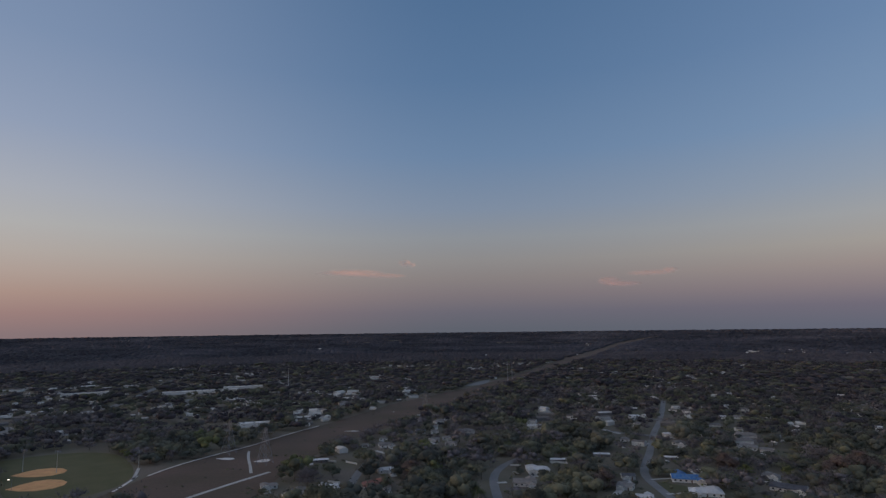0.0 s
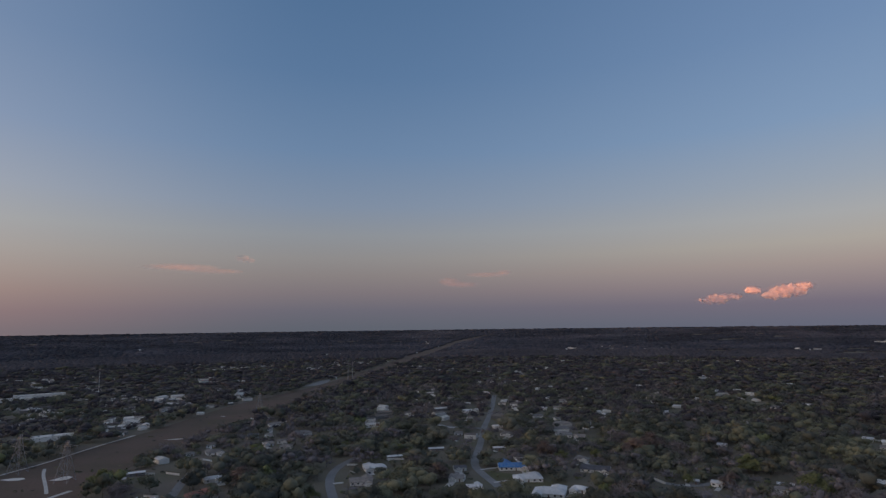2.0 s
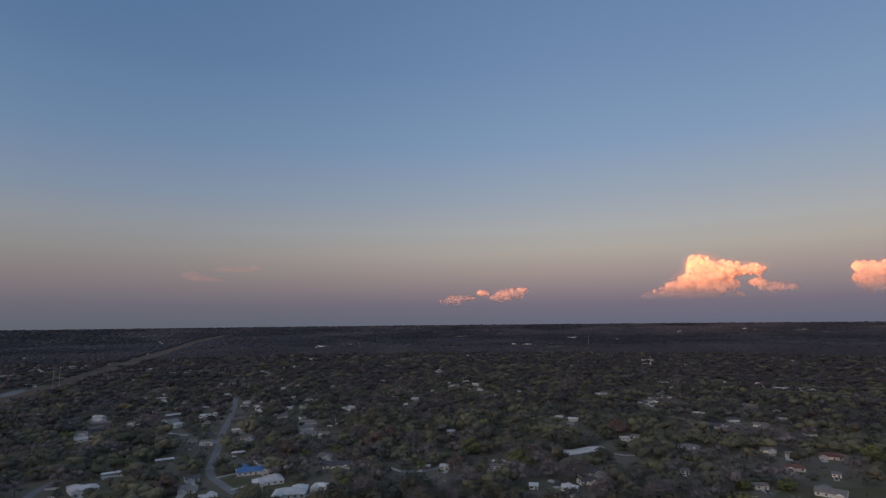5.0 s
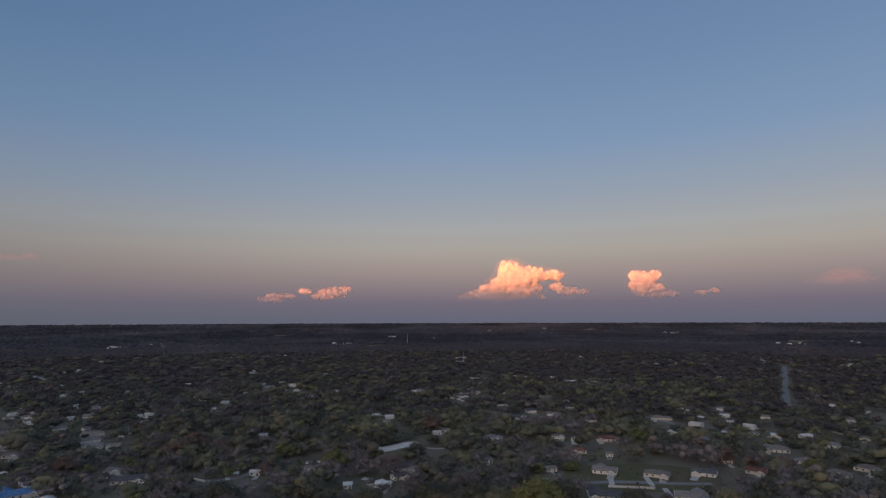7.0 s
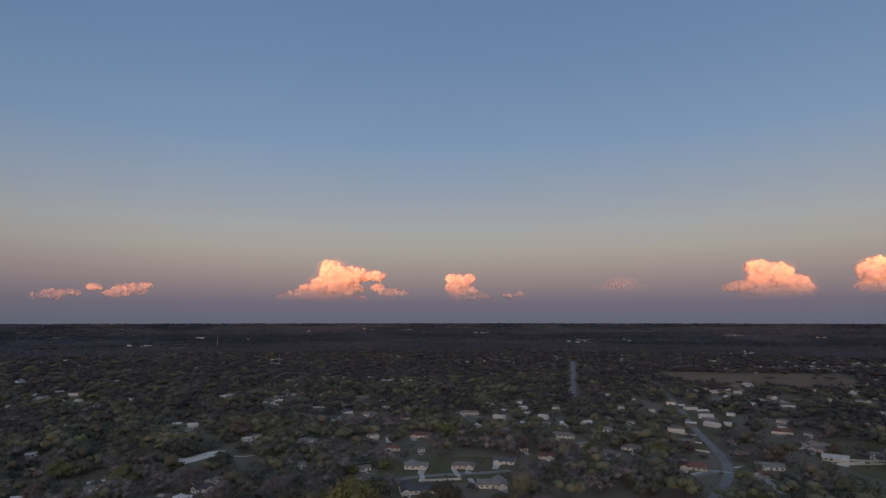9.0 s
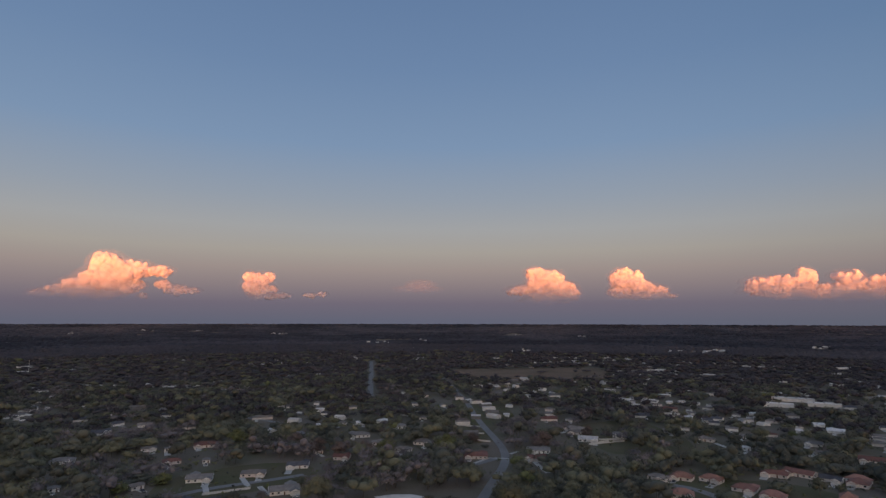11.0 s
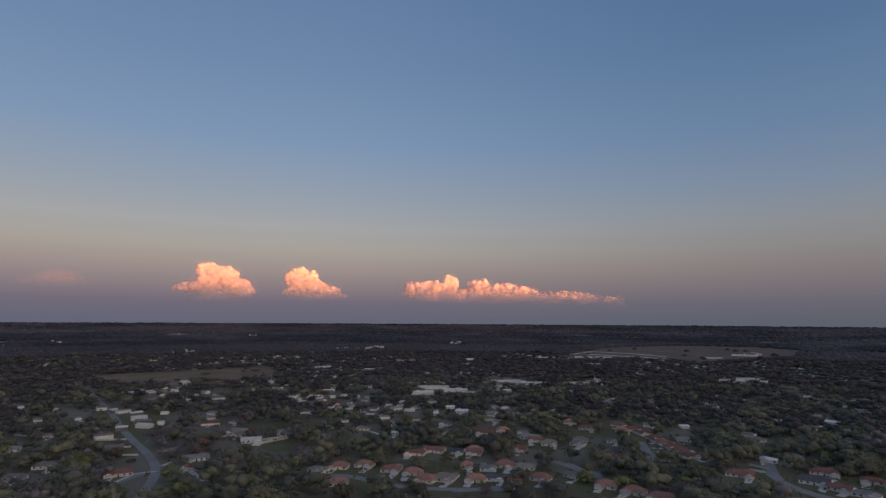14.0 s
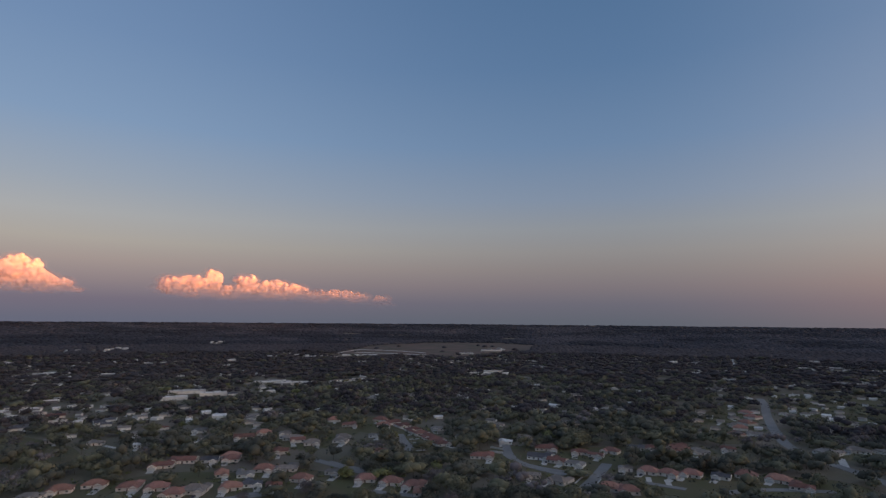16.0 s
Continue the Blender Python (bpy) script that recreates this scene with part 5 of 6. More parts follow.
def pylon(x, y, turn, high=32.0):
    ob = thing("lattice_pylon", x, y, turn, "grey lattice steel power pylon in the clearing", "pylon", "pylons of the power line")
    levels = [(0, 5.6), (7, 4.4), (14, 3.2), (20, 2.2), (26, 1.5), (high, 1.0)]
    corner = lambda k, r, z: ((r if k in (0, 1) else -r), (r if k in (0, 3) else -r), z)
    for k in range(4):
        bm = bmesh.new()
        for (z0, r0), (z1, r1) in zip(levels, levels[1:]):
            bar(bm, corner(k, r0, z0 - (0.4 if z0 == 0 else 0)), corner(k, r1, z1), 0.18)
        part("leg", bm, M["steel"], ob)
    for k in range(4):
        bm = bmesh.new()
        j = (k + 1) % 4
        for (z0, r0), (z1, r1) in zip(levels, levels[1:]):
            bar(bm, corner(k, r0, z0), corner(j, r1, z1), 0.09), bar(bm, corner(j, r0, z0), corner(k, r1, z1), 0.09)
            bar(bm, corner(k, r1, z1), corner(j, r1, z1), 0.08)
        part("bracing", bm, M["steel"], ob)
    for z, reach in ((21.5, 6.0), (27.5, 8.5)):
        bm = bmesh.new()
        for s in (-1, 1):
            bar(bm, (0, 0.6, z), (s * reach, 0, z + 0.8), 0.14), bar(bm, (0, -0.6, z), (s * reach, 0, z + 0.8), 0.14), bar(bm, (0, 0, z + 2), (s * reach, 0, z + 0.8), 0.12)
            bar(bm, (s * (reach - 0.2), 0, z + 0.8), (s * (reach - 0.2), 0, z - 1.4), 0.10)
        part("cross_arm", bm, M["steel"], ob)


for x, y in ((-165, 539), (-215, 584), (-27, 840)):
    pylon(x, y, -18)


def mast(x, y, high):
    ob = thing("radio_mast", x, y, 0, "tall pale radio mast above the trees", "mast", "masts above the trees")
    bm = bmesh.new()
    for k in range(6):
        bar(bm, (0, 0, high * k / 6 - 0.5), (0, 0, high * (k + 1) / 6), 0.55 - 0.06 * k, 8)
    part("pole", bm, M["trim"], ob)
    for z in (high * 0.8, high * 0.97):
        bm = bmesh.new()
        for k in range(3):
            a = 2.1 * k
            bar(bm, (0, 0, z), (1.1 * math.cos(a), 1.1 * math.sin(a), z), 0.08)
            bar(bm, (1.1 * math.cos(a), 1.1 * math.sin(a), z - 1), (1.1 * math.cos(a), 1.1 * math.sin(a), z + 1), 0.16)
        part("antenna", bm, M["steel"], ob)


mast(-318, 1180, 46)
mast(2102, 1482, 48)
mast(1362, 773, 32)


def steel_pole(x, y, high):
    ob = thing("steel_pole", x, y, -18, "slim grey steel power pole in the clearing", "power pole", "poles of the power line")
    bm = bmesh.new()
    for k in range(5):
        bar(bm, (0, 0, high * k / 5 - 0.4), (0, 0, high * (k + 1) / 5), 0.75 - 0.1 * k, 8)
    part("pole", bm, M["steel"], ob)
    for z in (high * 0.72, high * 0.84, high * 0.96):
        bm = bmesh.new()
        bar(bm, (-4.5, 0, z), (4.5, 0, z), 0.18)
        for s in (-4.3, 4.3):
            bar(bm, (s, 0, z), (s, 0, z - 1.8), 0.14)
        part("cross_arm", bm, M["steel"], ob)


steel_pole(143, 1282, 44)
steel_pole(158, 1327, 44)


def field_light(x, y, turn, high=19.0, lit=False):
    ob = thing("field_light", x, y, turn, "tall pole with floodlights beside the ball field" + (", lit" if lit else ""), "floodlight", "floodlights round the ball field")
    bm = bmesh.new()
    for k in range(4):
        bar(bm, (0, 0, high * k / 4 - 0.3), (0, 0, high * (k + 1) / 4), 0.22 - 0.03 * k, 8)
    part("pole", bm, M["concrete"], ob)
    for z in (high - 0.3, high - 1.5):
        bm = bmesh.new()
        bar(bm, (-2.2, 0, z), (2.2, 0, z), 0.10)
        part("cross_bar", bm, M["steel"], ob)
        for k in range(4):
            bm = bmesh.new()
            cx = -1.95 + 1.3 * k
            box(bm, cx - 0.35, cx + 0.35, -0.45, -0.10, z + 0.08, z + 0.7)
            part("lamp", bm, M["lamp_glow"] if lit and k in (1, 2) else M["steel"], ob)


for x, y, turn, lit in ((-266, 511, 20, False), (-339, 514, 200, False), (-373, 520, 200, False), (-392, 470, 120, False)):
    field_light(x, y, turn, 19.0, lit)


def street_lamp(x, y, turn):
    ob = thing("street_lamp", x, y, turn, "lit street lamp on a slim pole", "street lamp", "lit street lamps")
    bm = bmesh.new()
    bar(bm, (0, 0, -0.3), (0, 0, 9.0), 0.12, 8), bar(bm, (0, 0, 9.0), (0, -2.2, 9.3), 0.07, 6)
    part("pole", bm, M["steel"], ob)
    bm = bmesh.new()
    box(bm, -0.28, 0.28, -2.9, -2.2, 9.15, 9.5)
    part("lamp", bm, M["lamp_glow"], ob)


for x, y in ((-336, 458), (-269, 1266), (-695, 1345)):
    street_lamp(x, y, -20)



def fence(points):
    """White boarded fence: posts and panels."""
    (x0, y0) = points[0]
    ob = thing("fence", x0, y0, 0, "long white boarded garden fence", "fence", "white fences")
    for (ax, ay), (bx, by) in zip(points, points[1:]):
        n = max(1, int(math.hypot(bx - ax, by - ay) / 4.0))
        turn = math.degrees(math.atan2(by - ay, bx - ax))
        step = math.hypot(bx - ax, by - ay) / n
        for k in range(n):
            m = pose(ax - x0 + (bx - ax) * k / n, ay - y0 + (by - ay) * k / n, 0, 0, 0, turn)
            bm = bmesh.new()
            box(bm, 0.07, step - 0.07, -0.03, 0.03, 0.08, 1.75)
            part("panel", bm, M["trim"], ob).matrix_basis = m
            bm = bmesh.new()
            box(bm, -0.06, 0.06, -0.06, 0.06, -0.3, 1.9)
            part("post", bm, M["trim"], ob).matrix_basis = m


for pts in FENCES:
    fence(pts)


# ---- trees ----
SPECIES = ("oak", "olive", "spring", "bare", "rust")


def ico():
    bm = bmesh.new()
    bmesh.ops.create_icosphere(bm, subdivisions=1, radius=1.0)
    bm.verts.ensure_lookup_table()
    v = np.array([x.co[:] for x in bm.verts])
    f = np.array([[a.index for a in p.verts] for p in bm.faces])
    bm.free()
    return v, f


ICO_V, ICO_F = ico()


def dome(sides):
    """A low-sided crown: foot ring, shoulder ring and top; heights as shares of the tree."""
    v = [(math.cos(t) * r, math.sin(t) * r, z) for r, z in ((0.92, 0.03), (0.86, 0.62)) for t in (2 * math.pi * (k + 0.5 * (z > 0.5)) / sides for k in range(sides))] + [(0, 0, 1.0)]
    f = []
    for k in range(sides):
        j = (k + 1) % sides
        f += [(k, j, sides + k), (j, sides + j, sides + k), (sides + k, sides + j, 2 * sides)]
    return np.array(v), np.array(f)


DOME = dome(3)


def sheet_noise(x, y, size, seed):
    """Smooth value noise, 0 to 1."""
    g = np.random.RandomState(seed).rand(64, 64)
    u, v = x / size + 1000.0, y / size + 1000.0
    i, j = np.floor(u).astype(int), np.floor(v).astype(int)
    fu, fv = u - i, v - j
    fu, fv = fu * fu * (3 - 2 * fu), fv * fv * (3 - 2 * fv)
    at = lambda a, b: g[a % 64, b % 64]
    return (at(i, j) * (1 - fu) + at(i + 1, j) * fu) * (1 - fv) + (at(i, j + 1) * (1 - fu) + at(i + 1, j + 1) * fu) * fv


def crowns(rng, x, y, h, r, leaves, size, kind, lobes=0, trunk=True, range_of_tone=1.0):
    """Vertices, triangles, material slots, soft faces and tones of many trees: lumpy lobes, loose leaf clumps round them, a thin trunk."""
    n = len(x)
    z = land(x, y)
    V, F, S, T, base = [], [], [], [], 0
    mid = z + h * (0.52 if lobes > 1 else 0.58)
    bare = kind == "bare"
    own = 0.5 + range_of_tone * (rng.uniform(-0.34, 0.34, n) + 0.7 * (sheet_noise(x, y, 48, 12) - 0.5)) - 0.2 * (range_of_tone < 1)
    centre = np.stack([x, y, mid], -1)
    if not lobes:
        cv, cf = DOME
        k = len(cv)
        p = cv[None] * rng.uniform(0.84, 1.12, (n, k, 1)) * np.stack([r, r, h], -1)[:, None, :]
        spin = rng.uniform(0, 6.28, (n, 1))
        p[..., 0], p[..., 1] = p[..., 0] * np.cos(spin) - p[..., 1] * np.sin(spin), p[..., 0] * np.sin(spin) + p[..., 1] * np.cos(spin)
        p += np.stack([x, y, z], -1)[:, None, :]
        V.append(p.reshape(-1, 3)), T.append(np.repeat(own, k))
        F.append((cf[None] + (np.arange(n) * k)[:, None, None]).reshape(-1, 3))
        S.append(np.zeros(n * len(cf), int))
        base += n * k
        lc, lr = centre[:, None, :], np.stack([r, r, h * 0.4], -1)[:, None, :]
    else:
        turn = np.arange(lobes) * 6.283 / max(1, lobes) + rng.uniform(0, 6.28, (n, 1)) + rng.uniform(-0.5, 0.5, (n, lobes))
        out = rng.uniform(0.28, 0.58, (n, lobes)) * r[:, None]
        lift = rng.uniform(-0.20, 0.06, (n, lobes)) * h[:, None]
        q = rng.uniform(0.46, 0.68, (n, lobes)) * r[:, None] * (1.0 if lobes > 2 else 1.2 if lobes > 1 else 1.6)
        if lobes != 2:
            out[:, 0] *= 0.25
            lift[:, 0] += 0.13 * h * (lobes > 1)
            q[:, 0] *= 1.12
        lc = centre[:, None, :] + np.stack([np.cos(turn) * out, np.sin(turn) * out, lift], -1)
        lr = np.stack([q, q, np.minimum(q * 0.84, 0.36 * h[:, None])], -1)
        k = len(ICO_V)
        p = ICO_V[None, None] * rng.uniform(0.62, 1.14, (n, lobes, k, 1)) * lr[:, :, None, :] * (0.45 if bare else 0.64) + lc[:, :, None, :]
        V.append(p.reshape(-1, 3)), T.append(np.repeat(own, lobes * k) + np.repeat(rng.uniform(-0.06, 0.06, n * lobes), k))
        F.append((ICO_F[None] + (np.arange(n * lobes) * k)[:, None, None]).reshape(-1, 3))
        S.append(np.zeros(n * lobes * len(ICO_F), int))
        base += n * lobes * k
    if leaves:
        d = rng.normal(size=(n, leaves, 3))
        d[..., 2] = np.abs(d[..., 2]) * 0.9 - 0.25
        d /= np.linalg.norm(d, axis=-1, keepdims=True)
        at = np.arange(leaves)[None, :] % lc.shape[1] + np.zeros((n, 1), int)
        row = np.arange(n)[:, None]
        reach = rng.uniform(0.40, 1.25, (n, leaves, 1)) if bare else rng.uniform(0.50, 1.20, (n, leaves, 1))
        c = lc[row, at] + d * reach * lr[row, at]
        face = d + rng.normal(size=d.shape) * 0.26 + np.array([0, 0, 0.2])
        face /= np.linalg.norm(face, axis=-1, keepdims=True)
        a = rng.normal(size=d.shape)
        if bare:
            a = d * 1.2 + 0.5 * a
        else:
            a -= face * (a * face).sum(-1, keepdims=True)
        a /= np.linalg.norm(a, axis=-1, keepdims=True)
        b = np.cross(face, a)
        b /= np.linalg.norm(b, axis=-1, keepdims=True) + 1e-6
        s = size * rng.uniform(0.6, 1.4, (n, leaves, 1))
        long, thin = (1.8, 0.34) if bare else (1.1, 0.75)
        t = np.stack([c + a * s * long, c - a * s * 0.5 * long + b * s * thin, c - a * s * 0.5 * long - b * s * thin], 2)
        V.append(t.reshape(-1, 3))
        m = n * leaves
        T.append(np.repeat((own[:, None] + rng.uniform(-0.08, 0.08, (n, leaves))).ravel(), 3))
        F.append(np.arange(3 * m).reshape(-1, 3) + base)
        S.append(np.zeros(m, int))
        base += 3 * m
    if trunk:
        tv = np.array([(0.28, 0, -0.3), (-0.16, 0.26, -0.3), (-0.16, -0.26, -0.3), (0, 0, 1)], float)
        p = np.repeat(tv[None], n, 0)
        p[:, :3, 2] = -0.3
        p[:, 3, 2] = h * 0.7
        p += np.stack([x, y, z], -1)[:, None, :]
        V.append(p.reshape(-1, 3)), T.append(np.zeros(n * 4))
        tf = np.array([(0, 1, 3), (1, 2, 3), (2, 0, 3)])
        F.append((tf[None] + (np.arange(n) * 4)[:, None, None]).reshape(-1, 3) + base)
        S.append(np.ones(n * 3, int))
    soft = np.zeros(sum(map(len, F)), bool)
    soft[: len(F[0])] = True
    return np.concatenate(V), np.concatenate(F), np.concatenate(S), soft, np.clip(np.concatenate(T), 0, 1)


def toned(me, tone):
    layer = me.attributes.new("tone", "FLOAT", "POINT")
    layer.data.foreach_set("value", np.asarray(tone, np.float32))
    return me


def scatter(rng, spacing, r0, r1, keep):
    n = int(2 * r1 / spacing)
    g = (np.arange(n) + 0.5) * spacing - r1
    x, y = (a.ravel() for a in np.meshgrid(g, g))
    x, y = x + rng.uniform(-0.45, 0.45, x.shape) * spacing, y + rng.uniform(-0.45, 0.45, x.shape) * spacing
    r, az = np.hypot(x, y), np.degrees(np.arctan2(x, y))
    az = np.where(az < -90, az + 360, az)
    ok = (r >= r0) & (r < r1) & (az > -44) & (az < 196) & (rng.rand(len(x)) < keep)
    return x[ok], y[ok]


def clear_of_things(rng, x, y, grow):
    """Leaves out trees on houses, roads, fields, and most of those that would stand right before a house."""
    ok, low = np.ones(len(x), bool), np.zeros(len(x), bool)
    r = np.hypot(x, y)
    dwarf = rng.rand(len(x)) < 0.25
    luck = rng.rand(len(x))
    for hx, hy, turn, w, d, *_ in HOMES + [(a, b, t, w, d, "") for a, b, t, w, d in HALLS]:
        dx, dy = x - hx, y - hy
        close = (np.abs(dx) < 90) & (np.abs(dy) < 90)
        hr = math.hypot(hx, hy)
        fore = -(dx * hx + dy * hy) / hr
        side = np.abs(dx * hy - dy * hx) / hr
        on = np.hypot(fore * (w / d if d < w else 1), side) < w / 2 + grow
        reach = min(80, 33 * hr / 440)
        before = (fore > 0) & (fore < reach) & (side < w / 2 + (5.5 if hr < 650 else 3.5)) & (luck < 0.95)
        stays = dwarf & (luck < 0.6)
        low |= close & before & stays
        ok &= ~(close & (on | before & ~stays))
    for hx, hy, w in GLIMPSES + loose:
        hr = math.hypot(hx, hy)
        if hr < r.min() - 150 or hr > r.max() + 100:
            continue
        reach = 26 * hr / 900 + max(0.0, hr - 1300) * 0.04
        near = np.flatnonzero((np.abs(x - hx) < reach + 30) & (np.abs(y - hy) < reach + 30))
        dx, dy = x[near] - hx, y[near] - hy
        fore, side = -(dx * hx + dy * hy) / hr, np.abs(dx * hy - dy * hx) / hr
        ok[near] &= ~((fore > -9) & (fore < reach) & (side < w / 2 + 2) & (luck[near] < 0.78))
    for group, gap in ((STREETS, 4.0), (PATHS, 2.5)):
        for key, (w, pts) in group.items():
            ok &= ~near_line(pts, x, y, w / 2 + grow * (1.5 if key in ("street_k", "street_g", "street_j", "street_p", "path_e") else 0.5))
            if key == "street_p":
                continue
            mid = [(px * 0.975, py * 0.975) for px, py in pts]
            ok &= ~(near_line(mid, x, y, w / 2 + grow * 0.3) & (luck < (0.65 if key in ("street_g", "street_k", "street_i", "street_j") or key.startswith("path") else 0.25)))
    for pts in FENCES + [p for _, p in DRIVES]:
        for q in (1.0, 0.985, 0.97, 0.955, 0.94, 0.925, 0.91):
            shade = near_line([(px * q, py * q) for px, py in pts], x, y, 1.0 + grow * 0.7) & (luck < (1.1 if q == 1.0 else 0.88))
            low |= shade & dwarf
            ok &= ~(shade & ~dwarf)
    for lx, ly, w, _ in LANDMARKS:
        ok &= np.hypot(x - lx, y - ly) > w * 0.42 + 2.0
    ok &= ~(inside(corridor_outline, x, y) | near_line([tuple(p) for p in corridor_outline[:70]], x, y, 4.0))
    wild = np.zeros(len(x), bool)
    for pts in GROVES:
        wild |= inside(pts, x, y)
    for key, pts in PATCHES.items():
        if key.startswith("yard") or key in ("lot_a", "lot_b", "lot_c"):
            ok &= ~(inside(pts, x, y) & ~wild & (luck < (0.62 if key in ("yard_a", "yard_b", "yard_c", "yard_e", "yard_f", "yard_h", "yard_i", "yard_j") else 0.5)))
        elif not key.startswith("corridor"):
            ok &= ~(inside(pts, x, y) & (luck < (0.985 if key in ("field", "bareland") else 1.1)))
            if key in ("sand_c", "sand_d", "ballfield", "lawn_a"):
                for q in (0.985, 0.97, 0.955, 0.94, 0.925, 0.91, 0.895, 0.88) if key == "sand_c" else (0.985, 0.97, 0.955):
                    shade = inside([(px * q, py * q) for px, py in pts], x, y) & (luck < 0.92)
                    some = dwarf & (key not in ("ballfield", "sand_c"))
                    low |= shade & some
                    ok &= ~(shade & ~some)
    return ok, low


def species_of(rng, x, y):
    """Groves: which kind stands where."""
    n1, n2 = sheet_noise(x, y, 55, 3), sheet_noise(x, y, 130, 4)
    az = np.degrees(np.arctan2(x, y))
    az = np.where(az < -90, az + 360, az)
    p_bare = np.clip(0.35 - az / 650.0 + 0.7 * (n2 - 0.5), 0.05, 0.75)
    u = rng.rand(len(x)) * 0.6 + n1 * 0.4
    u = (u - u.min()) / (u.max() - u.min())
    rest = np.clip((u - p_bare) / (1 - p_bare), 0, 1)
    return np.where(u < p_bare, 3, np.where(rest < 0.44, 0, np.where(rest < 0.86, 1, np.where(rest < 0.93, 2, 4))))


LABELS = {
    "far_canopy": "dark grey-brown trees merging into one canopy",
    "oak": "dark green evergreen oaks standing close together",
    "olive": "olive green leafy trees between houses",
    "spring": "yellow-green trees in young spring leaf",
    "bare": "grey-brown leafless trees between houses",
    "rust": "rust-brown trees in old leaf",
}


def proto_tree(kind, seed):
    """One tree with trunk, limbs and a crown of leafy clumps; about 10 m high."""
    rng = np.random.RandomState(seed)
    ob = new("tree")
    tagged(ob, TREE_LABELS[kind], "tree", "trees nearest the camera")
    bm = bmesh.new()
    lean = Vector((rng.uniform(-0.4, 0.4), rng.uniform(-0.4, 0.4), 0))
    spots = [(Vector((0, 0, -0.4)), 0.34), (Vector((0, 0, 1.6)) + lean * 0.4, 0.26), (Vector((0, 0, 3.6)) + lean, 0.20)]

    def limb(path, sides=6):
        rings = []
        for p, r in path:
            rings.append([bm.verts.new(p + Vector((math.cos(t) * r, math.sin(t) * r, 0))) for t in (2 * math.pi * k / sides for k in range(sides))])
        for lo, hi in zip(rings, rings[1:]):
            for k in range(sides):
                bm.faces.new((lo[k], lo[(k + 1) % sides], hi[(k + 1) % sides], hi[k]))

    limb(spots)
    clumps = []
    for k in range(14):
        a = k * 2.4 + rng.uniform(-0.4, 0.4)
        q = rng.uniform(1.6, 4.4) if k else 0.3
        tip = Vector((math.cos(a) * q, math.sin(a) * q, 7.9 - 0.75 * q + rng.uniform(-1.2, 0.9)))
        if k > 9:
            tip.z = rng.uniform(2.2, 3.6)
        limb([(spots[2][0] - Vector((0, 0, rng.uniform(0, 1.2))), 0.13), (spots[2][0].lerp(tip, 0.55) + Vector((0, 0, -0.4)), 0.08), (tip, 0.03)], 4)
        clumps.append((tip, rng.uniform(1.9, 2.9)))
    part("trunk", bm, M["bark"], ob)
    V, F, T, base = [], [], [], 0
    bare = kind == "bare"
    for c, r in clumps:
        c, own = np.array(c), rng.uniform(0.35, 0.8)
        if not bare or rng.rand() < 0.5:
            V.append(ICO_V * rng.uniform(0.62, 0.98, (len(ICO_V), 1)) * np.array([r, r, r * 0.8]) * (0.34 if bare else 0.74) + c)
            F.append(ICO_F + base)
            T.append(np.full(len(ICO_V), own))
            base += len(ICO_V)
        n = 170 if bare else 230
        d = rng.normal(size=(n, 3))
        d[:, 2] = np.abs(d[:, 2]) - 0.35
        d /= np.linalg.norm(d, axis=1, keepdims=True)
        p = c + d * rng.uniform(0.3 if bare else 0.5, 1.2, (n, 1)) * np.array([r, r, r * 0.85])
        face = d + rng.normal(size=d.shape) * 0.35 + np.array([0, 0, 0.25])
        a = d + rng.normal(size=d.shape) * 0.5 if bare else rng.normal(size=d.shape)
        if not bare:
            a -= face * (a * face).sum(1, keepdims=True) / (face * face).sum(1, keepdims=True)
        a /= np.linalg.norm(a, axis=1, keepdims=True)
        b = np.cross(face, a)
        b /= np.linalg.norm(b, axis=1, keepdims=True) + 1e-6
        q = rng.uniform(0.18, 0.44, (n, 1))
        t = np.stack([p + a * q * (2.0 if bare else 1.0), p - a * q * 0.6 + b * q * (0.3 if bare else 0.9), p - a * q * 0.6 - b * q * (0.3 if bare else 0.9)], 1)
        V.append(t.reshape(-1, 3)), F.append(np.arange(3 * n).reshape(-1, 3) + base)
        T.append(np.repeat(own + rng.uniform(-0.2, 0.2, n), 3))
        base += 3 * n
    soft = np.concatenate([np.full(len(f), len(f) == len(ICO_F)) for f in F])
    crown = new("crown", toned(mesh_of("crown", np.concatenate(V), np.concatenate(F), [M[kind]], None, soft), np.clip(np.concatenate(T), 0, 1)))
    crown.parent = ob
    return ob


TREE_LABELS = {
    "oak": "broad evergreen oak with a dark green lumpy crown",
    "olive": "leafy tree with an olive green rounded crown",
    "spring": "tree in fresh yellow-green spring leaf",
    "bare": "leafless tree with a haze of grey-brown twigs",
    "rust": "tree with rust-brown old leaves",
}


def plant(rng, x, y, h, r, kind):
    protos = {}
    for i in range(len(x)):
        key = (int(kind[i]), i % 2)
        m = pose(x[i], y[i], float(land(x[i], y[i])), 0, 0, rng.uniform(0, 360))
        s = h[i] / 10.0
        if key not in protos:
            protos[key] = proto_tree(SPECIES[key[0]], 40 + key[0] * 2 + key[1])
            protos[key].scale = (s, s, s)
            protos[key].matrix_basis = m @ Matrix.Diagonal((s, s, s, 1))
        else:
            ob = copy_thing(protos[key], m)
            ob.matrix_basis = m @ Matrix.Diagonal((s, s, s * rng.uniform(0.85, 1.1), 1))


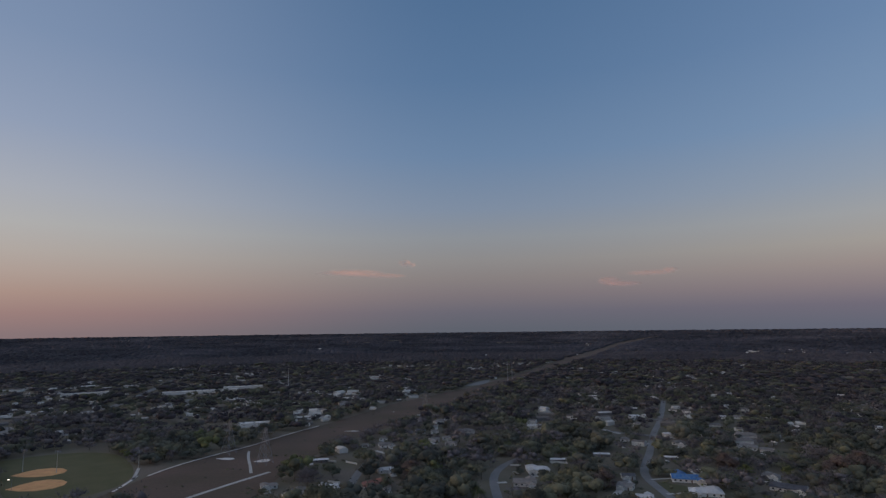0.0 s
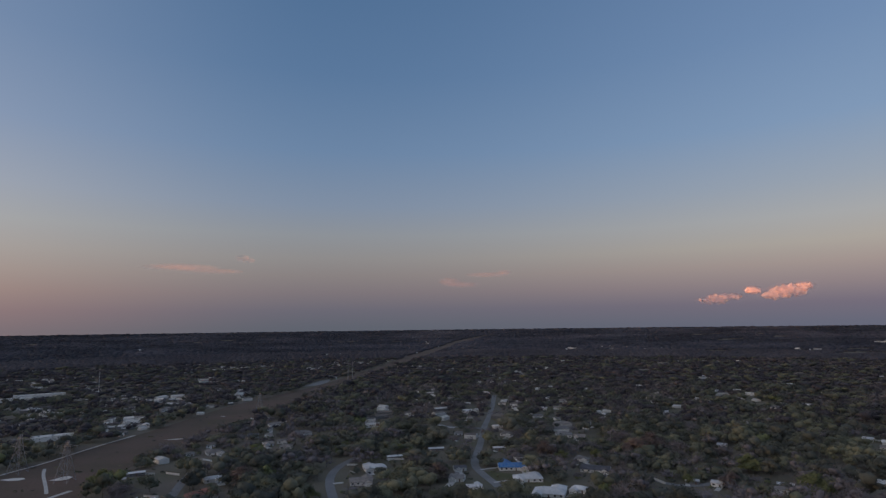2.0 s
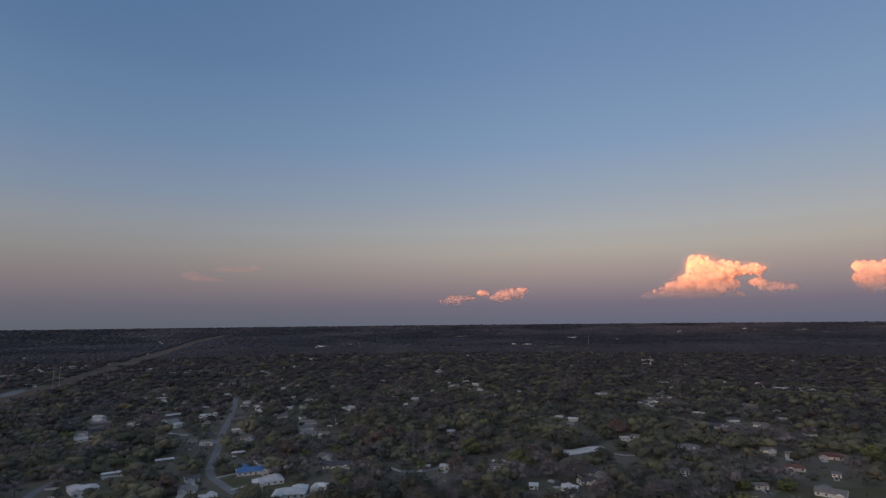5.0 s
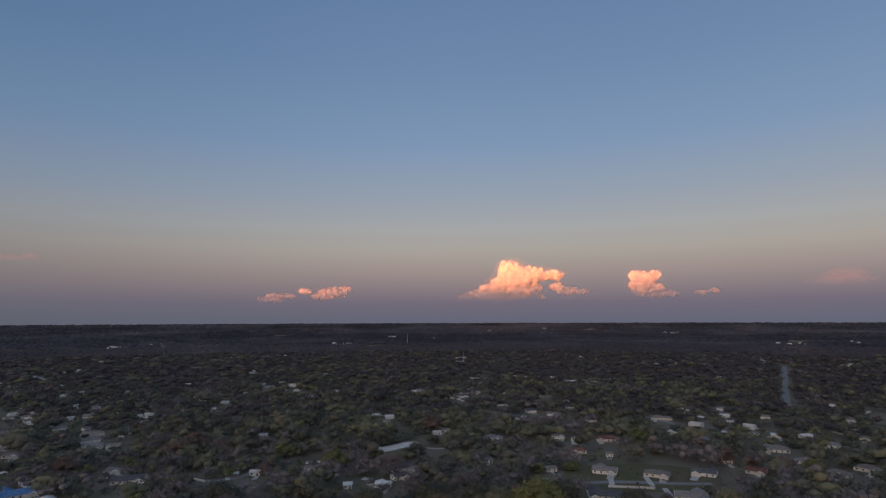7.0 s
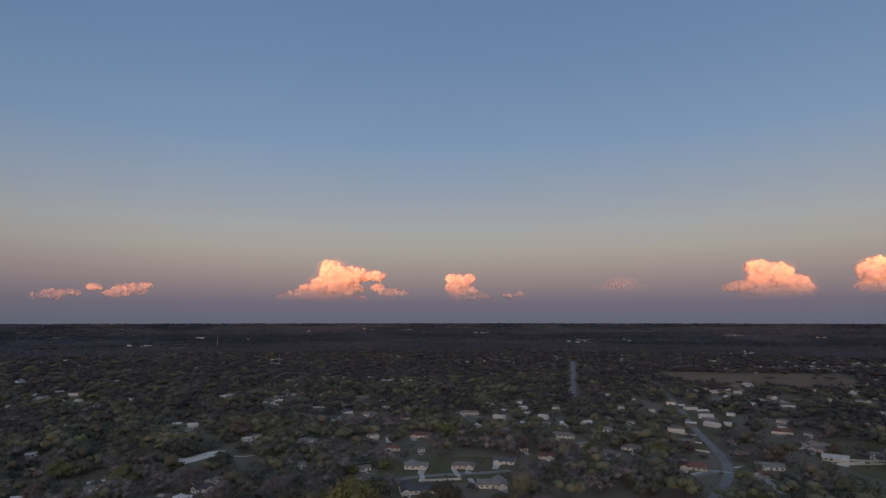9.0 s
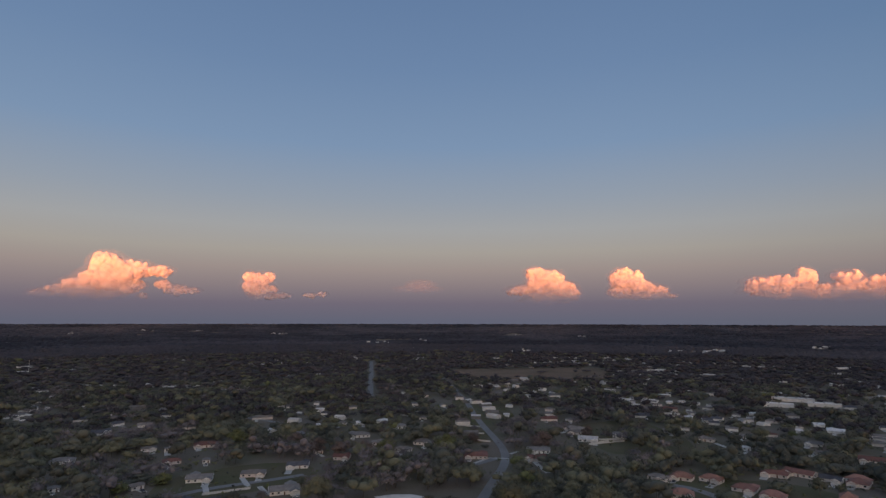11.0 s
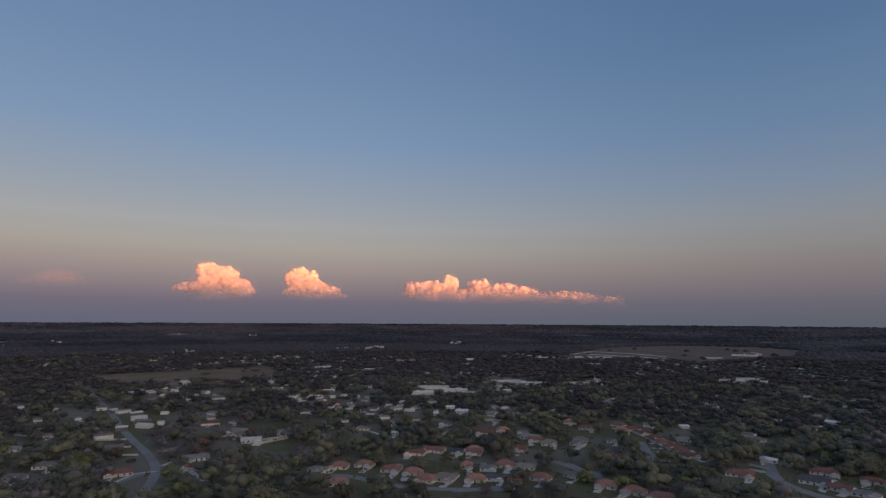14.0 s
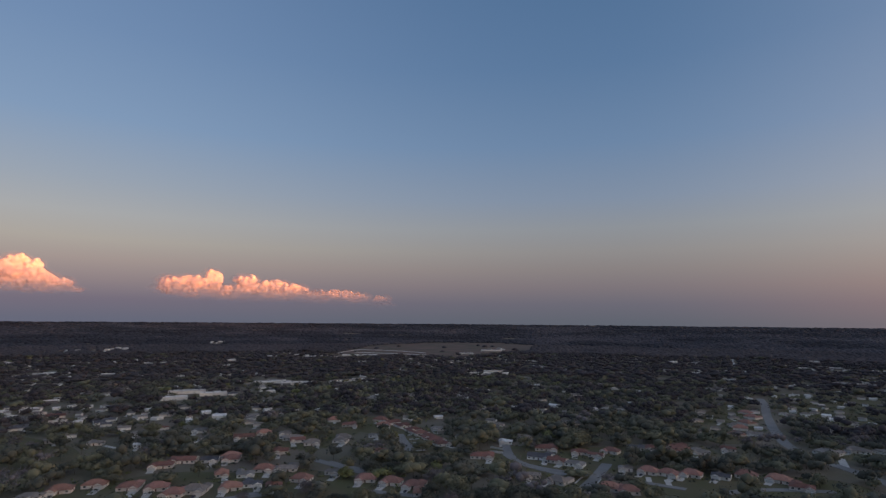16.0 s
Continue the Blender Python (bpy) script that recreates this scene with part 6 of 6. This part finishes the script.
def woodland(seed, spacing, r0, r1, keep, leaves, size, lobes, hmean, grow, trunk, name, single=0, dim=0.0):
    rng = np.random.RandomState(seed)
    x, y = scatter(rng, spacing, r0, r1, keep)
    ok, low = clear_of_things(rng, x, y, grow)
    az = np.degrees(np.arctan2(x, y))
    az = np.where(az < -90, az + 360, az)
    homes_here = np.clip((az - 80) / 25, 0, 1) + np.clip((15 - az) / 20, 0, 1)
    open_land = sheet_noise(x, y, 45, 8) < 0.17 + 0.14 * homes_here
    for pts in GROVES:
        open_land &= ~inside(pts, x, y)
    ok &= ~(open_land & (rng.rand(len(x)) < 0.75))
    x, y, low = x[ok], y[ok], low[ok]
    kind = species_of(rng, x, y)
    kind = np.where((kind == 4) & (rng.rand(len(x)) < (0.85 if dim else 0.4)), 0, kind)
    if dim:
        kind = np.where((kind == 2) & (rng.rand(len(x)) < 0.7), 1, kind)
    # the farther rings take more of the hazed, shade-darkened canopy colour
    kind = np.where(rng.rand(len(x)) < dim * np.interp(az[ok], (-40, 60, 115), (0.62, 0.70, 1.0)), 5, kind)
    h = hmean * rng.uniform(0.55, 1.35, len(x)) * (0.76 + 0.48 * sheet_noise(x, y, 75, 9))
    r = spacing * np.clip(rng.lognormal(-0.34, 0.30, len(x)), 0.34, 1.15)
    h *= 0.6 + 0.62 * r / spacing
    if dim > 0.8:
        r *= 1.1
    h, r = np.where(low, h * 0.36, h), np.where(low, r * 0.5, r)
    if single:
        first = np.argsort(np.hypot(x, y))[:single]
        plant(rng, x[first], y[first], h[first], r[first], kind[first])
        rest = np.ones(len(x), bool)
        rest[first] = False
        x, y, h, r, kind = x[rest], y[rest], h[rest], r[rest], kind[rest]
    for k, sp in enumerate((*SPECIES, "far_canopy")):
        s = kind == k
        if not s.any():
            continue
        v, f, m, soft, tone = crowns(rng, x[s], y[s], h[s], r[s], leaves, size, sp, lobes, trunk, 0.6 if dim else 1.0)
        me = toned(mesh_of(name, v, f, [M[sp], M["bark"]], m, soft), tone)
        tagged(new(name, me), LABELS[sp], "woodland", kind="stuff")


woodland(21, 13.2, 366, 720, 0.96, 170, 0.80, 4, 12.8, 4.8, True, "woodland", 260)
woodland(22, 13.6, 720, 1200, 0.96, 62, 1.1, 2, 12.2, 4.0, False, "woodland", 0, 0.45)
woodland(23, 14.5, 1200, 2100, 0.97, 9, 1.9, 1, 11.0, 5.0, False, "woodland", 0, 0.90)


def landmark_trees():
    """Trees that stand out by their colour or size between the houses."""
    rng, protos = np.random.RandomState(61), {}
    for x, y, w, kind in LANDMARKS:
        m = pose(x, y, 0, 0, 0, rng.uniform(0, 360)) @ Matrix.Diagonal((w / 12.0, w / 12.0, w / 12.0 * rng.uniform(0.72, 0.9), 1))
        if kind in protos:
            copy_thing(protos[kind], m).matrix_basis = m
        else:
            protos[kind] = proto_tree(kind, 90 + len(protos))
            protos[kind].matrix_basis = m


landmark_trees()


def far_woods():
    """Woods out to the rim of the land: crowns ever lower and broader, in wide patches of lighter and darker trees."""
    rng = np.random.RandomState(24)
    for spacing, r0, r1 in ((16.5, 2100, 2600), (22.0, 2600, 3500), (29.0, 3500, 4890)):
        x, y = scatter(rng, spacing, r0, r1, 0.97)
        ok = ~inside(corridor_outline, x, y)
        for key in ("field", "bareland"):
            ok &= ~(inside(PATCHES[key], x, y) & (rng.rand(len(x)) < 0.995))
        for hx, hy, w in GLIMPSES:
            d = math.hypot(hx, hy)
            if d > 1900:
                fore, side = -((x - hx) * hx + (y - hy) * hy) / d, np.abs((x - hx) * hy - (y - hy) * hx) / d
                ok &= ~((np.abs(side) < w / 2 + 5) & (fore > -15) & (fore < 110))
        # clearings and fields
        ok &= ~((sheet_noise(x, y, 170, 44) > 0.88) & (np.hypot(x, y) < 4200) & (sheet_noise(x, y, 900, 45) > 0.45))
        x, y = x[ok], y[ok]
        d = np.hypot(x, y)
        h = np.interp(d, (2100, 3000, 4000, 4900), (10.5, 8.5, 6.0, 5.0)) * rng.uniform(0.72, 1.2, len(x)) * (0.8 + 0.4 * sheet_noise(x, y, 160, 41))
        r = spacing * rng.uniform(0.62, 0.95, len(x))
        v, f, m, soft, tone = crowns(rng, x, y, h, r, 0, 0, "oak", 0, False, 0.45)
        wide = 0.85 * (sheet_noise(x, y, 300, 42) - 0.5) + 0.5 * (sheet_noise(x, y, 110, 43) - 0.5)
        # outermost ring toned lighter: paling by haze is painted into the tone
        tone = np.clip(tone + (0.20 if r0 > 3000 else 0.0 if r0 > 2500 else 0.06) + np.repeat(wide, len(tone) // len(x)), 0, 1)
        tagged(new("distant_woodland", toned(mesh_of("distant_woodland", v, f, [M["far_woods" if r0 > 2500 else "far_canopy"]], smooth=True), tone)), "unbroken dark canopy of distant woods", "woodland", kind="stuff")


def shrubs():
    """Low bushes in gardens and along lot lines."""
    rng = np.random.RandomState(77)
    pts = []
    for hx, hy, turn, w, d, style in HOMES:
        for _ in range(rng.randint(7, 15)):
            a, q = rng.uniform(0, 6.28), rng.uniform(0.75, 1.8) * max(w, d)
            pts.append((hx + math.cos(a) * q, hy + math.sin(a) * q))
    for _ in range(150):
        k, t = rng.randint(2, 62), rng.uniform(0.06, 0.94)
        p = corridor_outline[k] * (1 - t) + corridor_outline[-1 - k] * t
        pts.append((p[0], p[1]))
    x, y = np.array(pts).T
    ok = np.ones(len(x), bool)
    for hx, hy, turn, w, d, style in HOMES:
        ok &= np.hypot(x - hx, y - hy) > w / 2 + 1.8
    for w, p in STREETS.values():
        ok &= ~near_line(p, x, y, w / 2 + 1.5)
    x, y = x[ok], y[ok]
    h, r = rng.uniform(1.2, 4.8, len(x)), rng.uniform(0.9, 2.6, len(x))
    scrub = inside(corridor_outline, x, y)
    h, r = np.where(scrub, h * 0.4, h), np.where(scrub, r * 1.2, r)
    kind = rng.randint(0, 3, len(x))
    for k, sp in enumerate(("oak", "olive", "spring")):
        c = kind == k
        v, f, m, soft, tone = crowns(rng, x[c], y[c], h[c], r[c], 14, 0.5, sp, 2, False)
        v[:, 2] -= 0.30 * np.repeat(1.0, len(v))
        tagged(new("garden_shrubs", toned(mesh_of("garden_shrubs", v, f, [M[sp], M["bark"]], m, soft), tone)), "small rounded bushes round the houses and in the clearing", "shrubs", kind="stuff")


shrubs()
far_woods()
distant_houses("distant_houses", loose, "small houses half hidden in the woods")


# ---- clouds ----
def cloud_material(name, low, high, thin, through_light, rimmed=False):
    """Pale vapour that thins out towards its base; through_light: how much light passes it."""
    mat = bpy.data.materials.new(name)
    mat.use_nodes = True
    nt = mat.node_tree
    N, L = nt.nodes, nt.links
    N.remove(N["Principled BSDF"])
    white = (0.86, 0.85, 0.85, 1)
    dif, tra, gap = N.new("ShaderNodeBsdfDiffuse"), N.new("ShaderNodeBsdfTranslucent"), N.new("ShaderNodeBsdfTransparent")
    dif.inputs["Color"].default_value = tra.inputs["Color"].default_value = white
    body, veil = N.new("ShaderNodeMixShader"), N.new("ShaderNodeMixShader")
    body.inputs[0].default_value = through_light
    L.new(dif.outputs[0], body.inputs[1]), L.new(tra.outputs[0], body.inputs[2])
    geo, sep, wisps = N.new("ShaderNodeNewGeometry"), N.new("ShaderNodeSeparateXYZ"), N.new("ShaderNodeTexNoise")
    L.new(geo.outputs["Position"], sep.inputs[0]), L.new(geo.outputs["Position"], wisps.inputs["Vector"])
    wisps.inputs["Scale"].default_value, wisps.inputs["Detail"].default_value = 0.014, 5
    wob = N.new("ShaderNodeMath")
    wob.operation, wob.inputs[1].default_value = "MULTIPLY_ADD", 170.0
    L.new(wisps.outputs[0], wob.inputs[0]), L.new(sep.outputs["Z"], wob.inputs[2])
    fade = N.new("ShaderNodeMapRange")
    fade.interpolation_type = "SMOOTHSTEP"
    fade.inputs["From Min"].default_value, fade.inputs["From Max"].default_value = low + 85, high + 85
    fade.inputs["To Min"].default_value, fade.inputs["To Max"].default_value = 0.0, thin
    L.new(wob.outputs[0], fade.inputs[0]), L.new(fade.outputs[0], veil.inputs[0])
    if rimmed:
        density, soft_edge = N.new("ShaderNodeAttribute"), N.new("ShaderNodeMath")
        density.attribute_name, soft_edge.operation = "vapour", "MULTIPLY"
        L.new(density.outputs["Fac"], soft_edge.inputs[0]), L.new(fade.outputs[0], soft_edge.inputs[1])
        L.new(soft_edge.outputs[0], veil.inputs[0])
    L.new(gap.outputs[0], veil.inputs[1]), L.new(body.outputs[0], veil.inputs[2])
    L.new(veil.outputs[0], N["Material Output"].inputs["Surface"])
    return mat


CLOUDS = {
    'cumulus_tall': [(65.35, 4.89, 1.36, 1.03), (65.04, 3.47, 1.93, 1.14), (67.04, 4.47, 1.91, 0.80), (69.28, 4.43, 1.22, 0.45), (63.61, 2.92, 1.48, 0.80), (65.88, 2.90, 1.70, 0.74), (62.18, 2.47, 1.26, 0.46), (60.75, 2.19, 0.80, 0.40), (64.17, 2.23, 2.28, 0.52), (67.29, 3.05, 1.12, 0.51)],
    'cumulus_small': [(77.33, 4.08, 0.62, 0.60), (78.35, 3.94, 1.02, 0.65), (79.12, 4.14, 0.50, 0.48), (77.80, 3.20, 1.13, 0.76), (78.13, 2.55, 1.02, 0.65), (79.31, 2.95, 0.60, 0.48)],
    'cumulus_side': [(69.80, 3.24, 0.66, 0.39), (70.89, 2.78, 1.10, 0.45), (72.25, 2.70, 0.76, 0.28), (68.28, 2.14, 0.50, 0.28)],
    'cumulus_scrap': [(84.14, 2.57, 0.51, 0.26), (82.95, 2.45, 0.67, 0.26), (80.28, 2.35, 0.99, 0.32), (79.28, 2.26, 0.60, 0.32)],
    'cumulus_low': [(44.66, 2.85, 0.65, 0.34), (47.40, 2.76, 1.44, 0.45), (48.51, 3.05, 0.67, 0.34), (46.31, 2.36, 1.10, 0.34), (42.53, 2.33, 1.38, 0.28), (41.48, 2.05, 1.26, 0.28)],
    'cumulus_leaning': [(105.56, 4.63, 0.97, 0.69), (106.99, 4.42, 1.26, 0.63), (106.43, 3.84, 1.60, 0.69), (105.30, 3.15, 1.48, 0.57), (108.15, 3.29, 1.37, 0.69), (109.01, 2.72, 0.92, 0.69), (107.02, 2.59, 2.06, 0.57), (104.17, 2.97, 1.47, 0.46), (106.46, 2.02, 2.28, 0.46)],
    'cumulus_curled': [(113.20, 4.00, 0.52, 0.69), (113.89, 4.00, 0.69, 0.52), (114.01, 4.69, 0.86, 0.40), (115.04, 4.23, 0.80, 0.52), (114.75, 3.43, 1.49, 0.69), (113.60, 2.85, 1.03, 0.57), (115.89, 3.03, 1.14, 0.69), (117.20, 2.86, 0.80, 0.52), (115.61, 2.46, 2.52, 0.40), (118.16, 2.34, 0.68, 0.17)],
    'cumulus_bank': [(125.69, 3.37, 1.19, 0.56), (127.30, 3.52, 0.96, 0.50), (126.21, 2.70, 1.83, 0.50), (129.17, 3.87, 0.84, 0.71), (128.61, 2.95, 1.37, 0.77), (130.42, 2.55, 1.55, 0.65), (132.00, 3.71, 1.12, 0.49), (132.73, 3.06, 1.71, 0.64), (134.73, 3.34, 1.27, 0.42), (134.93, 2.49, 1.95, 0.63), (136.63, 2.83, 1.14, 0.57), (132.44, 1.99, 2.52, 0.43), (137.30, 2.15, 1.87, 0.52), (138.70, 2.43, 1.10, 0.51), (140.50, 2.50, 1.15, 0.45), (141.59, 2.43, 0.95, 0.45), (142.86, 2.21, 0.84, 0.44), (140.46, 1.85, 2.65, 0.40), (144.91, 2.02, 0.64, 0.48), (128.33, 2.24, 2.11, 0.44), (144.27, 1.55, 1.47, 0.29)],
    'streak_long': [(-9.17, 5.77, 2.73, 0.20), (-6.96, 5.45, 2.77, 0.17), (-10.26, 5.64, 2.16, 0.17)],
    'streak_puff': [(-3.88, 6.77, 0.56, 0.20), (-3.48, 6.54, 0.68, 0.17)],
    'streak_faint': [(16.62, 4.51, 0.99, 0.28), (17.97, 4.19, 1.41, 0.17), (20.44, 5.15, 1.91, 0.17), (22.19, 5.35, 0.62, 0.16)],
    'streak_far': [(94.01, 3.67, 1.49, 0.34), (93.73, 3.21, 2.30, 0.29)],
}

FAR = 4550.0
CLOUD_SOLID = cloud_material("cloud_vapour", 262, 455, 0.97, 0.40)
CLOUD_WISP = cloud_material("loose_cloud_vapour", 190, 360, 0.58, 0.55)
CLOUD_THIN = cloud_material("thin_cloud_vapour", -900, -700, 0.25, 0.8, True)
CLOUD_VEIL = cloud_material("cloud_edge_vapour", 120, 420, 0.22, 0.75, True)
BILLOWS = bpy.data.textures.new("billows", "CLOUDS")
BILLOWS.noise_scale, BILLOWS.noise_depth = 38.0, 3
CURLS = bpy.data.textures.new("curls", "CLOUDS")
CURLS.noise_scale, CURLS.noise_depth = 24.0, 1


def cloud(name, lobes):
    streak = name.startswith("streak")
    rng = random.Random(len(name) * 31 + len(lobes))
    az0 = sum(l[0] for l in lobes) / len(lobes)
    east, up = Vector((math.cos(radians(az0)), -math.sin(radians(az0)), 0)), Vector((0, 0, 1))
    away = Vector((math.sin(radians(az0)), math.cos(radians(az0)), 0))
    V, F, base, dense = [], [], 0, []
    bm = bmesh.new()
    bmesh.ops.create_icosphere(bm, subdivisions=2, radius=1.0)
    sv = np.array([v.co[:] for v in bm.verts])
    sf = np.array([[v.index for v in f.verts] for f in bm.faces])
    bm.free()

    front = np.all(sv[sf][:, :, 1] < 0.05, axis=1)
    used, at = np.unique(sf[front], return_inverse=True)

    def puff(c, rx, rz, ry):
        nonlocal base
        axes = np.array([east * rx, away * ry, up * rz])
        off = np.array([rng.uniform(-500, 500) for _ in range(3)])
        bump = np.array([1 + 0.22 * noise.fractal(Vector(p * 1.5 + off), 0.9, 2.1, 3) for p in sv])
        V.append((sv * bump[:, None]) @ axes + np.array(c))
        F.append(sf + base)
        base += len(sv)

    for az, el, rx, ry in lobes:
        a = radians(az)
        c = Vector((math.sin(a), math.cos(a), 0)) * FAR + up * (120 + FAR * math.tan(radians(el)))
        sx, sz = FAR * radians(rx), FAR * radians(ry)
        deep = min(sx, 90.0) if streak else (sx + sz) / 2
        if streak:
            # open shells of thin vapour, dense in the middle and fading to their rims
            axes = np.array([east * sx * 1.25, away * 12.0, up * sz * 1.7])
            V.append(sv[used] @ axes + np.array(c) - np.array(away) * 6.0 * len(V))
            F.append(at.reshape(-1, 3) + base)
            base += len(used)
            dense.append(np.clip(-sv[used, 1], 0, 1) ** 1.6)
            continue
        puff(c, sx * 1.05, sz * 0.95, deep)
        g = math.sqrt(sx * sz)
        for i in range(34):
            # billows over the front and the rim, small ones on top of large ones
            t, q = rng.uniform(0, 2 * math.pi), rng.uniform(0.45, 0.90) if i < 14 else rng.uniform(0.3, 1.0)
            k = rng.uniform(0.20, 0.44) if i < 14 else rng.uniform(0.09, 0.20)
            front_of = rng.uniform(-0.1, 0.9) if i < 14 else math.sqrt(max(0.0, 1 - q * q)) * rng.uniform(0.9, 1.1)
            p = c + east * (math.cos(t) * sx * q) + up * (math.sin(t) * sz * q) - away * (front_of * deep)
            puff(p, g * k, g * k, g * k)
    if not streak:
        # an open shell of thin vapour before each lobe, dense in the middle and fading to its rim
        veils = []
        for k, (az, el, rx, ry) in enumerate(lobes):
            a = radians(az)
            c = Vector((math.sin(a), math.cos(a), 0)) * FAR + up * (120 + FAR * math.tan(radians(el - 0.12 * ry)))
            axes = np.array([east * FAR * radians(rx) * 1.35, away * 60.0, up * FAR * radians(ry) * 1.3])
            shell = sv[used] @ axes + np.array(c) - np.array(away) * (160.0 + 3 * k)
            veil = new("veil", mesh_of("veil", shell, at.reshape(-1, 3), [CLOUD_VEIL], smooth=True))
            layer = veil.data.attributes.new("vapour", "FLOAT", "POINT")
            layer.data.foreach_set("value", np.clip(-sv[used, 1], 0, 1).astype(np.float32))
            veils.append(veil)
    me = mesh_of("cloud", np.concatenate(V), np.concatenate(F), [CLOUD_THIN if streak else CLOUD_WISP if name in ("cumulus_low", "cumulus_scrap") else CLOUD_SOLID], smooth=True)
    ob = new("cloud", me)
    if streak:
        layer = me.attributes.new("vapour", "FLOAT", "POINT")
        layer.data.foreach_set("value", np.concatenate(dense).astype(np.float32))
    if not streak:
        for veil in veils:
            veil.parent = ob
        merge = ob.modifiers.new("merge", "REMESH")
        merge.mode, merge.voxel_size, merge.use_smooth_shade = "VOXEL", 5.6, True
        soft = ob.modifiers.new("soften", "SMOOTH")
        loose_puffs = name in ("cumulus_low", "cumulus_scrap")
        soft.factor, soft.iterations = 0.5, 16 if loose_puffs else 5
        puffy = ob.modifiers.new("billow", "DISPLACE")
        puffy.texture, puffy.strength, puffy.mid_level, puffy.texture_coords = BILLOWS, 9.0 if loose_puffs else 20.0, 0.5, "LOCAL"
        curl = ob.modifiers.new("curl", "DISPLACE")
        curl.texture, curl.strength, curl.mid_level, curl.texture_coords = CURLS, 2.0 if loose_puffs else 6.0, 0.5, "LOCAL"
    label = "thin faint pink streak of cloud above the horizon" if streak else "orange-lit cumulus cloud with a dusky pink base above the horizon"
    tagged(ob, label, "cloud", "clouds along the horizon")


for key, lobes in CLOUDS.items():
    cloud(key, lobes)
